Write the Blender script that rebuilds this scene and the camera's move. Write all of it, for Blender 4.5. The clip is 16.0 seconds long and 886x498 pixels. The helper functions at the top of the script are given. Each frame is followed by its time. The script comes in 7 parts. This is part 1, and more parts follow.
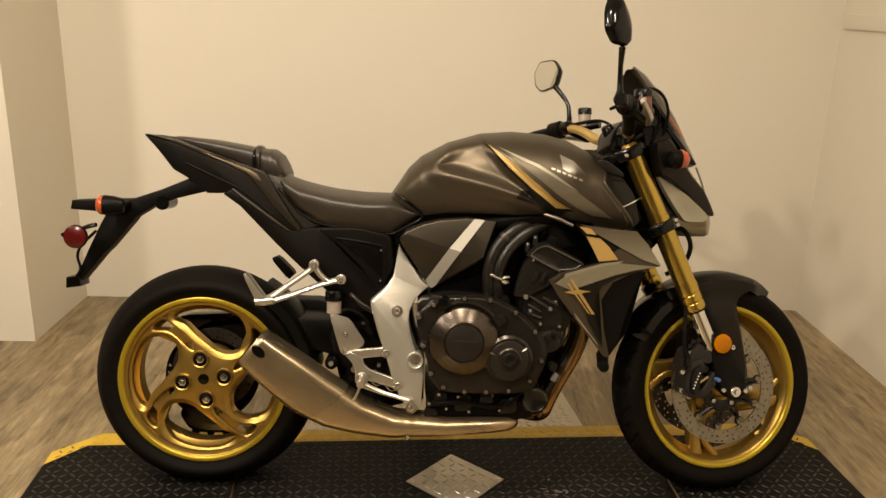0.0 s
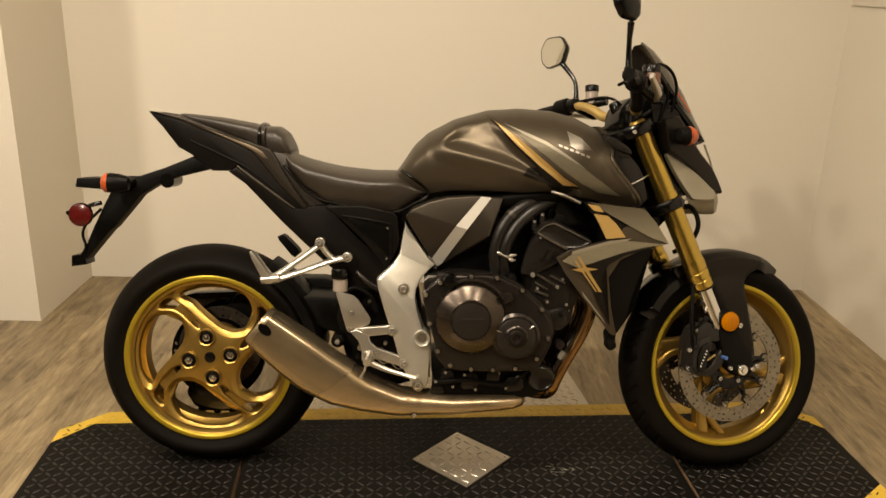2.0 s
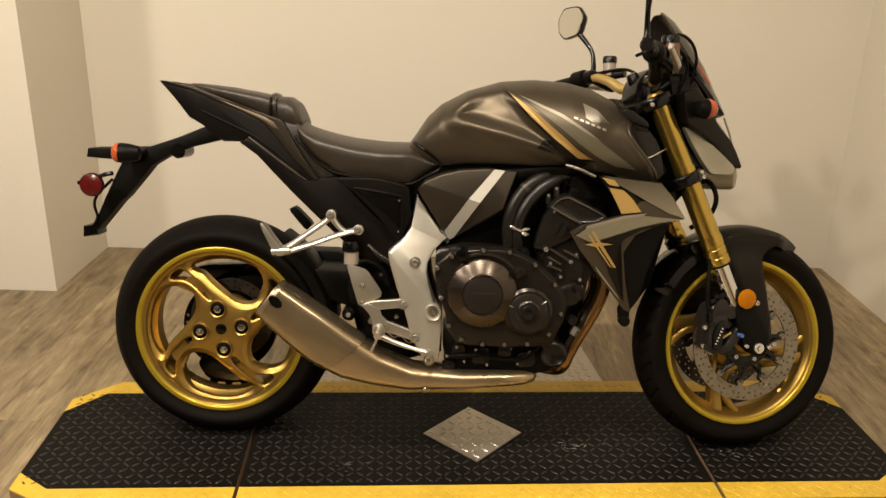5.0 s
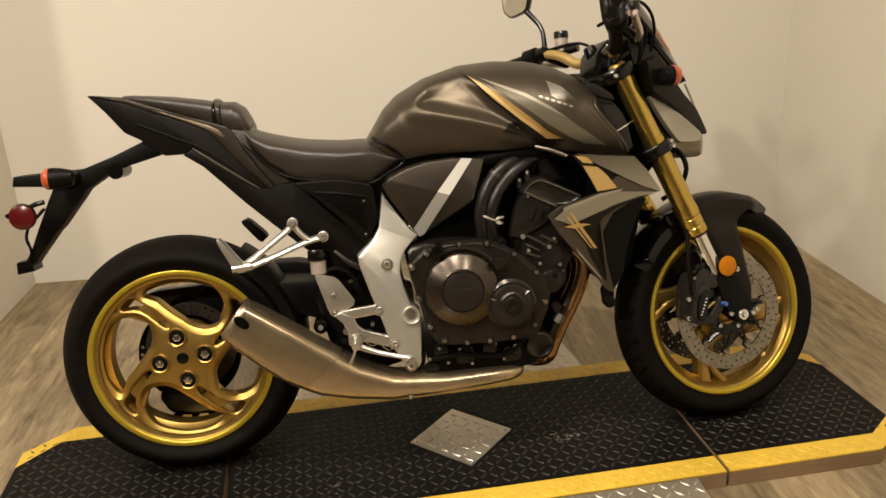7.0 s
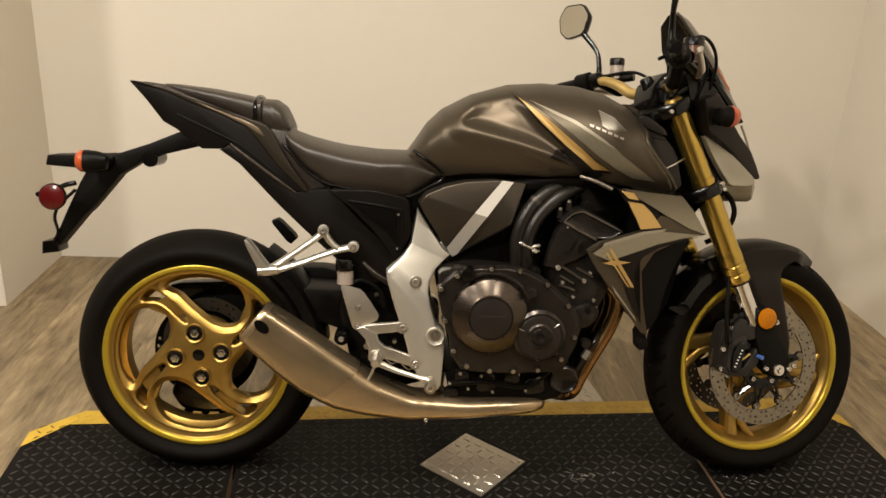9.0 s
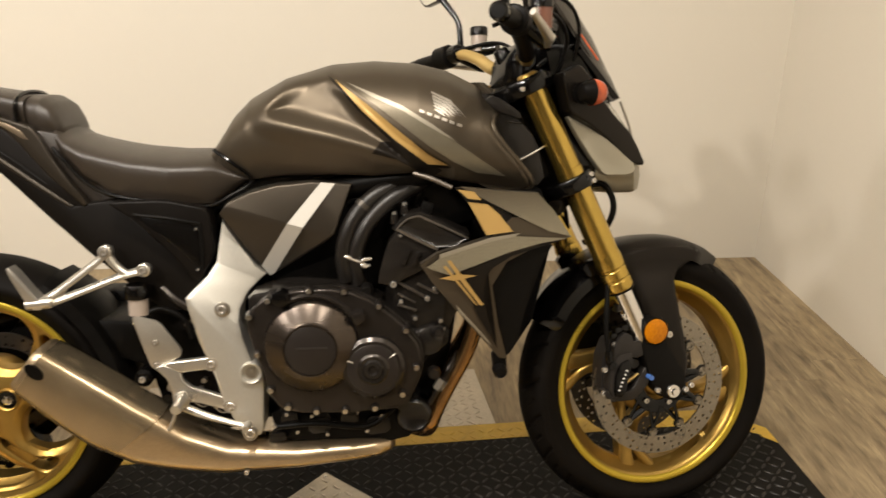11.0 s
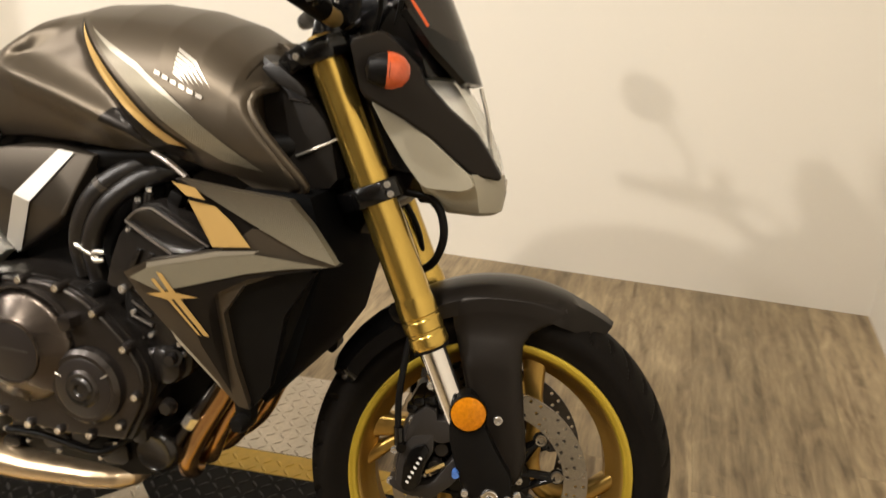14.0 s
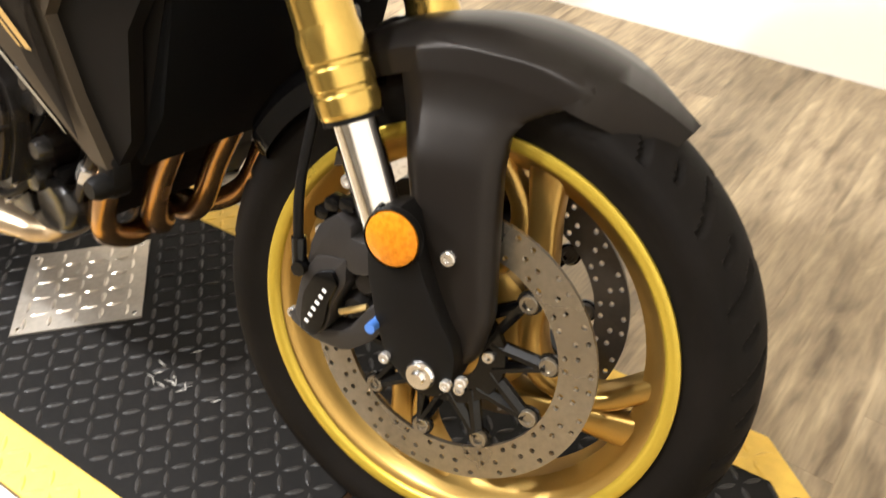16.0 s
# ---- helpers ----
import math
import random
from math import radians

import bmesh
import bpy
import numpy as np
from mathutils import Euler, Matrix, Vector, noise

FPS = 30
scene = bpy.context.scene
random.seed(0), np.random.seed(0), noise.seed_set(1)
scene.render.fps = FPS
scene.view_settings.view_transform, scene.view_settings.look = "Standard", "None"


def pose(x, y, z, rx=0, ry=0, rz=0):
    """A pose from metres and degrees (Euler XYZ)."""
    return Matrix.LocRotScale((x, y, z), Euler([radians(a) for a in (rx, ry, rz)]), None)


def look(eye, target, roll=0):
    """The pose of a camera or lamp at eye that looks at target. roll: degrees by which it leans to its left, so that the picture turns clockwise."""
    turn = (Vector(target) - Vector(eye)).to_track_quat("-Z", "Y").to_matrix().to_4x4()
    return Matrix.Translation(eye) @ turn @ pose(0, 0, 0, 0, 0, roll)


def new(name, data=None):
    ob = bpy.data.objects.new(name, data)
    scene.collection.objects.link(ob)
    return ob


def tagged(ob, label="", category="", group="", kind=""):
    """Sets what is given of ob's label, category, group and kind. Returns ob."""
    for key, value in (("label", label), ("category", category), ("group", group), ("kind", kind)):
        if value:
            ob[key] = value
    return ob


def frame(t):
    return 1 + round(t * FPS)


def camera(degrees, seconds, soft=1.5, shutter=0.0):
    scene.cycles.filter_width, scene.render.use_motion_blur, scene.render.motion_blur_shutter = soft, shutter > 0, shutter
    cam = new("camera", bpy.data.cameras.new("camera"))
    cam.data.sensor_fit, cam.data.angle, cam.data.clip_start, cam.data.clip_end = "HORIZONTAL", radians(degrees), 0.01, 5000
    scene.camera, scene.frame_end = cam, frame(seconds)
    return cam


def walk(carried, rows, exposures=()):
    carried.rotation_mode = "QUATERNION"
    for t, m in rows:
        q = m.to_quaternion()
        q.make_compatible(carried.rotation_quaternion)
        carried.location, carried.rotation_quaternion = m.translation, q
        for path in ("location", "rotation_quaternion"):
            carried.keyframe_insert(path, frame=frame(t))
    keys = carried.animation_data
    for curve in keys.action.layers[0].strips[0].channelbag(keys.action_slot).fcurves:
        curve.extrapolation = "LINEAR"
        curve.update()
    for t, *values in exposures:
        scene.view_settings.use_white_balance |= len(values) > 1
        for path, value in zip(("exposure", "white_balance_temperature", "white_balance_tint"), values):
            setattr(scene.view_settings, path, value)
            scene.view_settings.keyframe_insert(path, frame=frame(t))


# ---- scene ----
cam = camera(56.7, 16.0, shutter=0.5)
PATH = [
    (0, (0.588, -2.09, 1.359), (0.638, -0.178, 0.776), 1.7),
    (0.5, (0.587, -2.093, 1.351), (0.636, -0.179, 0.771), 1.5),
    (1, (0.588, -2.093, 1.349), (0.632, -0.176, 0.779), 1.9),
    (1.5, (0.585, -2.09, 1.351), (0.629, -0.176, 0.77), 1.7),
    (2, (0.579, -2.084, 1.345), (0.623, -0.184, 0.72), 1.6),
    (2.5, (0.581, -2.086, 1.343), (0.618, -0.189, 0.708), 1.5),
    (3, (0.576, -2.09, 1.349), (0.606, -0.19, 0.723), 1.4),
    (3.5, (0.585, -2.087, 1.358), (0.601, -0.193, 0.717), 1.6),
    (4, (0.571, -2.084, 1.352), (0.587, -0.195, 0.694), 1.4),
    (6.3, (0.631, -1.975, 1.301), (0.608, -0.107, 0.588), 2.1),
    (6.5, (0.587, -1.958, 1.297), (0.59, -0.091, 0.581), 0.4),
    (7, (0.485, -1.949, 1.297), (0.664, -0.082, 0.604), -2.4),
    (7.5, (0.404, -1.959, 1.306), (0.6, -0.086, 0.634), 1.3),
    (8, (0.393, -1.959, 1.308), (0.59, -0.083, 0.645), 2.7),
    (8.2, (0.39, -1.953, 1.32), (0.576, -0.078, 0.65), 3.0),
    (10.5, (0.779, -1.631, 1.294), (0.801, 0.239, 0.585), 0.6),
    (11, (0.858, -1.557, 1.282), (0.98, 0.297, 0.541), 0.4),
    (11.5, (1.031, -1.501, 1.282), (1.048, 0.359, 0.547), 2.3),
    (12, (1.172, -1.445, 1.294), (1.112, 0.4, 0.523), 6.0),
    (12.5, (1.282, -1.395, 1.259), (1.208, 0.46, 0.516), 1.1),
    (13, (1.377, -1.268, 1.262), (1.138, 0.572, 0.517), 2.9),
    (13.5, (1.47, -1.174, 1.259), (1.231, 0.66, 0.497), 0.9),
    (14, (1.606, -1.056, 1.226), (1.157, 0.706, 0.392), 2.3),
    (14.5, (1.749, -0.898, 1.173), (1.053, 0.739, 0.26), 0.3),
    (15, (1.73, -0.774, 1.126), (1.018, 0.772, 0.076), 2.1),
    (15.5, (1.733, -0.615, 1.028), (0.982, 0.817, -0.148), 2.7),
    (16, (1.787, -0.487, 0.951), (0.846, 0.733, -0.323), -1.0),
]
EXPOSURES = [(0, -0.14, 6980, 12), (4.2, -0.14, 6760, 12), (6.5, -0.04, 6350, 12), (8.2, -0.09, 6250, 12), (10.5, 0.08, 6100, 12), (11.5, 0.38, 5950, 12), (13.0, 0.54, 5850, 12), (14.0, 0.48, 5850, 12), (15.0, 0.5, 5600, 12), (15.5, 0.83, 5400, 12), (16.0, 1.53, 5300, 12)]
walk(cam, [(t, look(eye, target, roll)) for t, eye, target, roll in PATH], EXPOSURES)

# ---- light ----
world = bpy.data.worlds.new("world")
scene.world = world
world.use_nodes = True
world.node_tree.nodes["Background"].inputs[0].default_value = (1.0, 0.86, 0.66, 1)
world.node_tree.nodes["Background"].inputs[1].default_value = 0.006


def ceiling_lamp(name, place, target, size, watts, colour):
    data = bpy.data.lights.new(name, "AREA")
    data.shape, data.size, data.energy, data.color = "DISK", size, watts, colour
    ob = new(name, data)
    ob.matrix_world = look(place, target)
    return ob


WARM, WHITE = (1.0, 0.885, 0.715), (1.0, 0.905, 0.775)
ceiling_lamp("key_lamp", (-0.95, -2.60, 2.75), (0.9, 0.3, 0.6), 0.12, 52, WARM)
for px, py, watts in ((-0.70, -0.95, 29), (0.45, -0.80, 42), (1.45, -1.25, 20)):
    ceiling_lamp("ceiling_spot", (px, py, 2.86), (px, py + 0.1, 0), 0.15, watts, WARM if px > 0 else WHITE)
# added fill lamp, no known fixture: brightens the wall on the left
ceiling_lamp("wall_spot", (-2.2, -1.3, 2.80), (-1.2, 1.2, 1.5), 0.30, 46, WHITE)

# ---- materials ----
def material(name, colour, rough=0.5, metal=0.0, grain=0.0, scale=60.0, bump=0.0, bump_scale=400.0, stain=0.0, stain_scale=3.0,
             coat=0.0, rough_var=0.08, stretch=(1, 1, 1), rand=0.0, spec=0.5):
    """Principled surface with fine grain, broad stains, roughness wear and relief."""
    m = bpy.data.materials.new(name)
    m.use_nodes = True
    nt = m.node_tree
    b = nt.nodes["Principled BSDF"]
    b.inputs["Metallic"].default_value = metal
    b.inputs["Coat Weight"].default_value = coat
    b.inputs["Specular IOR Level"].default_value = spec
    tc = nt.nodes.new("ShaderNodeTexCoord")
    mp = nt.nodes.new("ShaderNodeMapping")
    mp.inputs["Scale"].default_value = stretch
    nt.links.new(tc.outputs["Object"], mp.inputs["Vector"])

    def noise_tex(sc, detail=4):
        n = nt.nodes.new("ShaderNodeTexNoise")
        n.inputs["Scale"].default_value, n.inputs["Detail"].default_value = sc, detail
        nt.links.new(mp.outputs[0], n.inputs["Vector"])
        return n

    def maths(op, a, c):
        n = nt.nodes.new("ShaderNodeMath")
        n.operation = op
        for k, v in enumerate((a, c)):
            if isinstance(v, (int, float)):
                n.inputs[k].default_value = v
            else:
                nt.links.new(v, n.inputs[k])
        return n.outputs[0]

    fine, broad = noise_tex(scale), noise_tex(stain_scale, 6)
    value = maths("ADD", maths("MULTIPLY", maths("SUBTRACT", fine.outputs[0], 0.5), 2 * grain), 1.0)
    value = maths("MULTIPLY", value, maths("ADD", maths("MULTIPLY", maths("SUBTRACT", broad.outputs[0], 0.5), 2 * stain), 1.0))
    if rand:
        oi = nt.nodes.new("ShaderNodeObjectInfo")
        value = maths("MULTIPLY", value, maths("ADD", maths("MULTIPLY", maths("SUBTRACT", oi.outputs["Random"], 0.5), 2 * rand), 1.0))
    mul = nt.nodes.new("ShaderNodeVectorMath")
    mul.operation = "SCALE"
    mul.inputs[0].default_value = colour
    nt.links.new(value, mul.inputs["Scale"])
    nt.links.new(mul.outputs[0], b.inputs["Base Color"])
    nt.links.new(maths("ADD", maths("MULTIPLY", maths("SUBTRACT", broad.outputs[0], 0.5), 2 * rough_var), rough), b.inputs["Roughness"])
    if bump:
        bn = nt.nodes.new("ShaderNodeBump")
        bn.inputs["Strength"].default_value = bump
        bn.inputs["Distance"].default_value = 0.002
        nb = noise_tex(bump_scale, 3)
        nt.links.new(nb.outputs[0], bn.inputs["Height"])
        nt.links.new(bn.outputs[0], b.inputs["Normal"])
    return m


def wood_material(name):
    """Weathered grey-brown vinyl plank: long streaks, darker worn patches and cross saw marks."""
    m = bpy.data.materials.new(name)
    m.use_nodes = True
    nt = m.node_tree
    b = nt.nodes["Principled BSDF"]
    tc, oi = nt.nodes.new("ShaderNodeTexCoord"), nt.nodes.new("ShaderNodeObjectInfo")
    shift = nt.nodes.new("ShaderNodeVectorMath")
    shift.operation = "SCALE"
    shift.inputs[0].default_value = (37.0, 91.0, 5.0)
    nt.links.new(oi.outputs["Random"], shift.inputs["Scale"])
    add = nt.nodes.new("ShaderNodeVectorMath")
    nt.links.new(tc.outputs["Object"], add.inputs[0])
    nt.links.new(shift.outputs[0], add.inputs[1])
    outs = []
    for stretch, scale, detail, warp in (((14, 1.3, 1), 3.0, 8, 0.6), ((7, 2.2, 1), 2.6, 6, 1.6), ((60, 5, 1), 4.0, 4, 0.2), ((6, 60, 1), 2.0, 2, 0.0)):
        mp = nt.nodes.new("ShaderNodeMapping")
        mp.inputs["Scale"].default_value = stretch
        nt.links.new(add.outputs[0], mp.inputs["Vector"])
        n = nt.nodes.new("ShaderNodeTexNoise")
        n.inputs["Scale"].default_value, n.inputs["Detail"].default_value, n.inputs["Distortion"].default_value = scale, detail, warp
        nt.links.new(mp.outputs[0], n.inputs["Vector"])
        outs.append(n.outputs[0])
    mix = nt.nodes.new("ShaderNodeMix")
    mix.data_type = "FLOAT"
    mix.inputs[0].default_value = 0.45
    nt.links.new(outs[0], mix.inputs[2])
    nt.links.new(outs[1], mix.inputs[3])
    ramp = nt.nodes.new("ShaderNodeValToRGB")
    el = ramp.color_ramp.elements
    el[0].position, el[0].color = 0.34, (0.150, 0.105, 0.054, 1)
    el[1].position, el[1].color = 0.66, (0.47, 0.365, 0.212, 1)
    e = el.new(0.47)
    e.color = (0.290, 0.218, 0.124, 1)
    e = el.new(0.57)
    e.color = (0.365, 0.279, 0.157, 1)
    nt.links.new(mix.outputs[0], ramp.inputs[0])
    tone = nt.nodes.new("ShaderNodeMapRange")
    tone.inputs[3].default_value, tone.inputs[4].default_value = 0.62, 0.99
    nt.links.new(oi.outputs["Random"], tone.inputs[0])
    streak = nt.nodes.new("ShaderNodeMapRange")
    streak.inputs[1].default_value, streak.inputs[2].default_value = 0.35, 0.65
    streak.inputs[3].default_value, streak.inputs[4].default_value = 0.85, 1.12
    nt.links.new(outs[2], streak.inputs[0])
    m1 = nt.nodes.new("ShaderNodeMath")
    m1.operation = "MULTIPLY"
    nt.links.new(tone.outputs[0], m1.inputs[0])
    nt.links.new(streak.outputs[0], m1.inputs[1])
    sc = nt.nodes.new("ShaderNodeVectorMath")
    sc.operation = "SCALE"
    nt.links.new(ramp.outputs[0], sc.inputs[0])
    nt.links.new(m1.outputs[0], sc.inputs["Scale"])
    nt.links.new(sc.outputs[0], b.inputs["Base Color"])
    rg = nt.nodes.new("ShaderNodeMapRange")
    rg.inputs[3].default_value, rg.inputs[4].default_value = 0.36, 0.55
    nt.links.new(outs[1], rg.inputs[0])
    nt.links.new(rg.outputs[0], b.inputs["Roughness"])
    bn = nt.nodes.new("ShaderNodeBump")
    bn.inputs["Strength"].default_value, bn.inputs["Distance"].default_value = 0.25, 0.001
    nt.links.new(outs[2], bn.inputs["Height"])
    nt.links.new(bn.outputs[0], b.inputs["Normal"])
    return m


def lens_material(name, colour, rough=0.05, clear=0.85):
    m = bpy.data.materials.new(name)
    m.use_nodes = True
    b = m.node_tree.nodes["Principled BSDF"]
    b.inputs["Base Color"].default_value = (*colour, 1)
    b.inputs["Roughness"].default_value = rough
    b.inputs["Transmission Weight"].default_value = clear
    b.inputs["IOR"].default_value = 1.45
    return m


def weave_material(name, dark, light, size, base, fade):
    """Printed two-tone dot weave on satin film, fading into the base paint between the heights in fade."""
    m = bpy.data.materials.new(name)
    m.use_nodes = True
    nt = m.node_tree
    b = nt.nodes["Principled BSDF"]
    tc = nt.nodes.new("ShaderNodeTexCoord")
    ch = nt.nodes.new("ShaderNodeTexChecker")
    ch.inputs["Scale"].default_value = size
    ch.inputs[1].default_value, ch.inputs[2].default_value = (*dark, 1), (*light, 1)
    mp = nt.nodes.new("ShaderNodeMapping")
    mp.inputs["Rotation"].default_value = (0, 0.7, 0)
    mp.inputs["Scale"].default_value = (1, 0.001, 1)
    nt.links.new(tc.outputs["Object"], mp.inputs[0])
    nt.links.new(mp.outputs[0], ch.inputs[0])
    xyz = nt.nodes.new("ShaderNodeSeparateXYZ")
    nt.links.new(tc.outputs["Object"], xyz.inputs[0])
    rg = nt.nodes.new("ShaderNodeMapRange")
    rg.inputs[1].default_value, rg.inputs[2].default_value = fade
    nt.links.new(xyz.outputs[2], rg.inputs[0])
    mix = nt.nodes.new("ShaderNodeMix")
    mix.data_type = "RGBA"
    nt.links.new(rg.outputs[0], mix.inputs[0])
    nt.links.new(ch.outputs[0], mix.inputs[6])
    mix.inputs[7].default_value = (*base, 1)
    nt.links.new(mix.outputs[2], b.inputs["Base Color"])
    b.inputs["Roughness"].default_value, b.inputs["Metallic"].default_value = 0.38, 0.60
    return m


WALL = material("wall_paint", (0.70, 0.655, 0.565), 0.75, grain=0.02, scale=200, stain=0.035, stain_scale=1.2, bump=0.12, bump_scale=500)
CEIL = material("ceiling_paint", (0.75, 0.72, 0.66), 0.85, stain=0.03)
WOOD = wood_material("plank_floor")
WOODEDGE = material("wood_edge", (0.26, 0.17, 0.10), 0.6, grain=0.3, scale=40, stretch=(1, 12, 12), stain=0.25, stain_scale=6)
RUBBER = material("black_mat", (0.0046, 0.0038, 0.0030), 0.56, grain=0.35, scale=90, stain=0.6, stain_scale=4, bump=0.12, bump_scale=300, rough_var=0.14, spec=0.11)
# same rubber as the mat; part of the lugs' sheen sits in this paler base
MATLUG = material("mat_lug_sheen", (0.0145, 0.0126, 0.0105), 0.42, grain=0.35, scale=90, stain=0.6, stain_scale=4, rough_var=0.14, spec=0.30)
YELLOW = material("yellow_mat", (0.66, 0.43, 0.042), 0.5, grain=0.18, scale=70, stain=0.32, stain_scale=7, bump=0.15)
ALU_PLATE = material("aluminium_plate", (0.47, 0.42, 0.345), 0.40, metal=0.85, grain=0.2, scale=120, stain=0.3, stain_scale=9, bump=0.1)
ALU_LUG = material("aluminium_lug", (0.56, 0.505, 0.42), 0.32, metal=0.88, grain=0.2, scale=120, stain=0.2, stain_scale=9)
PAINT = material("bronze_paint", (0.0806, 0.0650, 0.0454), 0.41, metal=0.74, grain=0.12, scale=900, stain=0.06, stain_scale=5, rough_var=0.04, spec=0.4)
PAINT_DARK = material("dark_paint", (0.0130, 0.0105, 0.0082), 0.37, metal=0.5, grain=0.12, scale=700, stain=0.1, spec=0.22)
TAILPAINT = material("dark_bronze_paint", (0.026, 0.0205, 0.0140), 0.36, metal=0.5, grain=0.12, scale=900, stain=0.08, spec=0.35)
HEADCHROME = material("metallised_reflector", (0.58, 0.55, 0.48), 0.34, metal=0.5, stain=0.08, stain_scale=25)
PLASTIC = material("black_plastic", (0.0038, 0.0033, 0.0028), 0.42, grain=0.25, scale=500, stain=0.2, stain_scale=12, bump=0.1, bump_scale=900, spec=0.10)
GLOSS = material("gloss_black", (0.0020, 0.0018, 0.0017), 0.16, stain=0.2, stain_scale=8, spec=0.30)
ENGINE = material("engine_black", (0.014, 0.0118, 0.0100), 0.23, metal=0.35, grain=0.3, scale=300, stain=0.4, stain_scale=14, bump=0.12, bump_scale=500, spec=0.55)
COVER = material("engine_cover", (0.032, 0.0268, 0.0228), 0.24, metal=0.7, grain=0.10, scale=400, stain=0.15, stain_scale=10, bump=0.05, spec=0.5)
DOME = material("brushed_dome", (0.072, 0.0585, 0.0475), 0.27, metal=0.92, grain=0.14, scale=260, stain=0.15, stain_scale=10, stretch=(1, 1, 3))
SATIN = material("satin_black", (0.0048, 0.0038, 0.0030), 0.40, grain=0.15, scale=500, stain=0.2, stain_scale=12, bump=0.08, bump_scale=900, spec=0.10)
CALIPER = material("caliper_grey", (0.021, 0.0182, 0.0160), 0.40, metal=0.3, grain=0.15, scale=400, stain=0.2, stain_scale=14, bump=0.1, spec=0.35)
TYRE = material("tyre_rubber", (0.0048, 0.0038, 0.0029), 0.60, grain=0.25, scale=120, stain=0.5, stain_scale=8, bump=0.12, bump_scale=250, spec=0.06)
GOLD = material("gold_wheel", (0.39, 0.252, 0.064), 0.33, metal=0.90, grain=0.08, scale=600, stain=0.14, stain_scale=10)
RIMLIP = material("yellow_gold_lip", (0.41, 0.295, 0.024), 0.30, metal=0.6, grain=0.05, scale=300, stain=0.12, stain_scale=8)
FORKGOLD = material("gold_anodised", (0.50, 0.350, 0.080), 0.21, metal=0.95, grain=0.08, scale=80, stain=0.08, stain_scale=12, stretch=(6, 6, 1))
BARGOLD = material("gold_bar", (0.60, 0.43, 0.16), 0.38, metal=0.7, stain=0.1)
CHROME = material("chrome", (0.75, 0.73, 0.70), 0.10, metal=1.0, stain=0.06)
STEEL = material("brushed_steel", (0.40, 0.37, 0.32), 0.34, metal=0.95, grain=0.15, scale=200, stain=0.2, stain_scale=14)
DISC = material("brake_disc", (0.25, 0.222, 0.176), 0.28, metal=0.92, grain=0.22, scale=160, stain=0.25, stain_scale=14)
# darker copy of the disc steel with the far disc's shade in its colour
SHADED_DARK_STEEL = material("shaded_dark_steel", (0.075, 0.066, 0.055), 0.4, metal=0.7, grain=0.2, scale=160, stain=0.25, stain_scale=14)
SILVER = material("silver_cast", (0.53, 0.51, 0.455), 0.42, metal=0.78, grain=0.10, scale=500, stain=0.16, stain_scale=7, stretch=(1, 1, 0.2))
ALLOY = material("forged_alloy", (0.56, 0.53, 0.47), 0.30, metal=0.88, grain=0.10, scale=300, stain=0.16, stain_scale=16)
MUFFLER = material("satin_muffler", (0.50, 0.39, 0.25), 0.30, metal=0.92, grain=0.14, scale=120, stain=0.25, stain_scale=9, stretch=(1, 1, 3))
SHIELD = material("muffler_sleeve", (0.38, 0.300, 0.190), 0.25, metal=0.88, grain=0.10, scale=160, stain=0.22, stain_scale=9)
HEADER = material("heat_tinted_pipe", (0.36, 0.21, 0.085), 0.24, metal=0.95, grain=0.2, scale=60, stain=0.5, stain_scale=12)
VINYL = material("seat_vinyl", (0.0221, 0.0163, 0.0111), 0.38, grain=0.12, scale=700, stain=0.15, stain_scale=6, bump=0.22, bump_scale=1200, spec=0.62)
# paler bronze that stands for the glint along the tail cowl
BRONZEGLINT = material("bronze_glint", (0.190, 0.148, 0.100), 0.32, metal=0.7, stain=0.06)
STRIPE = material("gold_decal", (0.43, 0.275, 0.086), 0.42, metal=0.30, stain=0.06)
SILVERTAPE = material("silver_decal", (0.50, 0.48, 0.435), 0.50, metal=0.40, stain=0.05)
WEAVE = weave_material("grey_weave", (0.150, 0.132, 0.091), (0.250, 0.224, 0.160), 520, (0.085, 0.069, 0.047), (0.80, 0.94))
SHROUDWEAVE = weave_material("shroud_weave", (0.190, 0.170, 0.120), (0.290, 0.262, 0.188), 520, (0.085, 0.069, 0.047), (0.66, 0.75))
GREYSTRIPE = material("grey_silver_decal", (0.30, 0.272, 0.212), 0.38, metal=0.5, stain=0.05)
COVERDARK = material("dark_cover", (0.022, 0.0180, 0.0155), 0.33, metal=0.4, grain=0.10, scale=400, stain=0.15, stain_scale=10, spec=0.4)
AMBER = material("amber_lens", (0.40, 0.135, 0.0), 0.2, grain=0.5, scale=200, bump=0.6, bump_scale=200, spec=0.22)
ORANGE = material("orange_lens", (0.42, 0.070, 0.016), 0.20, coat=0.2, grain=0.3, scale=220)
RED = material("red_lens", (0.070, 0.003, 0.003), 0.22, coat=0.2, grain=0.25, scale=250)
CLEAR = lens_material("clear_lens", (0.95, 0.95, 0.92), 0.03, 0.95)
SMOKE = lens_material("smoked_screen", (0.020, 0.016, 0.012), 0.14, 0.12)
MIRROR = material("mirror_glass", (0.85, 0.85, 0.82), 0.02, metal=1.0, rough_var=0.0)
RESERVOIR = material("milky_reservoir", (0.30, 0.25, 0.21), 0.3, stain=0.1)
FLUID = material("brown_fluid_cup", (0.13, 0.055, 0.035), 0.25, stain=0.1)
BOLT = material("zinc_bolt", (0.60, 0.57, 0.52), 0.24, metal=0.85, grain=0.1, scale=300)
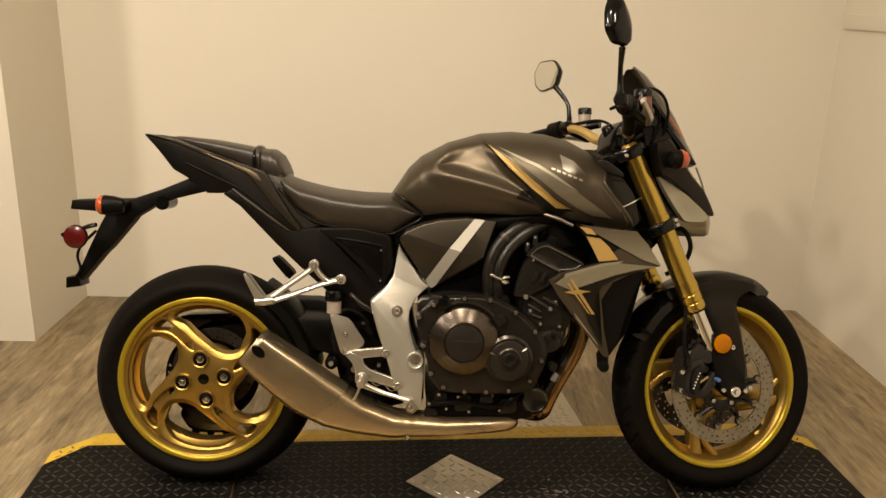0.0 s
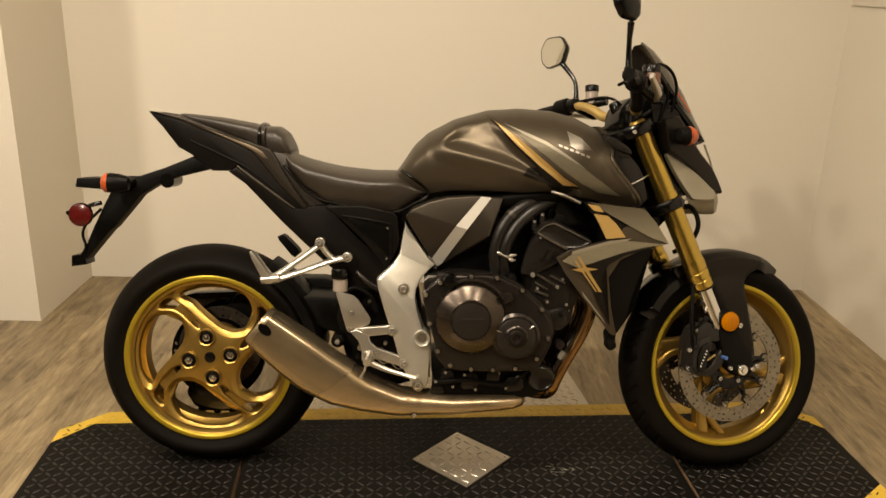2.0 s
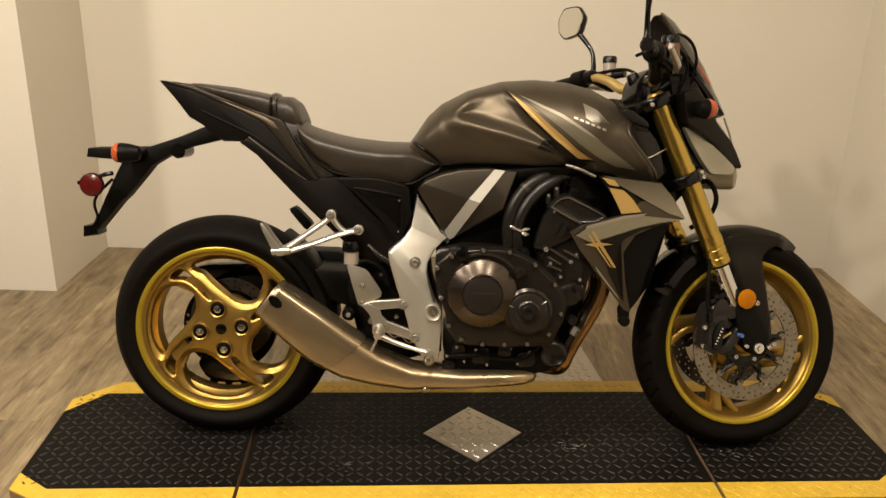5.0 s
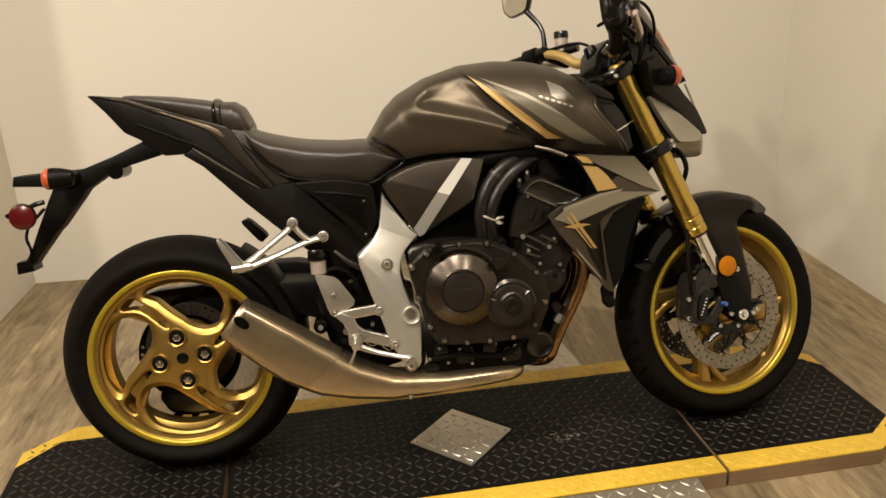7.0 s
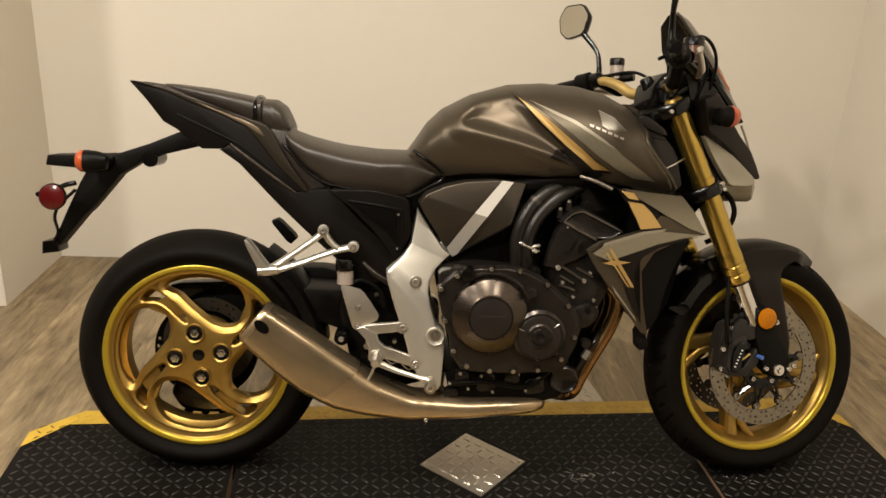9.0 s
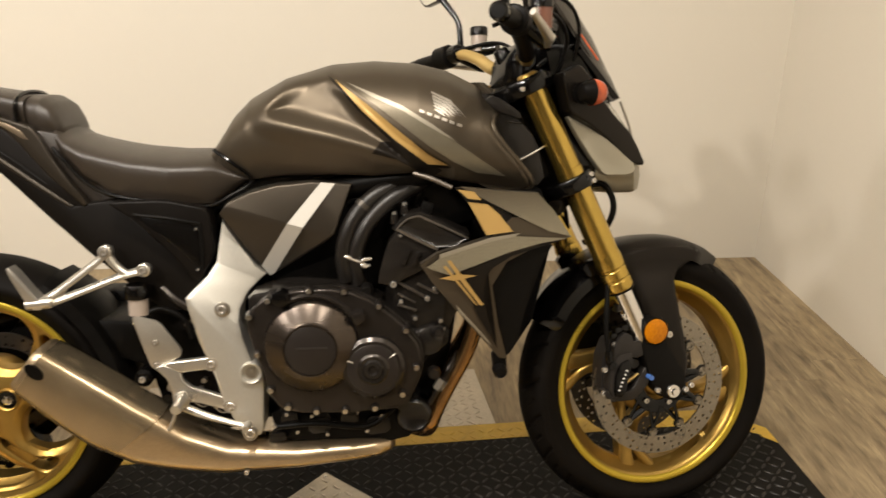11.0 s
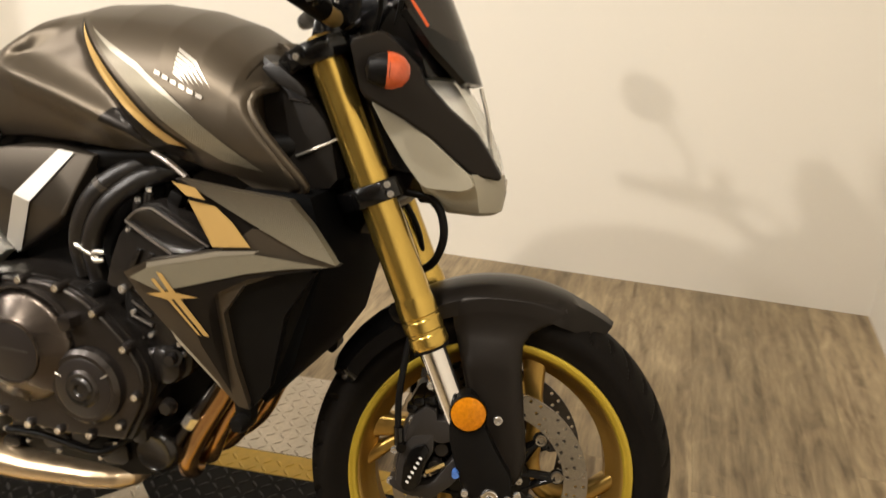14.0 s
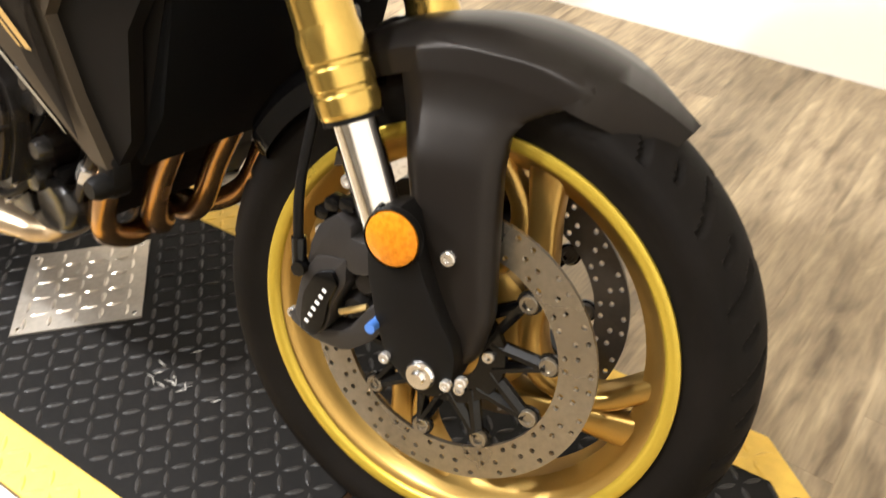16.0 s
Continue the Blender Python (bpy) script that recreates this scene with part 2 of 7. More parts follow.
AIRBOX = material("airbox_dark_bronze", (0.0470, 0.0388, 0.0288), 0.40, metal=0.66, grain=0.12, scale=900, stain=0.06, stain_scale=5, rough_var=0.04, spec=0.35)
# pale metal; on engine rims and ribs it carries the light caught by edges
RIDGE = material("lit_edge_metal", (0.135, 0.118, 0.100), 0.32, metal=0.85, grain=0.2, scale=300, stain=0.25, stain_scale=20)
INTAKE = material("grey_satin_plastic", (0.0090, 0.0074, 0.0060), 0.34, grain=0.15, scale=500, stain=0.2, stain_scale=12, bump=0.08, bump_scale=900, spec=0.4)
RADIATOR = material("black_radiator_mesh", (0.0016, 0.0016, 0.0016), 0.7, spec=0.05, bump=0.4, bump_scale=700)
BLUE = material("blue_cap", (0.05, 0.12, 0.35), 0.4)
WHITE = material("white_print", (0.62, 0.60, 0.56), 0.5)
GREYPRINT = material("grey_print", (0.035, 0.030, 0.026), 0.4, metal=0.4)
BADGE = material("badge_chrome", (0.38, 0.35, 0.30), 0.36, metal=0.7)
HEADPANEL = material("pearl_grey_panel", (0.30, 0.275, 0.21), 0.36, metal=0.35, stain=0.06)


# ---- builders ----
def part(name, bm, mat, parent=None, label="", smooth=40, kind=""):
    """Links a bmesh as one mesh object, as a part of a thing when a parent is given."""
    me = bpy.data.meshes.new(name)
    bmesh.ops.recalc_face_normals(bm, faces=bm.faces)
    bm.to_mesh(me)
    bm.free()
    me.materials.append(mat)
    me.shade_smooth()
    me.set_sharp_from_angle(angle=radians(smooth))
    ob = new(name, me)
    if parent is not None:
        ob.parent = parent
    return tagged(ob, label=label, kind=kind)


def thing(name, label, category, group="", kind="", m=None):
    ob = new(name)
    ob.empty_display_size = 0.1
    if m is not None:
        ob.matrix_world = m
    return tagged(ob, label, category, group, kind)


def rounded(pts, cut=0.25, times=1):
    """Cuts the corners of a closed outline."""
    for _ in range(times):
        out = []
        for i, p in enumerate(pts):
            a, b = Vector(pts[i - 1]), Vector(pts[(i + 1) % len(pts)])
            p = Vector(p)
            out += [tuple(p.lerp(a, cut)), tuple(p.lerp(b, cut))]
        pts = out
    return pts


def slab(pts, y0, y1, bevel=0.003, bulge=0.0, inset=0.0, tilt=(0, 0), seg=2):
    """A plate with an outline in x and z, between y0 (outer) and y1, edges rounded; bulge lifts its inset outer face; tilt shears y by x and z."""
    bm = bmesh.new()
    cx, cz = sum(p[0] for p in pts) / len(pts), sum(p[1] for p in pts) / len(pts)
    vs = [bm.verts.new((x, y0, z)) for x, z in pts]
    f = bm.faces.new(vs)
    r = bmesh.ops.extrude_face_region(bm, geom=[f])
    new_v = [v for v in r["geom"] if isinstance(v, bmesh.types.BMVert)]
    for v in new_v:
        v.co.y = y1
    outer = [q for q in bm.faces if all(abs(v.co.y - y0) < 1e-6 for v in q.verts)]
    if bevel:
        rim = [e for e in bm.edges if all(abs(v.co.y - y0) < 1e-6 for v in e.verts)]
        bmesh.ops.bevel(bm, geom=rim, offset=bevel, segments=seg, profile=0.6, affect="EDGES", clamp_overlap=True)
        outer = [q for q in bm.faces if all(abs(v.co.y - y0) < 1e-6 for v in q.verts) and len(q.verts) > 4] or outer
    if bulge and inset:
        outer = [q for q in outer if q.is_valid]
        bmesh.ops.inset_region(bm, faces=outer, thickness=inset, depth=0, use_even_offset=True)
        for q in outer:
            for v in q.verts:
                v.co.y += bulge * (1 if y0 > y1 else -1)
    for v in bm.verts:
        v.co.y += tilt[0] * (v.co.x - cx) + tilt[1] * (v.co.z - cz)
    return bm


def box(x0, x1, y0, y1, z0, z1, bevel=0.0, seg=2):
    bm = bmesh.new()
    bmesh.ops.create_cube(bm, size=1, matrix=Matrix.Translation(((x0 + x1) / 2, (y0 + y1) / 2, (z0 + z1) / 2)) @ Matrix.Diagonal((x1 - x0, y1 - y0, z1 - z0, 1)))
    if bevel:
        bmesh.ops.bevel(bm, geom=list(bm.edges), offset=bevel, segments=seg, profile=0.6, affect="EDGES", clamp_overlap=True)
    return bm


def prism(pts, z0, z1, bevel=0.0):
    """An upright block with an outline in x and y."""
    bm = bmesh.new()
    f = bm.faces.new([bm.verts.new((x, y, z0)) for x, y in pts])
    r = bmesh.ops.extrude_face_region(bm, geom=[f])
    for v in r["geom"]:
        if isinstance(v, bmesh.types.BMVert):
            v.co.z = z1
    if bevel:
        bmesh.ops.bevel(bm, geom=[e for e in bm.edges if all(v.co.z == z1 for v in e.verts)], offset=bevel, segments=2, affect="EDGES", clamp_overlap=True)
    return bm


def lathe(profile, centre=(0, 0, 0), n=48, closed=False):
    """Turns a profile of (radius, y) about the y axis through centre."""
    bm = bmesh.new()
    cx, cy, cz = centre
    rings = []
    for r, y in profile:
        if r < 1e-6:
            rings.append([bm.verts.new((cx, cy + y, cz))])
        else:
            rings.append([bm.verts.new((cx + r * math.cos(2 * math.pi * k / n), cy + y, cz + r * math.sin(2 * math.pi * k / n))) for k in range(n)])
    pairs = list(zip(rings, rings[1:])) + ([(rings[-1], rings[0])] if closed else [])
    for a, b in pairs:
        for k in range(n):
            k2 = (k + 1) % n
            if len(a) == 1 and len(b) == 1:
                continue
            if len(a) == 1:
                bm.faces.new((a[0], b[k], b[k2]))
            elif len(b) == 1:
                bm.faces.new((a[k], a[k2], b[0]))
            else:
                bm.faces.new((a[k], a[k2], b[k2], b[k]))
    return bm


def curve(pts, n=8):
    """A smooth run of points through pts."""
    p = [Vector(q) for q in pts]
    p = [2 * p[0] - p[1]] + p + [2 * p[-1] - p[-2]]
    out = []
    for i in range(1, len(p) - 2):
        for k in range(n):
            t = k / n
            a, b, c, d = p[i - 1:i + 3]
            out.append(0.5 * ((2 * b) + (c - a) * t + (2 * a - 5 * b + 4 * c - d) * t * t + (3 * b - a - 3 * c + d) * t ** 3))
    out.append(p[-2])
    return out


def tube(pts, radius, n=12, steps=8, smoothed=True, flat=1.0):
    """A round tube along pts; radius is a number or one per point of pts."""
    path = curve(pts, steps) if smoothed and len(pts) > 2 else [Vector(q) for q in pts]
    if isinstance(radius, (int, float)):
        rad = [radius] * len(path)
    else:
        rad = [float(v) for v in np.interp(np.linspace(0, 1, len(path)), np.linspace(0, 1, len(radius)), radius)]
    bm = bmesh.new()
    rings, side = [], None
    for i, q in enumerate(path):
        d = (path[min(i + 1, len(path) - 1)] - path[max(i - 1, 0)]).normalized()
        if side is None:
            side = d.orthogonal().normalized()
        side = (side - d * side.dot(d)).normalized()
        up = d.cross(side)
        rings.append([bm.verts.new(q + (side * math.cos(2 * math.pi * k / n) + up * math.sin(2 * math.pi * k / n) * flat) * rad[i]) for k in range(n)])
    for a, b in zip(rings, rings[1:]):
        for k in range(n):
            bm.faces.new((a[k], a[(k + 1) % n], b[(k + 1) % n], b[k]))
    bm.faces.new(rings[0][::-1])
    bm.faces.new(rings[-1])
    return bm


def loft(rings, caps=True):
    bm = bmesh.new()
    vs = [[bm.verts.new(p) for p in r] for r in rings]
    n = len(rings[0])
    for a, b in zip(vs, vs[1:]):
        for k in range(n):
            bm.faces.new((a[k], a[(k + 1) % n], b[(k + 1) % n], b[k]))
    if caps:
        bm.faces.new(vs[0][::-1])
        bm.faces.new(vs[-1])
    return bm


def cyl(a, b, radius, n=20, bevel=0.0):
    """A round bar from a to b with eased ends."""
    a, b = Vector(a), Vector(b)
    d = (b - a).normalized()
    e = bevel
    if not e:
        return tube([a, b], radius, n, 1, False)
    return tube([a, a + d * e, b - d * e, b], _ends(radius, e), n, 1, False)


def _ends(radius, e):
    return [radius - e, radius, radius, radius - e]


def placed(bm, m):
    bmesh.ops.transform(bm, matrix=m, verts=bm.verts)
    return bm


def lerp_table(table, x):
    return [float(np.interp(x, [r[0] for r in table], [r[k] for r in table])) for k in range(1, len(table[0]))]


def lugs(area, z, pitch, long, wide, high, inside, turn=0.0):
    """Raised bars of chequer plate, turned by turns, over the area (x0, x1, y0, y1) where inside(x, y) holds. Returns vertices and faces."""
    x0, x1, y0, y1 = area
    verts, faces = [], []
    nx, ny = int((x1 - x0) / pitch), int((y1 - y0) / pitch)
    for i in range(nx + 1):
        for j in range(ny + 1):
            x, y = x0 + i * pitch, y0 + j * pitch
            if not inside(x, y):
                continue
            a = radians(45 if (i + j) % 2 else -45) + turn
            c, s = math.cos(a), math.sin(a)
            k = len(verts)
            for u, v, h in ((-long, 0, 0), (-long * 0.45, -wide, 0), (long * 0.45, -wide, 0), (long, 0, 0), (long * 0.45, wide, 0), (-long * 0.45, wide, 0),
                            (-long * 0.55, 0, high), (-long * 0.3, -wide * 0.4, high), (long * 0.3, -wide * 0.4, high), (long * 0.55, 0, high), (long * 0.3, wide * 0.4, high), (-long * 0.3, wide * 0.4, high)):
                verts.append((x + c * u - s * v, y + s * u + c * v, z + h))
            for q in range(6):
                faces.append((k + q, k + (q + 1) % 6, k + 6 + (q + 1) % 6, k + 6 + q))
            faces.append(tuple(k + 6 + q for q in range(6)))
    return verts, faces


def mesh_part(name, verts, faces, mat, parent=None, label="", kind=""):
    me = bpy.data.meshes.new(name)
    me.from_pydata(verts, [], faces)
    me.materials.append(mat)
    ob = new(name, me)
    if parent is not None:
        ob.parent = parent
    return tagged(ob, label=label, kind=kind)


def share(name, me, parent, m, label=""):
    """Another piece on the same mesh."""
    ob = new(name, me)
    ob.parent = parent
    ob.matrix_basis = m
    return tagged(ob, label=label)


# ---- room ----
BACK, LEFT, RIGHT, FRONT, TOP = 1.50, -0.953, 2.352, -8.0, 2.90
JOG, FARLEFT = 0.975, -5.5


def wall(name, x0, x1, y0, y1, z0=-0.10, z1=TOP):
    return tagged(part(name, box(x0, x1, y0, y1, z0, z1), WALL), "cream painted plain wall", "wall", kind="structure")


wall("wall_back", LEFT - 0.12, RIGHT + 0.12, BACK, BACK + 0.12)
wall("wall_left", LEFT - 0.12, LEFT, JOG + 0.12, BACK)
wall("wall_left_return", FARLEFT, LEFT, JOG, JOG + 0.12)
wall("wall_far_left", FARLEFT - 0.12, FARLEFT, FRONT, JOG + 0.12)
wall("wall_right", RIGHT, RIGHT + 0.12, FRONT, BACK)
wall("wall_front", FARLEFT - 0.12, RIGHT + 0.12, FRONT - 0.12, FRONT)
tagged(part("ceiling", box(FARLEFT - 0.12, RIGHT + 0.12, FRONT - 0.12, BACK + 0.12, TOP, TOP + 0.1), CEIL), "off-white painted ceiling", "ceiling", kind="structure")
tagged(part("trim_ledge", box(RIGHT - 0.012, RIGHT, -1.8, BACK - 0.035, 1.285, 1.345, 0.002), WALL), "thin cream wooden ledge along the right wall", "trim", kind="structure")
floor = tagged(part("floor", box(FARLEFT, RIGHT, FRONT, BACK, -0.1, -0.006), WOODEDGE), "worn grey-brown wood-look plank floor", "floor", kind="structure")

# ---- display platform ----
P = 0.045
PLAT = pose(0.68, 0.0, 0.0, 0, 0, 3.7)
platform = thing("display_platform", "low black chequer-plate rubber display platform with yellow borders", "platform", m=PLAT)
HX, IN0, IN1, EDGE = 1.165, -0.285, 0.185, 0.068
OUT0, OUT1, CH = IN0 - EDGE, IN1 + EDGE, 0.115
JOINTS = (-0.605, 0.630)


def deck_outline(x0, x1, y0, y1, c0, c1):
    """Deck section with cut corners at an end: c0 at x0, c1 at x1."""
    pts = [(x0 + c0, y0), (x1 - c1, y0)]
    pts += [(x1, y0 + c1 * 0.6)] if c1 else []
    pts += [(x1, y1 - c1 * 0.9)] if c1 else []
    pts += [(x1 - c1, y1), (x0 + c0, y1)]
    pts += [(x0, y1 - c0 * 0.9), (x0, y0 + c0 * 0.6)] if c0 else []
    return pts


G = 0.005
sections = [(-HX, JOINTS[0] - G, CH, 0), (JOINTS[0] + G, JOINTS[1] - G, 0, 0), (JOINTS[1] + G, HX, 0, CH)]
for x0, x1, c0, c1 in sections:
    part("deck_base", prism(deck_outline(x0, x1, OUT0, OUT1, c0, c1), 0.0, P - 0.004), WOODEDGE, platform, "brown wood edge board")
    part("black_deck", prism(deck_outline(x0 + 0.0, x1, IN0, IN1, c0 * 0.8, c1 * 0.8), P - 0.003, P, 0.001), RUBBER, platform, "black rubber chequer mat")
    for y0, y1, s in ((OUT0, IN0, -1), (IN1, OUT1, 1)):
        if s < 0:
            pts = [(x0 + c0, y0), (x1 - c1, y0)] + ([(x1, y0 + c1 * 0.6), (x1, y0 + c1 * 0.6 + EDGE)] if c1 else []) + [(x1 - c1 * 0.8, y1), (x0 + c0 * 0.8, y1)] + \
                ([(x0, y0 + c0 * 0.6 + EDGE), (x0, y0 + c0 * 0.6)] if c0 else [])
        else:
            pts = [(x0 + c0 * 0.8, y0), (x1 - c1 * 0.8, y0)] + ([(x1, y1 - c1 * 0.9 - EDGE), (x1, y1 - c1 * 0.9)] if c1 else []) + [(x1 - c1, y1), (x0 + c0, y1)] + \
                ([(x0, y1 - c0 * 0.9), (x0, y1 - c0 * 0.9 - EDGE)] if c0 else [])
        part("yellow_border", prism(pts, P - 0.003, P + 0.001, 0.001), YELLOW, platform, "scuffed yellow rubber border")

PX, PY, PR = 0.013, -0.047, 0.140


def in_deck(x, y):
    return abs(x) < HX - 0.012 and IN0 + 0.008 < y < IN1 - 0.008 and not abs(x - PX) + abs(y - PY) < PR + 0.012 and min(abs(x - j) for j in JOINTS) > 0.012


def in_border(x, y):
    return abs(x) < HX - 0.10 and (OUT0 + 0.01 < y < IN0 - 0.004 or IN1 + 0.008 < y < OUT1 - 0.006) and min(abs(x - j) for j in JOINTS) > 0.012


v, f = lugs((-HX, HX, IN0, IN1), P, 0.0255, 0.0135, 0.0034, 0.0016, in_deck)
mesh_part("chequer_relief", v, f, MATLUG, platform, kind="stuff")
v, f = lugs((-HX, HX, OUT0 + 0.014, OUT1), P + 0.001, 0.0255, 0.0130, 0.0034, 0.0014, in_border)
mesh_part("chequer_relief", v, f, YELLOW, platform, kind="stuff")

plate = part("centre_plate", prism([(PX - PR, PY), (PX, PY - PR), (PX + PR, PY), (PX, PY + PR)], P + 0.0005, P + 0.0035, 0.0008), ALU_PLATE, platform, "worn aluminium tread plate set as a diamond")
v, f = lugs((PX - PR, PX + PR, PY - PR, PY + PR), P + 0.0035, 0.0275, 0.0140, 0.0036, 0.0020, lambda x, y: abs(x - PX) + abs(y - PY) < PR - 0.016)
mesh_part("chequer_relief", v, f, ALU_LUG, plate, kind="stuff")
for sx, sy in ((1, 0), (-1, 0), (0, 1), (0, -1)):
    part("rivet", placed(lathe([(0.0, 0.0022), (0.003, 0.0016), (0.0042, 0)], n=12), Matrix.Translation((PX + sx * (PR - 0.016), PY + sy * (PR - 0.016), P + 0.0035)) @ pose(0, 0, 0, 90)), CHROME, plate)

# pale scuffs on the black mat
rng = random.Random(11)
SCUFF = material("pale_scuff", (0.30, 0.28, 0.24), 0.7, grain=0.3, scale=300)
for cx, cy, n in ((0.30, -0.12, 16), (0.72, -0.16, 8), (-0.35, -0.20, 7)):
    sv, sf = [], []
    for k in range(n):
        ax, ay, a, ln = cx + rng.gauss(0, 0.028), cy + rng.gauss(0, 0.020), rng.uniform(-0.9, 0.9), rng.uniform(0.003, 0.012)
        c, s, w = math.cos(a), math.sin(a), rng.uniform(0.0005, 0.0014)
        q = len(sv)
        sv += [(ax + c * u - s * v * w, ay + s * u + c * v * w, P + 0.0019) for u, v in ((-ln, 0), (-ln * 0.2, -1), (ln, 0.1), (ln * 0.3, 1))]
        sf.append((q, q + 1, q + 2, q + 3))
    mesh_part("mat_scuff", sv, sf, SCUFF, platform, "pale scuff marks on the mat", "stuff")

# tread-plate ramps on both long sides, tapering to the floor
for s, y0, y1, x0, x1 in ((-1, OUT0 - 0.004, OUT0 - 0.36, -0.50, 0.545), (1, OUT1 + 0.004, OUT1 + 0.36, -0.50, 0.46)):
    bm = bmesh.new()
    ring = [(y0, P - 0.001), (y1, 0.004), (y1, 0.0), (y0, 0.0)]
    va = [bm.verts.new((x0, y, z)) for y, z in ring]
    vb = [bm.verts.new((x1, y, z)) for y, z in ring]
    for k in range(4):
        bm.faces.new((va[k], va[(k + 1) % 4], vb[(k + 1) % 4], vb[k]))
    bm.faces.new(va[::-1])
    bm.faces.new(vb)
    ramp = part("ramp", bm, ALU_PLATE, platform, "aluminium tread plate ramp")
    lo, hi = min(y0, y1) + 0.012, max(y0, y1) - 0.012
    v, f = lugs((x0 + 0.015, x1 - 0.012, lo, hi), 0, 0.0275, 0.014, 0.0034, 0.0018, lambda x, y: True)
    v = [(x, y, z + P - 0.001 + (0.005 - P) * abs(y - y0) / 0.356) for x, y, z in v]
    mesh_part("chequer_relief", v, f, ALU_PLATE, ramp, kind="stuff")


# ---- motorcycle: frame of reference, rear axle near x = 0, nose towards +x, leaning on its far side ----
BIKE = pose(0, -0.02, P, -10.5)
bike = thing("motorcycle", "bronze-grey naked motorcycle with gold wheels and fork, leaning on the platform", "motorcycle", m=BIKE)
RAKE, STEER = radians(25), radians(12)
AXIS0, AXIS = Vector((1.543, 0, 0)), Vector((-math.sin(RAKE), 0, math.cos(RAKE)))
TURNED = Matrix.Translation(AXIS0) @ Matrix.Rotation(STEER, 4, AXIS) @ Matrix.Translation(-AXIS0)
RW, FW = (-0.004, 0, 0.291), (1.423, 0, 0.287)


def bpart(name, bm, mat, parent=None, label="", steer=False, smooth=40, kind=""):
    """A part of the motorcycle; steered parts follow the turned handlebar."""
    if steer:
        placed(bm, TURNED)
    return part(name, bm, mat, parent or bike, label, smooth, kind)


def both(fn):
    for s in (-1, 1):
        fn(s)


_bolts = {}


def bolt(place, r=0.006, steer=False, mat=None, parent=None, h=0.005, name="bolt", away=-1):
    """A hexagon-socket bolt head facing away from the frame's middle plane."""
    mat = BOLT if mat in (None, STEEL) else mat
    key = (round(r, 4), round(h, 4), mat.name)
    if key not in _bolts:
        bm = lathe([(0.0, -h * 0.45), (r * 0.45, -h * 0.45), (r * 0.5, -h), (r * 0.85, -h), (r, -h * 0.75), (r, 0.002)], n=14)
        ob = part(name, bm, mat, parent or bike)
        _bolts[key] = ob.data
    else:
        ob = new(name, _bolts[key])
        ob.parent = parent or bike
    m = Matrix.Translation(place)
    if away > 0:
        m = m @ Matrix.Rotation(math.pi, 4, "Z")
    ob.matrix_basis = (TURNED @ m) if steer else m
    return ob


def tyre_mesh(centre, R, half, bead, n, grooves):
    """Round-crowned tyre; the tread band carries slanted sipes cut into it."""
    prof = []
    for k in range(41):
        u = -1 + k / 20
        a = abs(u)
        if a < 0.62:
            y = half * a / 0.62 * 0.93
            r = R - 0.060 * (half / 0.09) * (a / 0.62) ** 2.2 * (0.62 + 0.0 * half)
        else:
            q = (a - 0.62) / 0.38
            r0 = R - 0.060 * (half / 0.09) * 0.62
            r = r0 + (bead - r0) * q
            y = half * (0.93 + 0.07 * math.sin(math.pi * min(1, q * 1.6)) - 0.16 * q ** 1.5)
        prof.append((r, math.copysign(y, u)))
    bm = bmesh.new()
    cx, cy, cz = centre
    rings = []
    for j, (r, y) in enumerate(prof):
        u = abs(-1 + j / 20)
        ring = []
        for k in range(n):
            a = 2 * math.pi * k / n
            cut = 0.0
            if grooves and 0.10 < u < 0.60:
                ph = (a * grooves / (2 * math.pi) + 0.9 * (u - 0.1)) % 1.0
                ph2 = (a * grooves / (2 * math.pi) + 0.9 * (u - 0.1) + 0.5) % 1.0
                if ph < 0.10 or (ph2 < 0.08 and 0.3 < u < 0.5):
                    cut = 0.0050
            ring.append(bm.verts.new((cx + (r - cut) * math.cos(a), cy + y, cz + (r - cut) * math.sin(a))))
        rings.append(ring)
    for a, b in zip(rings, rings[1:]):
        for k in range(n):
            bm.faces.new((a[k], a[(k + 1) % n], b[(k + 1) % n], b[k]))
    return bm


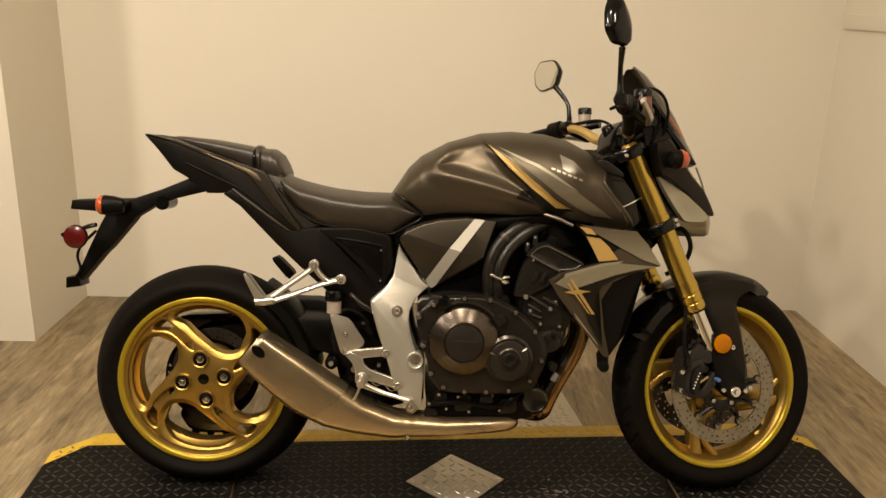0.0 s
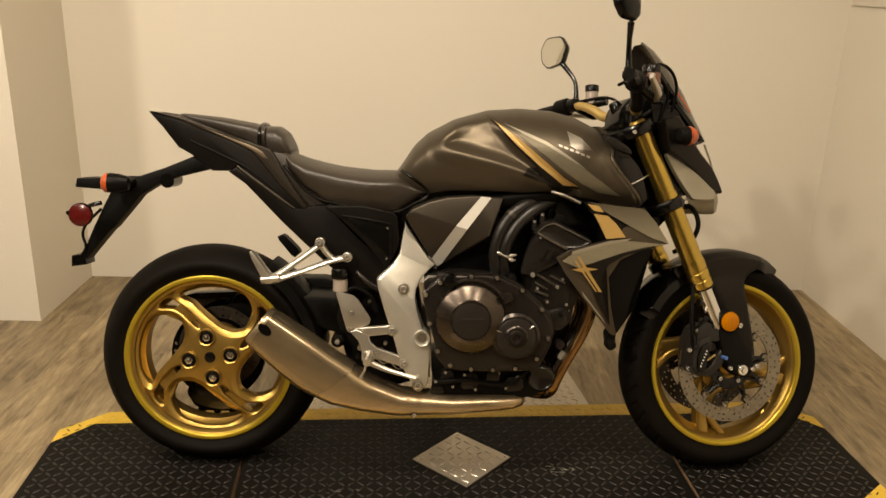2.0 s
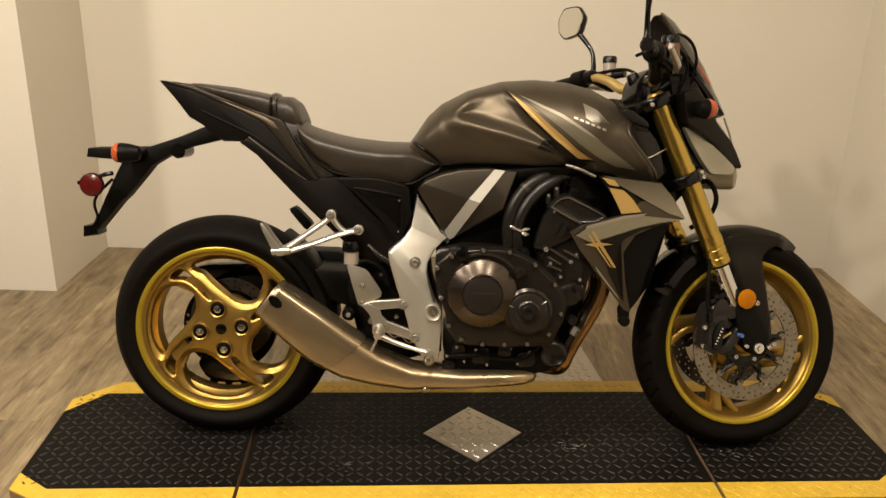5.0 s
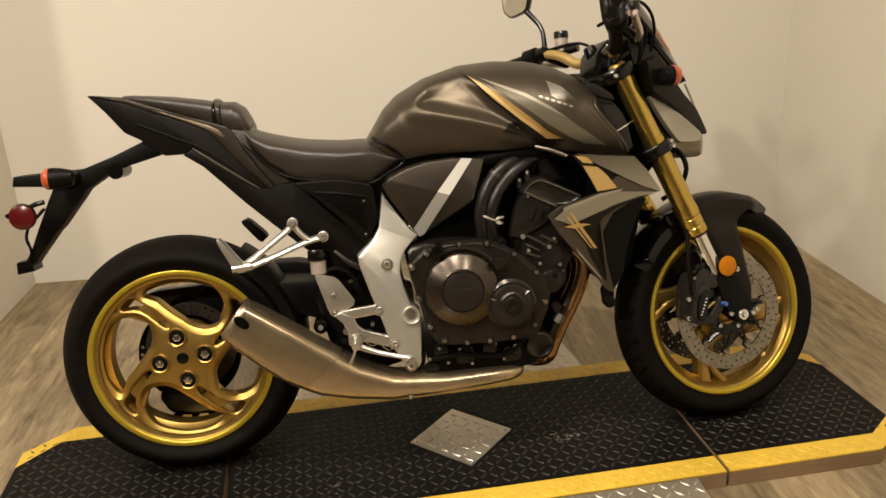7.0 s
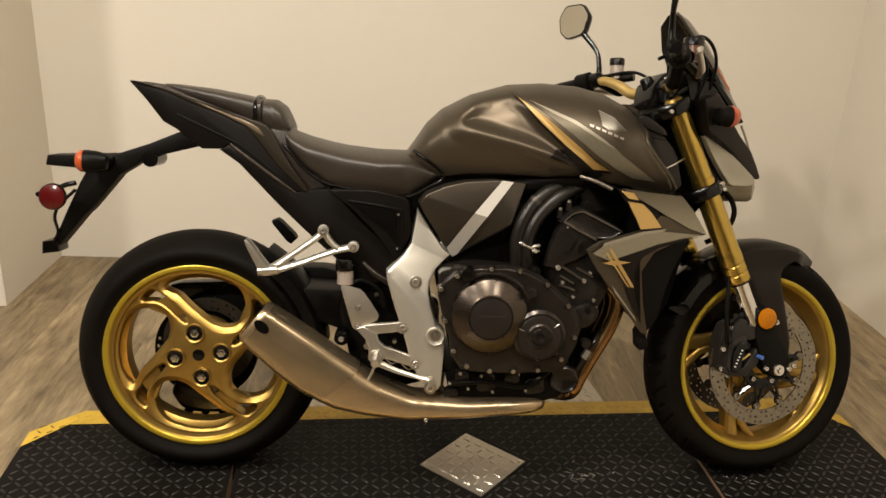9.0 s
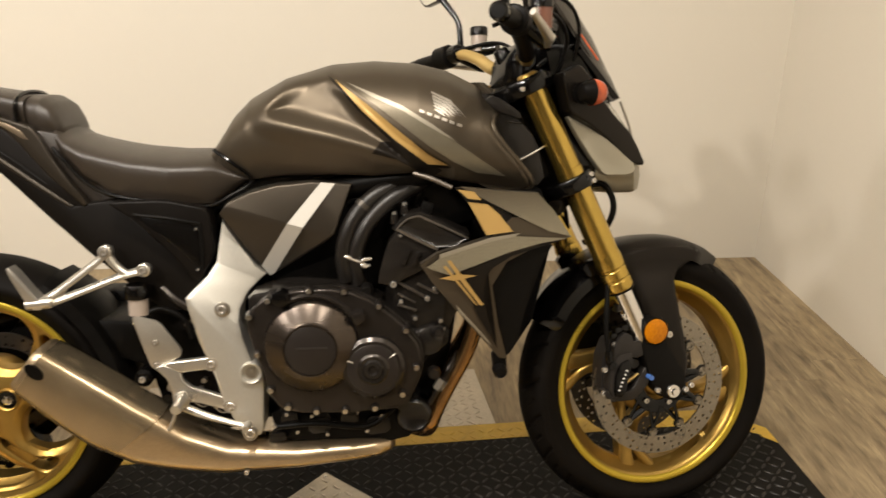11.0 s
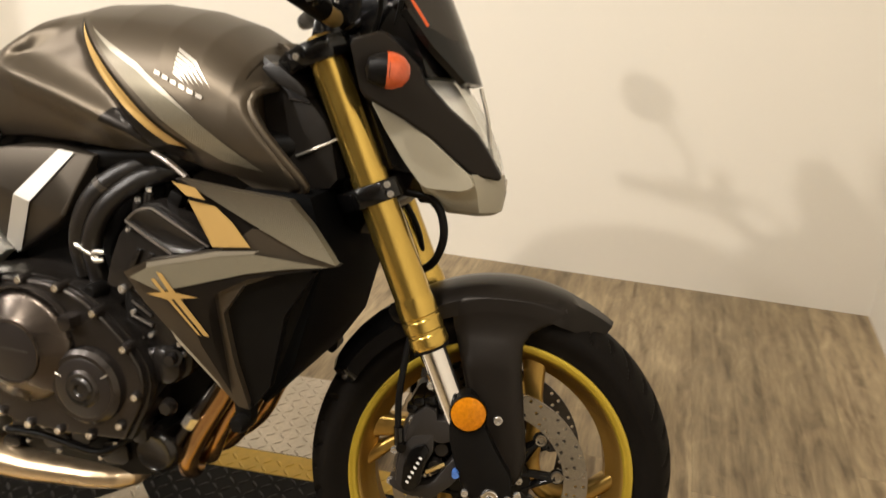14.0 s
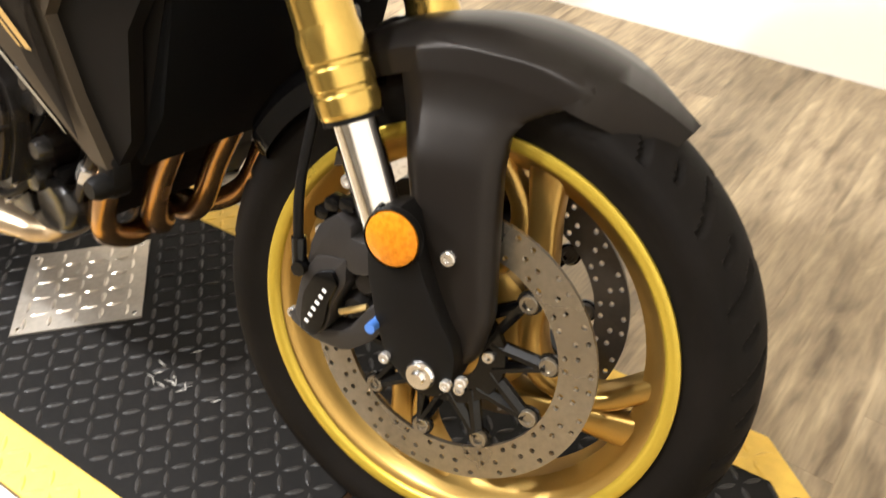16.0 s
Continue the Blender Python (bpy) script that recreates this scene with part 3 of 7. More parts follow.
def drilled_ring(centre, r0, r1, y, thick, cells, rows, hole, mat_seg=0):
    """A flat brake ring with rows of real round holes in staggered cells."""
    bm = bmesh.new()
    cx, cy, cz = centre
    cache = {}

    def vert(r, a, yy):
        key = (round(r, 5), round(a % (2 * math.pi), 5), yy)
        if key not in cache:
            cache[key] = bm.verts.new((cx + r * math.cos(a), cy + y + yy, cz + r * math.sin(a)))
        return cache[key]
    da = 2 * math.pi / cells
    for i in range(cells):
        for j in range(rows):
            ra, rb = r0 + (r1 - r0) * j / rows, r0 + (r1 - r0) * (j + 1) / rows
            a0, a1 = i * da, (i + 1) * da
            am, rm = (a0 + a1) / 2, (ra + rb) / 2
            edge = [(ra, a0), (ra, am), (ra, a1), (rm, a1), (rb, a1), (rb, am), (rb, a0), (rm, a0)]
            drilled = (i + j * 2) % 3 != 0
            for yy in (0.0, thick):
                o = [vert(r, a, yy) for r, a in edge]
                if not drilled:
                    bm.faces.new(o)
                    continue
                inn = []
                for r, a in edge:
                    d = Vector((r * math.cos(a) - rm * math.cos(am), r * math.sin(a) - rm * math.sin(am))).normalized() * hole
                    inn.append(bm.verts.new((cx + rm * math.cos(am) + d.x, cy + y + yy, cz + rm * math.sin(am) + d.y)))
                for k in range(8):
                    bm.faces.new((o[k], o[(k + 1) % 8], inn[(k + 1) % 8], inn[k]))
                if yy == 0.0:
                    first = inn
                else:
                    for k in range(8):
                        bm.faces.new((first[k], first[(k + 1) % 8], inn[(k + 1) % 8], inn[k]))
    for r in (r0, r1):
        for i in range(cells):
            for a, b in ((i * da, (i + 0.5) * da), ((i + 0.5) * da, (i + 1) * da)):
                bm.faces.new((vert(r, a, 0.0), vert(r, b, 0.0), vert(r, b, thick), vert(r, a, thick)))
    return bm


def swept_arm(centre, stations, y0, y1, thick, n=10):
    """A flat-faced bar with eased edges along stations of (degrees, radius, width); its outer face runs from y0 at the hub to y1 at the rim."""
    cx, cy, cz = centre
    mid = curve([(r * math.cos(radians(g)), 0, r * math.sin(radians(g))) for g, r, w in stations], n)
    wid = [float(v) for v in np.interp(np.linspace(0, 1, len(mid)), np.linspace(0, 1, len(stations)), [w for g, r, w in stations])]
    rings = []
    for k, q in enumerate(mid):
        d = (mid[min(k + 1, len(mid) - 1)] - mid[max(k - 1, 0)]).normalized()
        side = Vector((-d.z, 0, d.x))
        h, e = wid[k] / 2, min(0.007, wid[k] * 0.3)
        t = min(1.0, max(0.0, (q.length - 0.08) / 0.12))
        y = cy + y0 + (y1 - y0) * t
        ring = []
        for u, v in ((-h, e), (-h + e * 0.35, e * 0.3), (-h + e, 0), (h - e, 0), (h - e * 0.35, e * 0.3), (h, e), (h * 0.8, thick), (-h * 0.8, thick)):
            p = q + side * u
            ring.append((cx + p.x, y + v, cz + p.z))
        rings.append(ring)
    return loft(rings)


def wheel_face(centre, holes, r_out, y0, y1, thick, e):
    """A cast spoke plate with openings; holes are smooth loops of (degrees, radius, edge rounding); the face dips from y0 to y1 at the rim."""
    cx, cy, cz = centre
    bm = bmesh.new()
    front, back = [], []

    def ring(pts, depth):
        return [bm.verts.new((p.x, depth, p.z)) for p in pts]

    def close(vs):
        return [bm.edges.new((vs[k], vs[(k + 1) % len(vs)])) for k in range(len(vs))]

    def strip(a, b):
        for k in range(len(a)):
            bm.faces.new((a[k], a[(k + 1) % len(a)], b[(k + 1) % len(b)], b[k]))
    rim = [Vector((r_out * math.cos(2 * math.pi * k / 120), 0, r_out * math.sin(2 * math.pi * k / 120))) for k in range(120)]
    a, b = ring(rim, 0), ring(rim, thick)
    front += close(a)
    back += close(b)
    for loop, soft in holes:
        base = [Vector((r * math.cos(radians(g)), 0, r * math.sin(radians(g)))) for g, r in loop]
        m = len(base)
        pts = curve([base[-1]] + base + [base[0], base[1]], 6)[6:6 + 6 * m]
        n = len(pts)
        turn = 1 if sum(pts[k].x * pts[(k + 1) % n].z - pts[k].z * pts[(k + 1) % n].x for k in range(n)) > 0 else -1

        def grown(d):
            out = []
            for k in range(n):
                t = (pts[(k + 1) % n] - pts[k - 1]).normalized()
                out.append(pts[k] + Vector((t.z, 0, -t.x)) * d * turn)
            return out
        wide = 0.002 * soft
        rows = [ring(grown(wide + e * soft * u), e * soft * v) for u, v in ((1, 0), (0.93, 0.03), (0.16, 0.50), (0.05, 0.62), (0, 0.80))] + [ring(grown(wide - 0.002), thick)]
        for p, q in zip(rows, rows[1:]):
            strip(p, q)
        front += [bm.edges.get((rows[0][k], rows[0][(k + 1) % n])) for k in range(n)]
        back += [bm.edges.get((rows[-1][k], rows[-1][(k + 1) % n])) for k in range(n)]
    bmesh.ops.triangle_fill(bm, edges=front, use_beauty=True, normal=(0, -1, 0))
    bmesh.ops.triangle_fill(bm, edges=back, use_beauty=True, normal=(0, 1, 0))
    for v in bm.verts:
        t = ease01((math.hypot(v.co.x, v.co.z) - 0.085) / 0.11)
        v.co = Vector((cx + v.co.x, cy + v.co.y + y0 + (y1 - y0) * t, cz + v.co.z))
    return bm


def ease01(v):
    v = max(0.0, min(1.0, v))
    return v * v * (3 - 2 * v)


def rim_profile(half, lip, drop):
    """Barrel between the two lips, with a dropped centre."""
    p = [(lip, -half), (lip + 0.0005, -half + 0.004), (lip - 0.006, -half + 0.008), (lip - 0.012, -half + 0.012), (lip - 0.016, -half * 0.55), (drop, -half * 0.3), (drop, half * 0.3), (lip - 0.016, half * 0.55), (lip - 0.012, half - 0.012), (lip, half)]
    back = [(r + 0.006, y) for r, y in reversed(p[3:-1])]
    return p + [(lip + 0.006, half)] + back + [(lip + 0.008, -half + 0.006), (lip + 0.006, -half)]


# rear wheel
rear = bpart("rear_wheel", lathe([(0.0, -0.058), (0.058, -0.060), (0.076, -0.054), (0.082, -0.044), (0.080, 0.03), (0.05, 0.05), (0.0, 0.05)], RW, 64), GOLD, label="gold cast rear wheel with swept spokes")
bpart("tyre", tyre_mesh(RW, 0.306, 0.090, 0.221, 200, 0), TYRE, rear, "wide worn black tyre")
bpart("rim", lathe(rim_profile(0.074, 0.2215, 0.188), RW, 96, True), GOLD, rear)
bpart("rim_step", lathe([(0.2135, -0.066), (0.2060, -0.064), (0.2045, -0.058), (0.2120, -0.056)], RW, 96, True), GOLD, rear)
bpart("rim_stripe", lathe([(0.2297, -0.0740), (0.2292, -0.0770), (0.2258, -0.0785), (0.2200, -0.0780), (0.2165, -0.0755), (0.2145, -0.0720)], RW, 96, True), RIMLIP, rear, "yellow-gold rim lip")
WINDOW = [(116, 0.186), (108, 0.158), (101, 0.131), (86, 0.102), (66, 0.088), (49, 0.097), (41, 0.122), (44, 0.150), (53, 0.178), (64, 0.194), (77, 0.197), (90, 0.198), (104, 0.197)]
GAP = [(108, 0.088), (114, 0.092), (119, 0.115), (123, 0.140), (128, 0.168), (136, 0.191), (132, 0.199), (125, 0.194), (119, 0.162), (114, 0.130), (109, 0.107)]
WEB = [(106, 0.110), (126, 0.110), (138, 0.168), (114, 0.168)]
openings = []
for k in range(4):
    for shape, soft in ((WINDOW, 1.0), (GAP, 0.35)):
        openings.append(([(g - 90 * k, r) for g, r in shape], soft))
bpart("spokes", wheel_face(RW, openings, 0.2075, -0.064, -0.054, 0.038, 0.0155), GOLD, rear, "four broad swept gold spokes", smooth=32)
for k in range(4):
    a = 98 - 90 * k
    bpart("spoke_web", slab([(RW[0] + r * math.cos(radians(g - 90 * k)), RW[2] + r * math.sin(radians(g - 90 * k))) for g, r in WEB], -0.050, -0.030, 0.003), GOLD, rear)
    b = radians(a)
    c = (RW[0] + 0.057 * math.cos(b), -0.0655, RW[2] + 0.057 * math.sin(b))
    bpart("nut_collar", lathe([(0.024, 0.006), (0.0245, -0.004), (0.0225, -0.0065), (0.0195, -0.004), (0.0185, 0.003), (0.0, 0.003)], c, 28), GOLD, rear)
    bpart("nut_recess", lathe([(0.0190, -0.0012), (0.0185, -0.0020), (0.0, 0.0015)], c, 24), GLOSS, rear)
    bpart("wheel_nut", placed(lathe([(0.0, -0.010), (0.006, -0.010), (0.0075, -0.006), (0.011, -0.005), (0.0115, 0.001)], n=6), Matrix.Translation(c)), CHROME, rear, "chrome wheel nut")
bpart("hub_cap", lathe([(0.0, -0.0655), (0.012, -0.0660), (0.0150, -0.0648), (0.0150, -0.05)], RW, 28), GLOSS, rear, "black hub cap")
bpart("rear_brake_disc", drilled_ring(RW, 0.082, 0.118, 0.052, 0.005, 36, 2, 0.0033), SHADED_DARK_STEEL, rear)
bpart("disc_carrier", lathe([(0.03, 0.045), (0.085, 0.05), (0.085, 0.056), (0.03, 0.06)], RW, 40, True), GLOSS, rear)

# swingarm, hugger and chain side seen through the wheel
bpart("swingarm", slab(rounded([(-0.06, 0.33), (-0.055, 0.255), (0.02, 0.235), (0.30, 0.34), (0.44, 0.33), (0.44, 0.46), (0.25, 0.50), (0.05, 0.46)], 0.2), 0.085, 0.155, 0.012), PLASTIC, label="black cast single-sided swingarm")
caliper_low = bpart("rear_caliper", slab(rounded([(-0.100, 0.158), (-0.078, 0.120), (-0.047, 0.104), (0.056, 0.104), (0.072, 0.140), (0.040, 0.200), (-0.085, 0.195)], 0.15), 0.035, 0.085, 0.006), GLOSS, label="black rear brake caliper under the hub")
for x in (-0.058, -0.014, 0.030):
    bpart("caliper_rib", slab(rounded([(x - 0.012, 0.112), (x - 0.008, 0.094), (x + 0.010, 0.095), (x + 0.013, 0.112)], 0.2), 0.040, 0.080, 0.004), GLOSS, caliper_low)
carrier_plate = bpart("axle_carrier", lathe([(0.03, 0.078), (0.128, 0.078), (0.135, 0.083), (0.135, 0.110), (0.03, 0.110)], (-0.018, 0, 0.262), 48, True), PLASTIC, label="black axle carrier behind the brake disc")
for g in (166, 176):
    bpart("carrier_bolt", lathe([(0.0, 0.073), (0.004, 0.073), (0.0055, 0.076), (0.0055, 0.079)], (-0.018 + 0.122 * math.cos(radians(g)), 0, 0.262 + 0.122 * math.sin(radians(g))), 16), CHROME, carrier_plate)
bpart("chain_guard", slab(rounded([(-0.118, 0.436), (0.10, 0.448), (0.45, 0.470), (0.45, 0.380), (0.10, 0.345), (-0.045, 0.372), (-0.100, 0.402)], 0.15), 0.100, 0.140, 0.006), GLOSS, label="glossy black chain guard")
bpart("axle_eccentric", lathe([(0.0, 0.16), (0.052, 0.16), (0.058, 0.15), (0.058, 0.09)], RW, 40), ENGINE)


def hugger_rings(r, a0, a1, half, thick, n=18, c=RW):
    rings = []
    for k in range(n + 1):
        a = radians(a0 + (a1 - a0) * k / n)
        ring = []
        for y, dr in ((-half, -0.035), (-half * 0.93, -0.012), (-half * 0.6, 0.002), (0, 0.006), (half * 0.6, 0.002), (half * 0.93, -0.012), (half, -0.035)):
            ring.append((c[0] + (r + dr) * math.cos(a), y, c[2] + (r + dr) * math.sin(a)))
        for y, dr in ((half - thick, -0.035), (half * 0.9, -0.016), (0, 0.006 - thick), (-half * 0.9, -0.016), (-half + thick, -0.035)):
            ring.append((c[0] + (r + dr) * math.cos(a), y, c[2] + (r + dr) * math.sin(a)))
        rings.append(ring)
    return rings


bpart("rear_hugger", loft(hugger_rings(0.314, 6, 58, 0.094, 0.004)), PLASTIC, label="black rear tyre hugger")

# front wheel
front = bpart("front_wheel", placed(lathe([(0.0, -0.062), (0.018, -0.062), (0.030, -0.055), (0.034, -0.02), (0.034, 0.02), (0.030, 0.055), (0.0, 0.062)], n=40), Matrix.Translation(FW)), GOLD, label="gold cast front wheel with slim spokes", steer=True)
bpart("tyre", tyre_mesh(FW, 0.298, 0.061, 0.221, 560, 22), TYRE, front, "black front tyre with slanted tread grooves", steer=True)
bpart("rim", lathe(rim_profile(0.050, 0.2215, 0.190), FW, 96, True), GOLD, front, steer=True)
bpart("rim_stripe", lathe([(0.2297, -0.0500), (0.2292, -0.0530), (0.2258, -0.0545), (0.2200, -0.0540), (0.2165, -0.0515), (0.2145, -0.0480)], FW, 96, True), RIMLIP, front, "yellow-gold rim lip", steer=True)
FARM = [(75, 0.204, 0.040), (67, 0.150, 0.030), (47, 0.098, 0.028), (12, 0.070, 0.028), (-18, 0.098, 0.025), (-12, 0.155, 0.021), (2, 0.205, 0.024)]
for k in range(4):
    bpart("spoke", swept_arm(FW, [(g - 90 * k, r, w) for g, r, w in FARM], -0.020, -0.024, 0.038), GOLD, front, steer=True)
bpart("hub_disc", lathe([(0.03, -0.018), (0.068, -0.018), (0.078, -0.012), (0.078, 0.012), (0.068, 0.018), (0.03, 0.018)], FW, 48), GOLD, front, steer=True)


def front_disc(s):
    y = 0.064 * s
    # the far disc and its bobbins take the copy with shade in the colour
    disc = bpart("front_brake_disc", drilled_ring(FW, 0.118, 0.156, y - 0.0025, 0.005, 54, 3, 0.0031), DISC if s < 0 else SHADED_DARK_STEEL, label="drilled steel brake disc", steer=True)
    carrier = bpart("disc_carrier", lathe([(0.036, y - 0.003), (0.064, y - 0.004), (0.066, y), (0.064, y + 0.004), (0.036, y + 0.003)], FW, 40, True), GLOSS, disc, "black disc carrier", steer=True)
    for k in range(10):
        a = 2 * math.pi * (k + 0.3) / 10
        d = Vector((math.cos(a), 0, math.sin(a)))
        q = Vector((-d.z, 0, d.x))
        c = Vector(FW) + Vector((0, y, 0))
        for lean in (-0.26, 0.26):
            d2 = Vector((math.cos(a + lean), 0, math.sin(a + lean)))
            bpart("carrier_arm", tube([c + d2 * 0.052, c + d * 0.104], 0.0072, 6, 1, False, 0.5), GLOSS, disc, steer=True)
        e = c + d * 0.108
        bpart("bobbin", lathe([(0.0, -0.0022), (0.0048, -0.0022), (0.0054, -0.0046), (0.0088, -0.0050), (0.0098, -0.0036), (0.0100, 0.004), (0.0, 0.004)], e, 18), DISC if s < 0 else SHADED_DARK_STEEL, disc, "steel disc bobbin", steer=True)
        bpart("bobbin_seat", lathe([(0.0, 0.0), (0.0128, 0.0), (0.0128, 0.0035), (0.0, 0.0035)], e, 16), GLOSS, disc, steer=True)
    for k in range(5):
        a = 2 * math.pi * (k + 0.15) / 5
        bolt((FW[0] + 0.047 * math.cos(a), y + 0.004 * s, FW[2] + 0.047 * math.sin(a)), 0.0065, True, STEEL, away=s)
    return disc


both(front_disc)

# ---- fork, fender, headlight, handlebar ----
FA, FB = Vector((1.297, 0, 0.540)), Vector((1.112, 0, 0.937))
UP = (FB - FA).normalized()


def fork_leg(s):
    o = Vector((0, 0.104 * s, 0))

    def at(d):
        return FA + o + UP * d
    leg = bpart("fork_leg", tube([at(0.040), at(0.245)], 0.0285, 32, 1, False), FORKGOLD, label="gold anodised upside-down fork leg", steer=True)
    bpart("upper_tube", tube([at(0.245), at(0.446)], 0.0265, 32, 1, False), FORKGOLD, leg, steer=True)
    bpart("dust_seal_ring", tube([at(-0.031), at(-0.027), at(-0.012), at(-0.010), at(-0.006), at(-0.004), at(0.012), at(0.014), at(0.018), at(0.020), at(0.038), at(0.050)], [0.0290, 0.0304, 0.0304, 0.0293, 0.0293, 0.0304, 0.0304, 0.0293, 0.0293, 0.0306, 0.0306, 0.0286], 48, 1, False), FORKGOLD, leg, "stepped gold seal housing", steer=True, smooth=11)
    bpart("seal_lip", tube([at(-0.036), at(-0.029)], 0.0285, 28, 1, False), PLASTIC, leg, steer=True)
    bpart("stanchion", tube([at(-0.175), at(-0.032)], 0.0215, 28, 1, False), CHROME, leg, "polished chrome stanchion", steer=True)
    pts = [(1.350, 0.438), (1.385, 0.452), (1.405, 0.400), (1.433, 0.352), (1.454, 0.325), (1.457, 0.286), (1.440, 0.263), (1.412, 0.266), (1.381, 0.292), (1.366, 0.329), (1.350, 0.381)]
    y = sorted((0.088 * s, 0.126 * s), key=lambda v: -v * s)
    bpart("fork_bottom", slab(rounded(pts, 0.2), y[0], y[1], 0.008), PLASTIC, leg, "black cast fork bottom", steer=True)
    bpart("fork_cap", tube([at(0.443), at(0.447), at(0.452)], [0.0225, 0.0215, 0.017], 20, 1, False), GOLD, leg, "gold fork cap", steer=True)
    bpart("cap_hex", tube([at(0.451), at(0.457)], 0.008, 6, 1, False), GLOSS, leg, steer=True)
    return leg


both(fork_leg)
bpart("axle_end", lathe([(0.0, -0.136), (0.006, -0.136), (0.008, -0.131), (0.013, -0.131), (0.0155, -0.128), (0.0155, -0.10)], FW, 24), CHROME, label="bright front axle end", steer=True)
bolt((FW[0] - 0.038, -0.128, FW[2] + 0.006), 0.0058, True)
bolt((FW[0] + 0.042, -0.126, FW[2] + 0.010), 0.0060, True)
bolt((FW[0] + 0.028, -0.128, FW[2] + 0.002), 0.0058, True)
bpart("sensor_plug", cyl((1.368, -0.135, 0.322), (1.368, -0.118, 0.322), 0.0055, 12), BLUE, label="blue plug", steer=True)


def triple(d, name, thick, reach):
    c = FA + UP * d
    fwd = Vector((UP.z, 0, -UP.x))
    bm = bmesh.new()
    outline = rounded([(-0.040, -0.138), (0.036, -0.138), (0.044, -0.06), (0.030, 0.0), (0.044, 0.06), (0.036, 0.138), (-0.040, 0.138), (-reach, 0.055), (-reach, -0.055)], 0.25)
    low = [bm.verts.new(c + fwd * u + Vector((0, v, 0)) - UP * thick / 2) for u, v in outline]
    f = bm.faces.new(low)
    r = bmesh.ops.extrude_face_region(bm, geom=[f])
    for v in r["geom"]:
        if isinstance(v, bmesh.types.BMVert):
            v.co += UP * thick
    bmesh.ops.bevel(bm, geom=list(bm.edges), offset=0.003, segments=1, affect="EDGES", clamp_overlap=True)
    return bpart(name, bm, GLOSS, label="black cast fork clamp", steer=True)


triple(0.213, "lower_clamp", 0.030, 0.075)
triple(0.430, "upper_clamp", 0.032, 0.085)
for d, u in ((0.206, 0.026), (0.220, 0.026), (0.430, -0.034)):
    c = FA + UP * d + Vector((UP.z, 0, -UP.x)) * u
    bolt((c.x, -0.139, c.z), 0.0052, True)
bpart("steering_stem", tube([FA + UP * 0.19 + Vector((-0.052, 0, -0.024)), FA + UP * 0.44 + Vector((-0.052, 0, -0.024))], 0.027, 20, 1, False), GLOSS, steer=True)

# fender
def fender_rings(r, a0, a1, taper0, taper1, n=26):
    rings = []
    for k in range(n + 1):
        t = k / n
        a = radians(a0 + (a1 - a0) * t)
        half = 0.073 * min(1, taper0 + t * 3.0) * min(1, taper1 + (1 - t) * 2.4)
        lift = 0.006 * math.sin(math.pi * t)
        ring = []
        for u, dr in ((-1, -0.040), (-0.96, -0.018), (-0.72, -0.002), (0, 0.004), (0.72, -0.002), (0.96, -0.018), (1, -0.040)):
            ring.append((FW[0] + (r + dr + lift) * math.cos(a), half * u, FW[2] + (r + dr + lift) * math.sin(a)))
        for u, dr in ((0.94, -0.040), (0.68, -0.008), (0, -0.001), (-0.68, -0.008), (-0.94, -0.040)):
            ring.append((FW[0] + (r + dr + lift) * math.cos(a), half * u, FW[2] + (r + dr + lift) * math.sin(a)))
        rings.append(ring)
    return rings


fender = bpart("front_fender", loft(fender_rings(0.314, 57, 120, 0.25, 1.0)), PAINT_DARK, label="satin dark front fender", steer=True)
bpart("fender_rear", loft(fender_rings(0.308, 112, 151, 1.0, 0.75)), GLOSS, fender, "glossy black rear fender flap", steer=True)


ARM_CUTS = [(0.299, 1.442, 1.458, 0.101), (0.304, 1.434, 1.464, 0.105), (0.316, 1.423, 1.470, 0.107), (0.350, 1.403, 1.474, 0.106), (0.400, 1.384, 1.466, 0.103), (0.450, 1.369, 1.458, 0.098), (0.490, 1.357, 1.452, 0.094), (0.520, 1.348, 1.451, 0.091),
            (0.538, 1.342, 1.462, 0.086), (0.550, 1.339, 1.480, 0.084), (0.560, 1.338, 1.500, 0.080), (0.570, 1.338, 1.515, 0.078), (0.580, 1.341, 1.512, 0.076), (0.590, 1.350, 1.495, 0.074)]


def fender_side(x, z):
    """Half width of the fender's side at x and z, and the depth below its lip."""
    a, r = math.degrees(math.atan2(z - FW[2], x - FW[0])), math.hypot(x - FW[0], z - FW[2])
    t = max(0.0, min(1.0, (a - 57) / 63))
    half = 0.073 * min(1, 0.25 + t * 3.0)
    dr = r - 0.314 - 0.006 * math.sin(math.pi * t)
    return half * float(np.interp(dr, [-0.040, -0.018, -0.002, 0.004], [1.0, 0.96, 0.72, 0.0])), -0.040 - dr


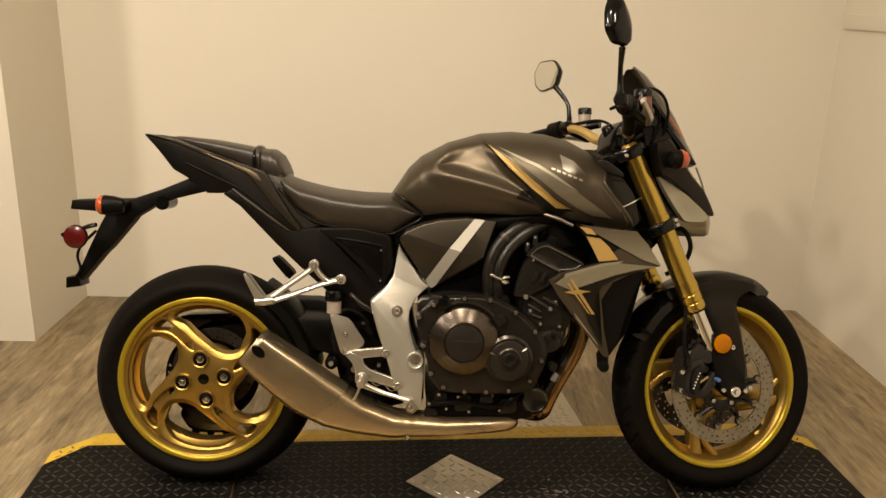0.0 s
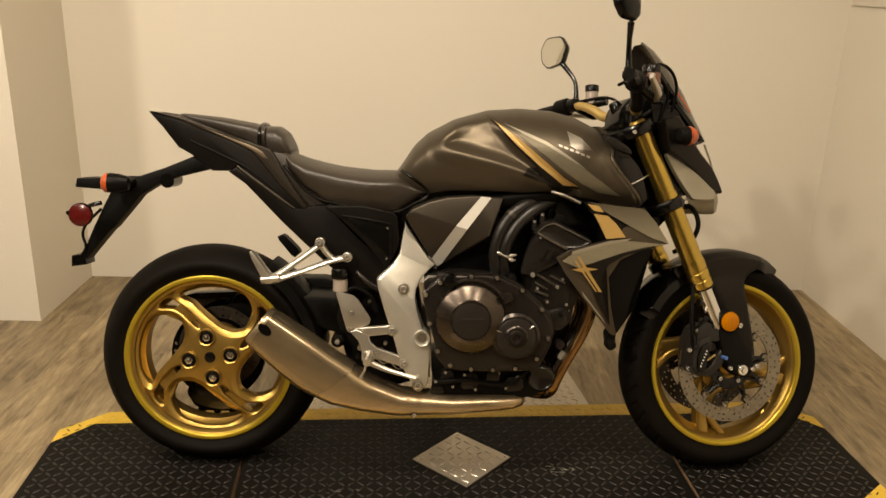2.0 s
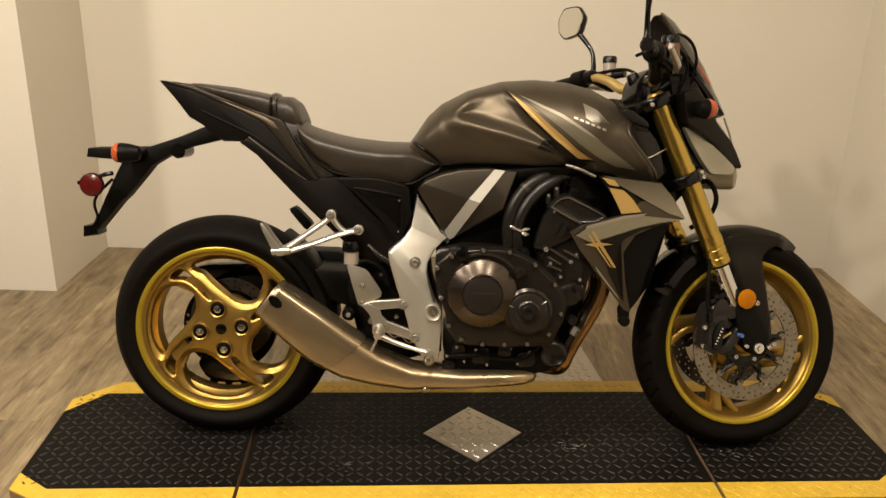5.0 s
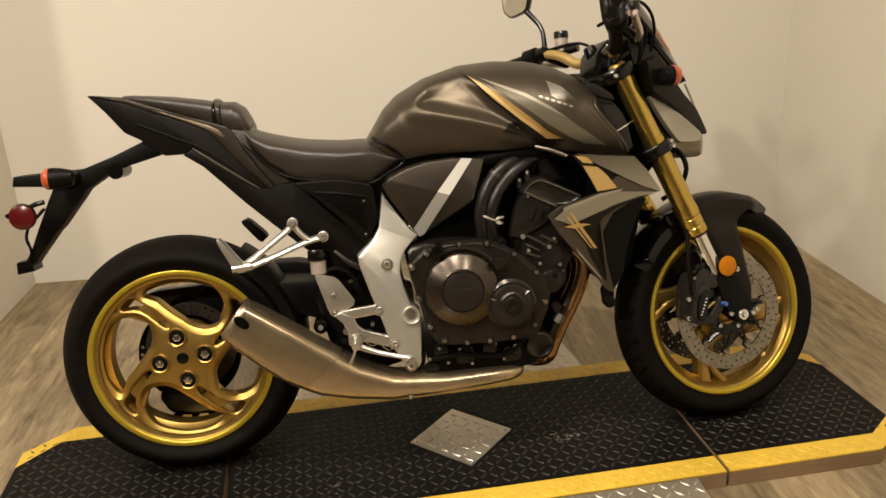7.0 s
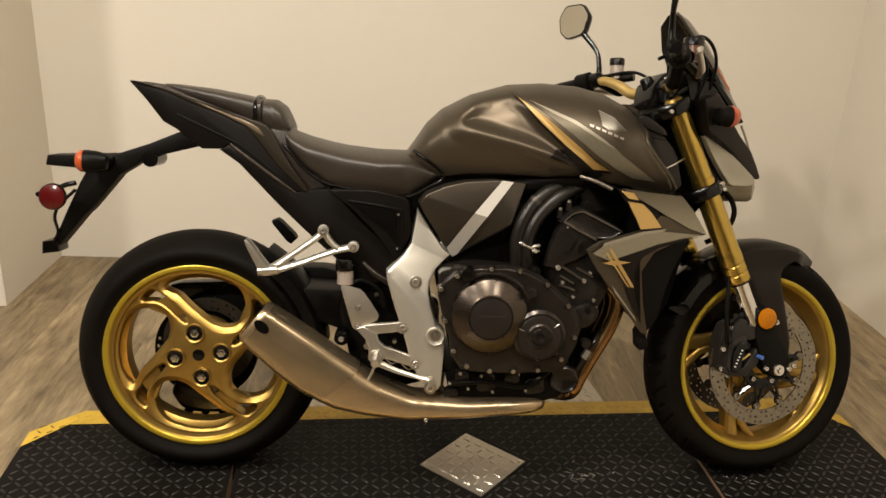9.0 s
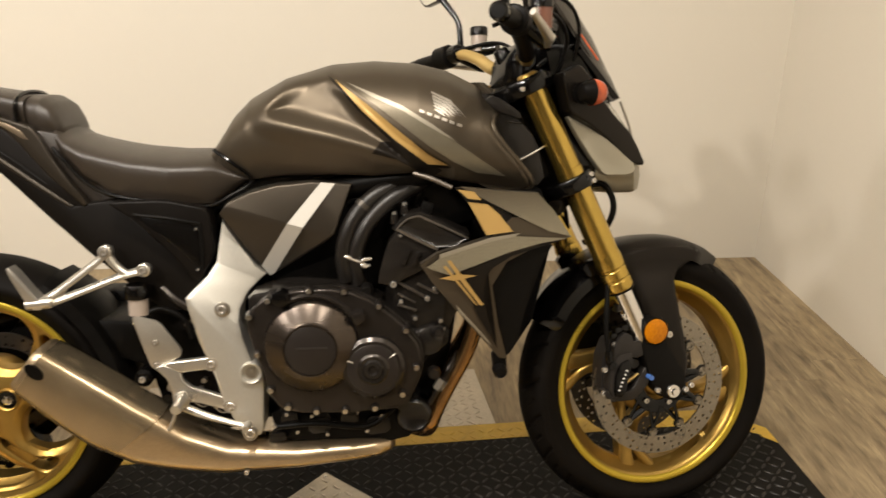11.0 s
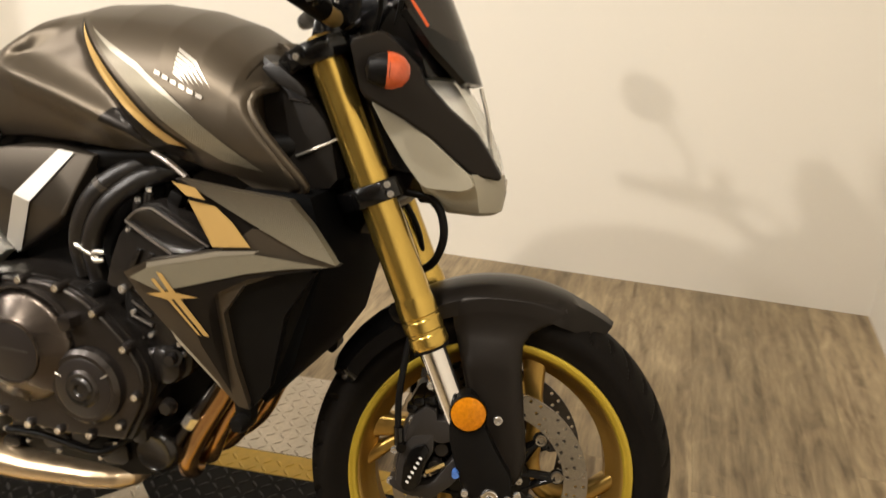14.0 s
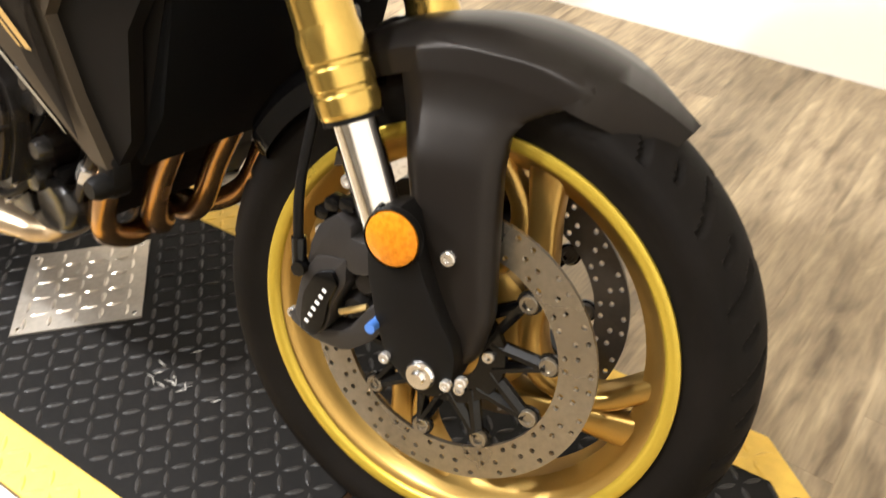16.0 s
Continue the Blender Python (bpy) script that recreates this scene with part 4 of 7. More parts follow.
def fender_arm(s):
    """The stay grows out of the fender's side in one smooth sheet."""
    rings = []
    for i in range(61):
        q = i / 60 * (len(ARM_CUTS) - 1)
        z, xa, xb, yt = [float(np.interp(q, range(len(ARM_CUTS)), [c[k] for c in ARM_CUTS])) for k in range(4)]
        ring = []
        for k in range(25):
            u = -1 + k / 12
            x = (xa + xb) / 2 + (xb - xa) / 2 * u
            side, under = fender_side(x, z)
            t = ease01(under / 0.085)
            edge = abs(u) ** 6.0 * 0.012 * (0.25 + 0.75 * t)
            ring.append((x, s * (side + 0.0016 + (max(yt, side) - side) * t - edge - (0.006 if i == 60 else 0.0)), z))
        ring += [(xb - 0.003, ring[-1][1] - s * 0.020, z), (xa + 0.003, ring[0][1] - s * 0.020, z)]
        rings.append(ring)
    bpart("fender_arm", loft(rings), PAINT_DARK, fender, "satin dark fender stay", steer=True, smooth=70)
    bolt((1.424, 0.104 * s, 0.405), 0.0075, True, away=s)


both(fender_arm)


def fender_stay(s):
    bpart("fender_clip", slab(rounded([(1.235, 0.555), (1.262, 0.572), (1.285, 0.566), (1.272, 0.535), (1.250, 0.532)], 0.2), 0.078 * s, 0.060 * s, 0.003), GLOSS, fender, steer=True)


both(fender_stay)


def reflector(s):
    base = bpart("reflector_base", lathe([(0.0, 0.004 * -s), (0.028, 0.004 * -s), (0.0295, 0), (0.028, -0.006 * -s)], (1.378, 0.128 * s, 0.420), 32), PLASTIC, label="side reflector", steer=True)
    bpart("amber_lens", lathe([(0.0, 0.0095 * s), (0.018, 0.0085 * s), (0.0262, 0.0055 * s), (0.027, 0.001 * s)], (1.378, 0.128 * s, 0.420), 32), AMBER, base, "round amber reflector", steer=True)


both(reflector)


def caliper(s):
    inner = [(1.272, 0.292), (1.276, 0.360), (1.292, 0.398), (1.324, 0.410), (1.338, 0.400), (1.330, 0.346), (1.318, 0.290), (1.290, 0.276)]
    cal = bpart("brake_caliper", slab(rounded(inner, 0.12), 0.092 * s, 0.046 * s, 0.006), CALIPER, label="dark grey four-piston radial brake caliper", steer=True)
    outer = [(1.276, 0.300), (1.281, 0.344), (1.296, 0.372), (1.312, 0.376), (1.330, 0.378), (1.332, 0.352), (1.320, 0.326), (1.316, 0.296), (1.303, 0.282), (1.286, 0.284)]
    bpart("outer_half", slab(rounded(outer, 0.12), 0.124 * s, 0.090 * s, 0.006), CALIPER, cal, steer=True)
    face = [(1.287, 0.288), (1.303, 0.284), (1.314, 0.298), (1.318, 0.330), (1.326, 0.352), (1.318, 0.364), (1.300, 0.356), (1.288, 0.330)]
    bpart("caliper_bridge", slab(rounded(face, 0.15), 0.130 * s, 0.12 * s, 0.003), GLOSS, cal, steer=True)
    for x, z in ((1.334, 0.318), (1.343, 0.348)):
        bpart("piston_boss", lathe([(0.0, 0.106 * s), (0.010, 0.106 * s), (0.0145, 0.100 * s), (0.0155, 0.080 * s)], (x, 0, z), 24), CALIPER, cal, steer=True)
    block = [(1.286, 0.358), (1.289, 0.384), (1.296, 0.404), (1.314, 0.420), (1.330, 0.412), (1.332, 0.400), (1.356, 0.400), (1.366, 0.372), (1.340, 0.364), (1.312, 0.372)]
    bpart("hose_block", slab(rounded(block, 0.10), 0.122 * s, 0.088 * s, 0.005), CALIPER, cal, steer=True)
    for x, z in ((1.292, 0.412), (1.302, 0.424), (1.318, 0.428)):
        bpart("block_lug", slab(rounded([(x - 0.008, z - 0.008), (x + 0.008, z - 0.008), (x + 0.008, z + 0.006), (x - 0.008, z + 0.006)], 0.2), 0.114 * s, 0.096 * s, 0.003), GLOSS, cal, steer=True)
    arm = [(1.266, 0.296), (1.270, 0.284), (1.297, 0.272), (1.336, 0.272), (1.366, 0.298), (1.384, 0.336), (1.366, 0.346), (1.352, 0.326), (1.334, 0.297), (1.304, 0.288), (1.284, 0.300)]
    bpart("lower_arm", slab(rounded(arm, 0.15), 0.118 * s, 0.090 * s, 0.006), CALIPER, cal, steer=True)
    bpart("banjo", tube([(1.282, 0.118 * s, 0.354), (1.282, 0.132 * s, 0.354)], 0.0075, 12, 1, False), GLOSS, cal, steer=True)
    bpart("pad_pin", tube([(1.322, 0.112 * s, 0.312), (1.350, 0.108 * s, 0.326)], 0.0035, 8, 1, False), BARGOLD, cal, "gold pad pin", steer=True)
    if s < 0:
        for k in range(6):
            q = Vector((1.2960 + k * 0.0034, 0, 0.3010 + k * 0.0080))
            bpart("letter_bar", placed(box(-0.0015, 0.0015, -0.0006, 0.0006, -0.0024, 0.0024), Matrix.Translation((q.x, -0.1305, q.z)) @ Matrix.Rotation(radians(-62), 4, "Y")), WHITE, cal, "plain pale print bar", steer=True)
        for x, z, r in ((1.271, 0.342, 0.0060), (1.269, 0.292, 0.0058), (1.294, 0.394, 0.0058), (1.318, 0.452, 0.0070)):
            bolt((x, -0.112, z), r, True, STEEL)
    bracket = [(1.345, 0.402), (1.372, 0.404), (1.380, 0.372), (1.366, 0.358), (1.345, 0.366)]
    bpart("caliper_bracket", slab(rounded(bracket, 0.2), 0.112 * s, 0.092 * s, 0.005), PLASTIC, cal, "black caliper bracket", steer=True)
    bpart("brake_hose", tube([(1.276, 0.122 * s, 0.362), (1.271, 0.120 * s, 0.43), (1.276, 0.114 * s, 0.50), (1.280, 0.104 * s, 0.555), (1.262, 0.07 * s, 0.66), (1.215, 0.03 * s, 0.74)], 0.0052, 10), PLASTIC, cal, "black brake hose", steer=True)
    bpart("hose_fitting", tube([(1.278, 0.122 * s, 0.356), (1.275, 0.122 * s, 0.384)], 0.0075, 10, 1, False), GLOSS, cal, steer=True)


both(caliper)
bpart("hose_clamp", slab(rounded([(1.268, 0.600), (1.285, 0.604), (1.292, 0.578), (1.276, 0.560), (1.262, 0.575)], 0.25), -0.098, -0.066, 0.004), GLOSS, label="black hose clamp", steer=True)
bpart("silver_sensor_bracket", slab([(1.300, 0.461), (1.326, 0.470), (1.322, 0.486), (1.301, 0.476)], -0.112, -0.090, 0.002), COVER, label="small dark sensor bracket", steer=True)
bpart("front_loop_hose", tube([(1.240, -0.05, 0.735), (1.292, -0.062, 0.725), (1.312, -0.068, 0.680), (1.300, -0.05, 0.630), (1.265, -0.02, 0.600)], 0.0065, 12), PLASTIC, label="black looped hose", steer=True)

# headlight nacelle: lens, grey side panels, dark brow, number-plate screen
def head_ring(z, x0, x1, half, nose):
    """A horizontal cut of the nacelle: back x0, front x1, half width, with a pointed nose."""
    out = []
    for k in range(13):
        u = -1 + k / 6
        out.append((x1 - nose * abs(u) ** 1.7, half * u * (1.0), z))
    out += [(x0, half * 0.9, z), (x0, -half * 0.9, z)]
    return out


head = bpart("headlight_shell", loft([head_ring(0.720, 1.27, 1.360, 0.058, 0.05), head_ring(0.76, 1.235, 1.352, 0.072, 0.06), head_ring(0.82, 1.205, 1.318, 0.082, 0.065), head_ring(0.88, 1.185, 1.284, 0.086, 0.06), head_ring(0.903, 1.175, 1.292, 0.088, 0.05), head_ring(0.910, 1.175, 1.326, 0.090, 0.06), head_ring(0.935, 1.17, 1.312, 0.094, 0.055), head_ring(0.985, 1.16, 1.278, 0.090, 0.05), head_ring(1.01, 1.16, 1.245, 0.080, 0.05)]), GLOSS, label="black headlight nacelle", steer=True)
bpart("chin", loft([head_ring(0.707, 1.315, 1.386, 0.046, 0.026), head_ring(0.714, 1.290, 1.398, 0.060, 0.036), head_ring(0.745, 1.270, 1.402, 0.074, 0.046), head_ring(0.772, 1.270, 1.396, 0.078, 0.050)]), HEADPANEL, head, "pearl grey headlight chin", steer=True)
def lens_shell(back, thick):
    rings = []
    for z, x1, xb, half in ((0.766, 1.393, 1.380, 0.046), (0.782, 1.392, 1.370, 0.055), (0.802, 1.386, 1.356, 0.064), (0.835, 1.371, 1.332, 0.075), (0.867, 1.351, 1.297, 0.083), (0.895, 1.330, 1.264, 0.085), (0.908, 1.318, 1.252, 0.084)):
        o = [(x1 - back - (x1 - xb) * abs(-1 + k / 8) ** 2.2, (half - back * 0.3) * (-1 + k / 8), z) for k in range(17)]
        rings.append(o + [(x - thick, y * 0.97, zz) for x, y, zz in reversed(o)])
    return loft(rings)


lens = bpart("headlight_lens", lens_shell(0.0, 0.003), CLEAR, head, "clear headlight lens", steer=True)
lens.visible_shadow = False
bpart("reflector_shell", lens_shell(0.020, 0.004), HEADCHROME, head, "pale metallised reflector behind the lens", steer=True)
both(lambda s: bpart("lens_divider", tube([(1.345, 0.030 * s, 0.900), (1.362, 0.036 * s, 0.850), (1.370, 0.040 * s, 0.805), (1.380, 0.040 * s, 0.768)], 0.0030, 8, 4), STEEL, head, "grey lamp divider", steer=True))
bpart("chin_marker", slab(rounded([(1.384, 0.722), (1.398, 0.726), (1.402, 0.764), (1.394, 0.766)], 0.15), -0.012, 0.012, 0.002), STEEL, head, "bright strip at the chin", steer=True)


def head_sides(s):
    side2 = [(1.188, 0.868), (1.234, 0.846), (1.279, 0.821), (1.313, 0.794), (1.344, 0.770), (1.351, 0.757), (1.345, 0.750), (1.329, 0.745), (1.276, 0.746), (1.246, 0.781), (1.215, 0.824)]
    a, b = (-0.100, -0.080) if s < 0 else (0.100, 0.080)
    bpart("side_panel", slab(rounded(side2, 0.12), a, b, 0.005, tilt=(0.12 * -s, 0), seg=3), HEADPANEL, head, "pearl grey headlight side panel", steer=True)
    brow = [(1.160, 0.945), (1.205, 0.965), (1.258, 0.918), (1.263, 0.903), (1.301, 0.867), (1.345, 0.835), (1.372, 0.800), (1.391, 0.770), (1.386, 0.764), (1.344, 0.771), (1.313, 0.795), (1.279, 0.822), (1.234, 0.847), (1.180, 0.872)]
    bpart("brow", slab(rounded(brow, 0.10), a * 1.02, b * 0.62, 0.006, tilt=(0.42 * -s, 0.05 * s), seg=3), PAINT_DARK, head, "dark headlight brow", steer=True)
    stalk = bpart("turn_signal_stalk", tube([(1.200, 0.085 * s, 0.908), (1.203, 0.130 * s, 0.908), (1.206, 0.150 * s, 0.908)], [0.014, 0.014, 0.022], 16, 2, False), PLASTIC, label="front turn signal", steer=True)
    bpart("signal_body", placed(lathe([(0.0, -0.035), (0.017, -0.030), (0.025, -0.012), (0.0265, 0.002), (0.020, 0.006)], n=28), Matrix.Translation((1.218, 0.168 * s, 0.908)) @ Matrix.Rotation(radians(-90 - 12 * s), 4, "Z") @ Matrix.Diagonal((0.84, 0.88, 0.92, 1))), PLASTIC, stalk, steer=True)
    bpart("signal_lens", placed(lathe([(0.028, 0.004), (0.0275, 0.016), (0.023, 0.030), (0.013, 0.040), (0.0, 0.043)], n=28), Matrix.Translation((1.212, 0.168 * s, 0.908)) @ Matrix.Rotation(radians(-90 - 12 * s), 4, "Z") @ Matrix.Diagonal((0.84, 0.88, 0.92, 1))), ORANGE, stalk, "orange signal lens", steer=True)


both(head_sides)

# fly screen
rings = []
for x, z, half, bow in ((1.325, 0.918, 0.062, 0.012), (1.290, 0.970, 0.088, 0.028), (1.252, 1.030, 0.094, 0.036), (1.212, 1.095, 0.080, 0.034), (1.178, 1.150, 0.050, 0.022), (1.164, 1.172, 0.020, 0.006)):
    o = [(x + bow - bow * 2.0 * (-1 + k / 5) ** 2, half * (-1 + k / 5), z) for k in range(11)]
    rings.append(o + [(px - 0.006, py, pz - 0.003) for px, py, pz in reversed(o)])
screen = bpart("fly_screen", loft(rings), SMOKE, label="dark smoked fly screen", steer=True)
rings = []
for x, z, half, bow in ((1.335, 0.905, 0.070, 0.012), (1.300, 0.950, 0.094, 0.028), (1.262, 1.000, 0.097, 0.034)):
    o = [(x + bow - bow * 2.0 * (-1 + k / 5) ** 2, half * (-1 + k / 5), z) for k in range(11)]
    rings.append(o + [(px - 0.010, py * 0.98, pz - 0.004) for px, py, pz in reversed(o)])
bpart("screen_base", loft(rings), GLOSS, screen, "black screen surround", steer=True)
both(lambda s: bpart("red_stripe", tube([(1.262, 0.098 * s, 0.978), (1.218, 0.100 * s, 1.035)], 0.0028, 6, 1, False, 0.6), ORANGE, screen, "narrow red stripe", steer=True))
bpart("instrument_panel", slab(rounded([(1.186, 0.985), (1.238, 0.970), (1.238, 1.040), (1.205, 1.088), (1.182, 1.070)], 0.2), -0.070, 0.070, 0.008), GLOSS, label="black instrument pod", steer=True)
bpart("headlight_bracket", slab(rounded([(1.135, 0.960), (1.205, 0.955), (1.245, 0.860), (1.260, 0.765), (1.205, 0.765), (1.160, 0.860)], 0.1), -0.082, 0.082, 0.006), GLOSS, label="black bracket behind the headlight", steer=True)
bpart("headstock_cover", slab(rounded([(1.10, 0.90), (1.17, 0.86), (1.22, 0.79), (1.25, 0.72), (1.20, 0.66), (1.13, 0.70), (1.08, 0.80)], 0.15), -0.070, 0.070, 0.01), GLOSS, label="black steering head cover")

# handlebar
bar_pts = [(0.975, -0.345, 1.022), (1.030, -0.255, 1.026), (1.085, -0.150, 1.000), (1.118, -0.075, 0.980), (1.120, 0, 0.980), (1.118, 0.075, 0.980), (1.104, 0.108, 0.982), (1.084, 0.146, 1.006), (1.060, 0.192, 1.022), (1.030, 0.255, 1.022), (0.990, 0.330, 1.010)]
bar = bpart("handlebar", tube(bar_pts, [0.0112, 0.0112, 0.0125, 0.0145, 0.0145, 0.0145, 0.0140, 0.0125, 0.0112, 0.0112], 18), BARGOLD, label="gold tapered handlebar", steer=True)


def bar_side(s):
    out, inn = (Vector((0.975, -0.345, 1.022)), Vector((1.030, -0.255, 1.026))) if s < 0 else (Vector((0.990, 0.330, 1.010)), Vector((1.030, 0.255, 1.020)))
    d = (out - inn).normalized()
    bpart("grip", tube([inn + d * 0.015, inn + d * 0.02, out - d * 0.004, out], [0.0175, 0.0165, 0.0170, 0.0165], 20, 1, False), PLASTIC, bar, "black rubber grip", steer=True)
    bpart("bar_end", tube([out, out + d * 0.004, out + d * 0.020, out + d * 0.024], [0.013, 0.0165, 0.0165, 0.012], 20, 1, False), GLOSS, bar, "bar end weight", steer=True)
    bpart("switch_box", tube([inn - d * 0.030, inn - d * 0.027, inn + d * 0.010, inn + d * 0.014], [0.022, 0.027, 0.027, 0.022], 14, 1, False), PLASTIC, bar, "black switch housing", steer=True)
    bpart("lever_clamp", tube([inn - d * 0.062, inn - d * 0.058, inn - d * 0.036, inn - d * 0.033], [0.017, 0.021, 0.021, 0.017], 14, 1, False), GLOSS, bar, steer=True)
    bpart("master_cylinder", tube([inn - d * 0.045 + Vector((0.022, 0, 0.002)), inn - d * 0.115 + Vector((0.050, 0, 0.0))], [0.016, 0.012], 14, 1, False), GLOSS, bar, "black master cylinder", steer=True)
    piv = inn - d * 0.072 + Vector((0.046, 0, -0.036))
    tip = inn + d * 0.086 + Vector((0.052, 0, 0.004))
    bpart("lever", tube([piv, piv.lerp(tip, 0.22) + Vector((0.010, 0, 0)), piv.lerp(tip, 0.60) + Vector((0.006, 0, 0)), piv.lerp(tip, 0.93), tip, tip + d * 0.006], [0.0105, 0.0110, 0.0085, 0.0068, 0.0092, 0.0060], 14, 6, True, 0.7), ALLOY, bar, "polished alloy lever", steer=True)
    bpart("lever_perch", tube([inn - d * 0.050 + Vector((0.010, 0, -0.004)), piv + Vector((-0.004, 0, 0.004)), piv - d * 0.014], [0.016, 0.014, 0.010], 12, 3), GLOSS, bar, "black lever perch", steer=True)
    bpart("adjuster_knob", tube([piv + Vector((0.006, 0, 0.008)), piv + Vector((0.014, 0, 0.018))], [0.008, 0.006], 12, 1, False), BOLT, bar, steer=True)
    c = inn - d * 0.075 + Vector((0.035, 0, 0.012 if s < 0 else 0.018))
    if s > 0:
        cup = bpart("clutch_reservoir", tube([c - Vector((0, 0, 0.018)), c + Vector((0, 0, 0.018))], 0.0185, 24, 1, False), RESERVOIR, label="small milky fluid reservoir", steer=True)
    else:
        cup = bpart("brake_reservoir", tube([c - Vector((0, 0, 0.020)), c + Vector((0, 0, 0.020))], 0.0215, 24, 1, False), FLUID, label="brown fluid reservoir", steer=True)
    r = 0.0205 if s > 0 else 0.0235
    bpart("reservoir_cap", tube([c + Vector((0, 0, 0.018)), c + Vector((0, 0, 0.020)), c + Vector((0, 0, 0.034)), c + Vector((0, 0, 0.037))], [r, r, r, r * 0.9], 24, 1, False), GLOSS, cup, "black ribbed cap", steer=True)
    bpart("reservoir_arm", tube([c - Vector((0, 0, 0.016)), inn - d * 0.07 + Vector((0.02, 0, 0.004))], 0.005, 8, 1, False), GLOSS, cup, steer=True)
    # mirror
    foot = Vector((1.008, -0.262, 1.045)) if s < 0 else Vector((1.068, 0.235, 1.036))
    neck = foot + Vector((-0.004, 0.010 * s, 0.072))
    hub = foot + Vector((-0.014 if s < 0 else -0.030, 0.040 * s, 0.108 if s < 0 else 0.122))
    cup = bpart("mirror", tube([foot, foot + Vector((0, 0, 0.035)), neck, hub], [0.0085, 0.0070, 0.0062, 0.0085], 12), GLOSS, label="black rear-view mirror", steer=True)
    bpart("mirror_nut", tube([foot - Vector((0, 0, 0.004)), foot + Vector((0, 0, 0.012))], 0.0105, 6, 1, False), GLOSS, cup, steer=True)
    outline = rounded([(-0.042, -0.050), (0.022, -0.058), (0.052, -0.030), (0.062, 0.020), (0.040, 0.058), (-0.030, 0.052), (-0.058, 0.010)], 0.14, 2)
    if s < 0:
        outline = rounded([(-0.036, -0.052), (0.026, -0.052), (0.047, -0.022), (0.040, 0.022), (0.014, 0.066), (-0.006, 0.080), (-0.036, 0.030), (-0.047, -0.012)], 0.14, 2)
    else:
        outline = [(u * 1.08, v * 0.86) for u, v in outline]
    m = Matrix.Translation(hub + (Vector((-0.022, -0.012, 0.055)) if s < 0 else Vector((-0.014, 0.034, 0.040)))) @ Matrix.Rotation(radians(-58 if s < 0 else 18), 4, "Z") @ Matrix.Rotation(radians(-8 if s < 0 else 5), 4, "Y")
    bm = bmesh.new()
    rings = [[(x, u * k * s, v * k) for u, v in outline] for x, k in ((-0.004, 1.0), (0.004, 1.0), (0.016, 0.88), (0.026, 0.55), (0.030, 0.15))]
    bpart("mirror_shell", placed(loft(rings), m), GLOSS, cup, "black mirror shell", steer=True)
    rings = [[(x, u * k * s, v * k) for u, v in outline] for x, k in ((-0.0042, 0.93), (-0.0055, 0.92))]
    bpart("mirror_glass", placed(loft(rings), m), MIRROR, cup, "mirror glass", steer=True)
    bpart("riser", tube([(1.118, 0.052 * s, 0.945), (1.118, 0.052 * s, 0.985)], [0.020, 0.020], 16, 1, False), GLOSS, bar, "black handlebar riser", steer=True)
    bpart("clamp_bolt", tube([(1.118, 0.044 * s, 1.000), (1.118, 0.044 * s, 1.007)], 0.0050, 10, 1, False), BOLT, bar, steer=True)
    bpart("riser_cap", tube([(1.118, 0.036 * s, 0.982), (1.118, 0.068 * s, 0.982)], 0.0215, 18, 1, False), GLOSS, bar, steer=True)


both(bar_side)
bpart("throttle_sleeve", tube([(1.046, -0.226, 1.0195), (1.085, -0.150, 1.000), (1.108, -0.098, 0.987)], [0.0165, 0.0170, 0.0175], 16, 5), PLASTIC, bar, "black rubber boot over the bar", steer=True)
for pts in ([(1.00, -0.225, 1.02), (1.10, -0.19, 1.06), (1.19, -0.11, 1.02), (1.16, -0.07, 0.90), (1.12, -0.05, 0.80)], [(1.04, -0.20, 1.03), (1.15, -0.15, 1.09), (1.22, -0.10, 1.03), (1.18, -0.06, 0.86)],
            [(1.04, 0.20, 1.03), (1.14, 0.14, 1.04), (1.18, 0.08, 0.96), (1.12, 0.04, 0.84)]):
    bpart("control_cable", tube(pts, 0.0042, 8), PLASTIC, label="black control cable", steer=True)

bpart("ignition_block", slab(rounded([(1.078, 0.930), (1.085, 0.985), (1.115, 1.020), (1.160, 1.020), (1.165, 0.940), (1.120, 0.915)], 0.15), -0.045, 0.045, 0.008), GLOSS, label="black ignition switch block between the risers", steer=True)
bpart("key_switch", tube([(1.096, 0, 0.985), (1.088, 0, 1.006), (1.086, 0, 1.010)], [0.017, 0.016, 0.012], 18, 1, False), GLOSS, label="round ignition key switch", steer=True)
for s in (-1, 1):
    bpart("meter_bracket", tube([(1.130, 0.060 * s, 0.955), (1.180, 0.074 * s, 0.990), (1.226, 0.078 * s, 1.014)], [0.008, 0.007, 0.006], 10, 4), GLOSS, label="black meter bracket", steer=True)

# ---- tank ----
TANK = [(0.500, 0.812, 0.795, 0.080, 0.785, 0.075), (0.516, 0.835, 0.800, 0.098, 0.775, 0.092), (0.545, 0.880, 0.818, 0.117, 0.763, 0.096), (0.580, 0.914, 0.842, 0.133, 0.757, 0.106), (0.650, 0.952, 0.856, 0.154, 0.766, 0.122),
        (0.740, 0.979, 0.844, 0.168, 0.768, 0.136), (0.825, 0.986, 0.832, 0.179, 0.766, 0.148), (0.911, 0.981, 0.832, 0.184, 0.772, 0.153), (0.974, 0.966, 0.835, 0.184, 0.757, 0.152), (1.030, 0.938, 0.825, 0.180, 0.748, 0.147),
        (1.064, 0.905, 0.810, 0.174, 0.742, 0.142), (1.105, 0.860, 0.795, 0.164, 0.735, 0.136), (1.150, 0.806, 0.775, 0.152, 0.733, 0.130), (1.175, 0.770, 0.760, 0.146, 0.735, 0.128)]
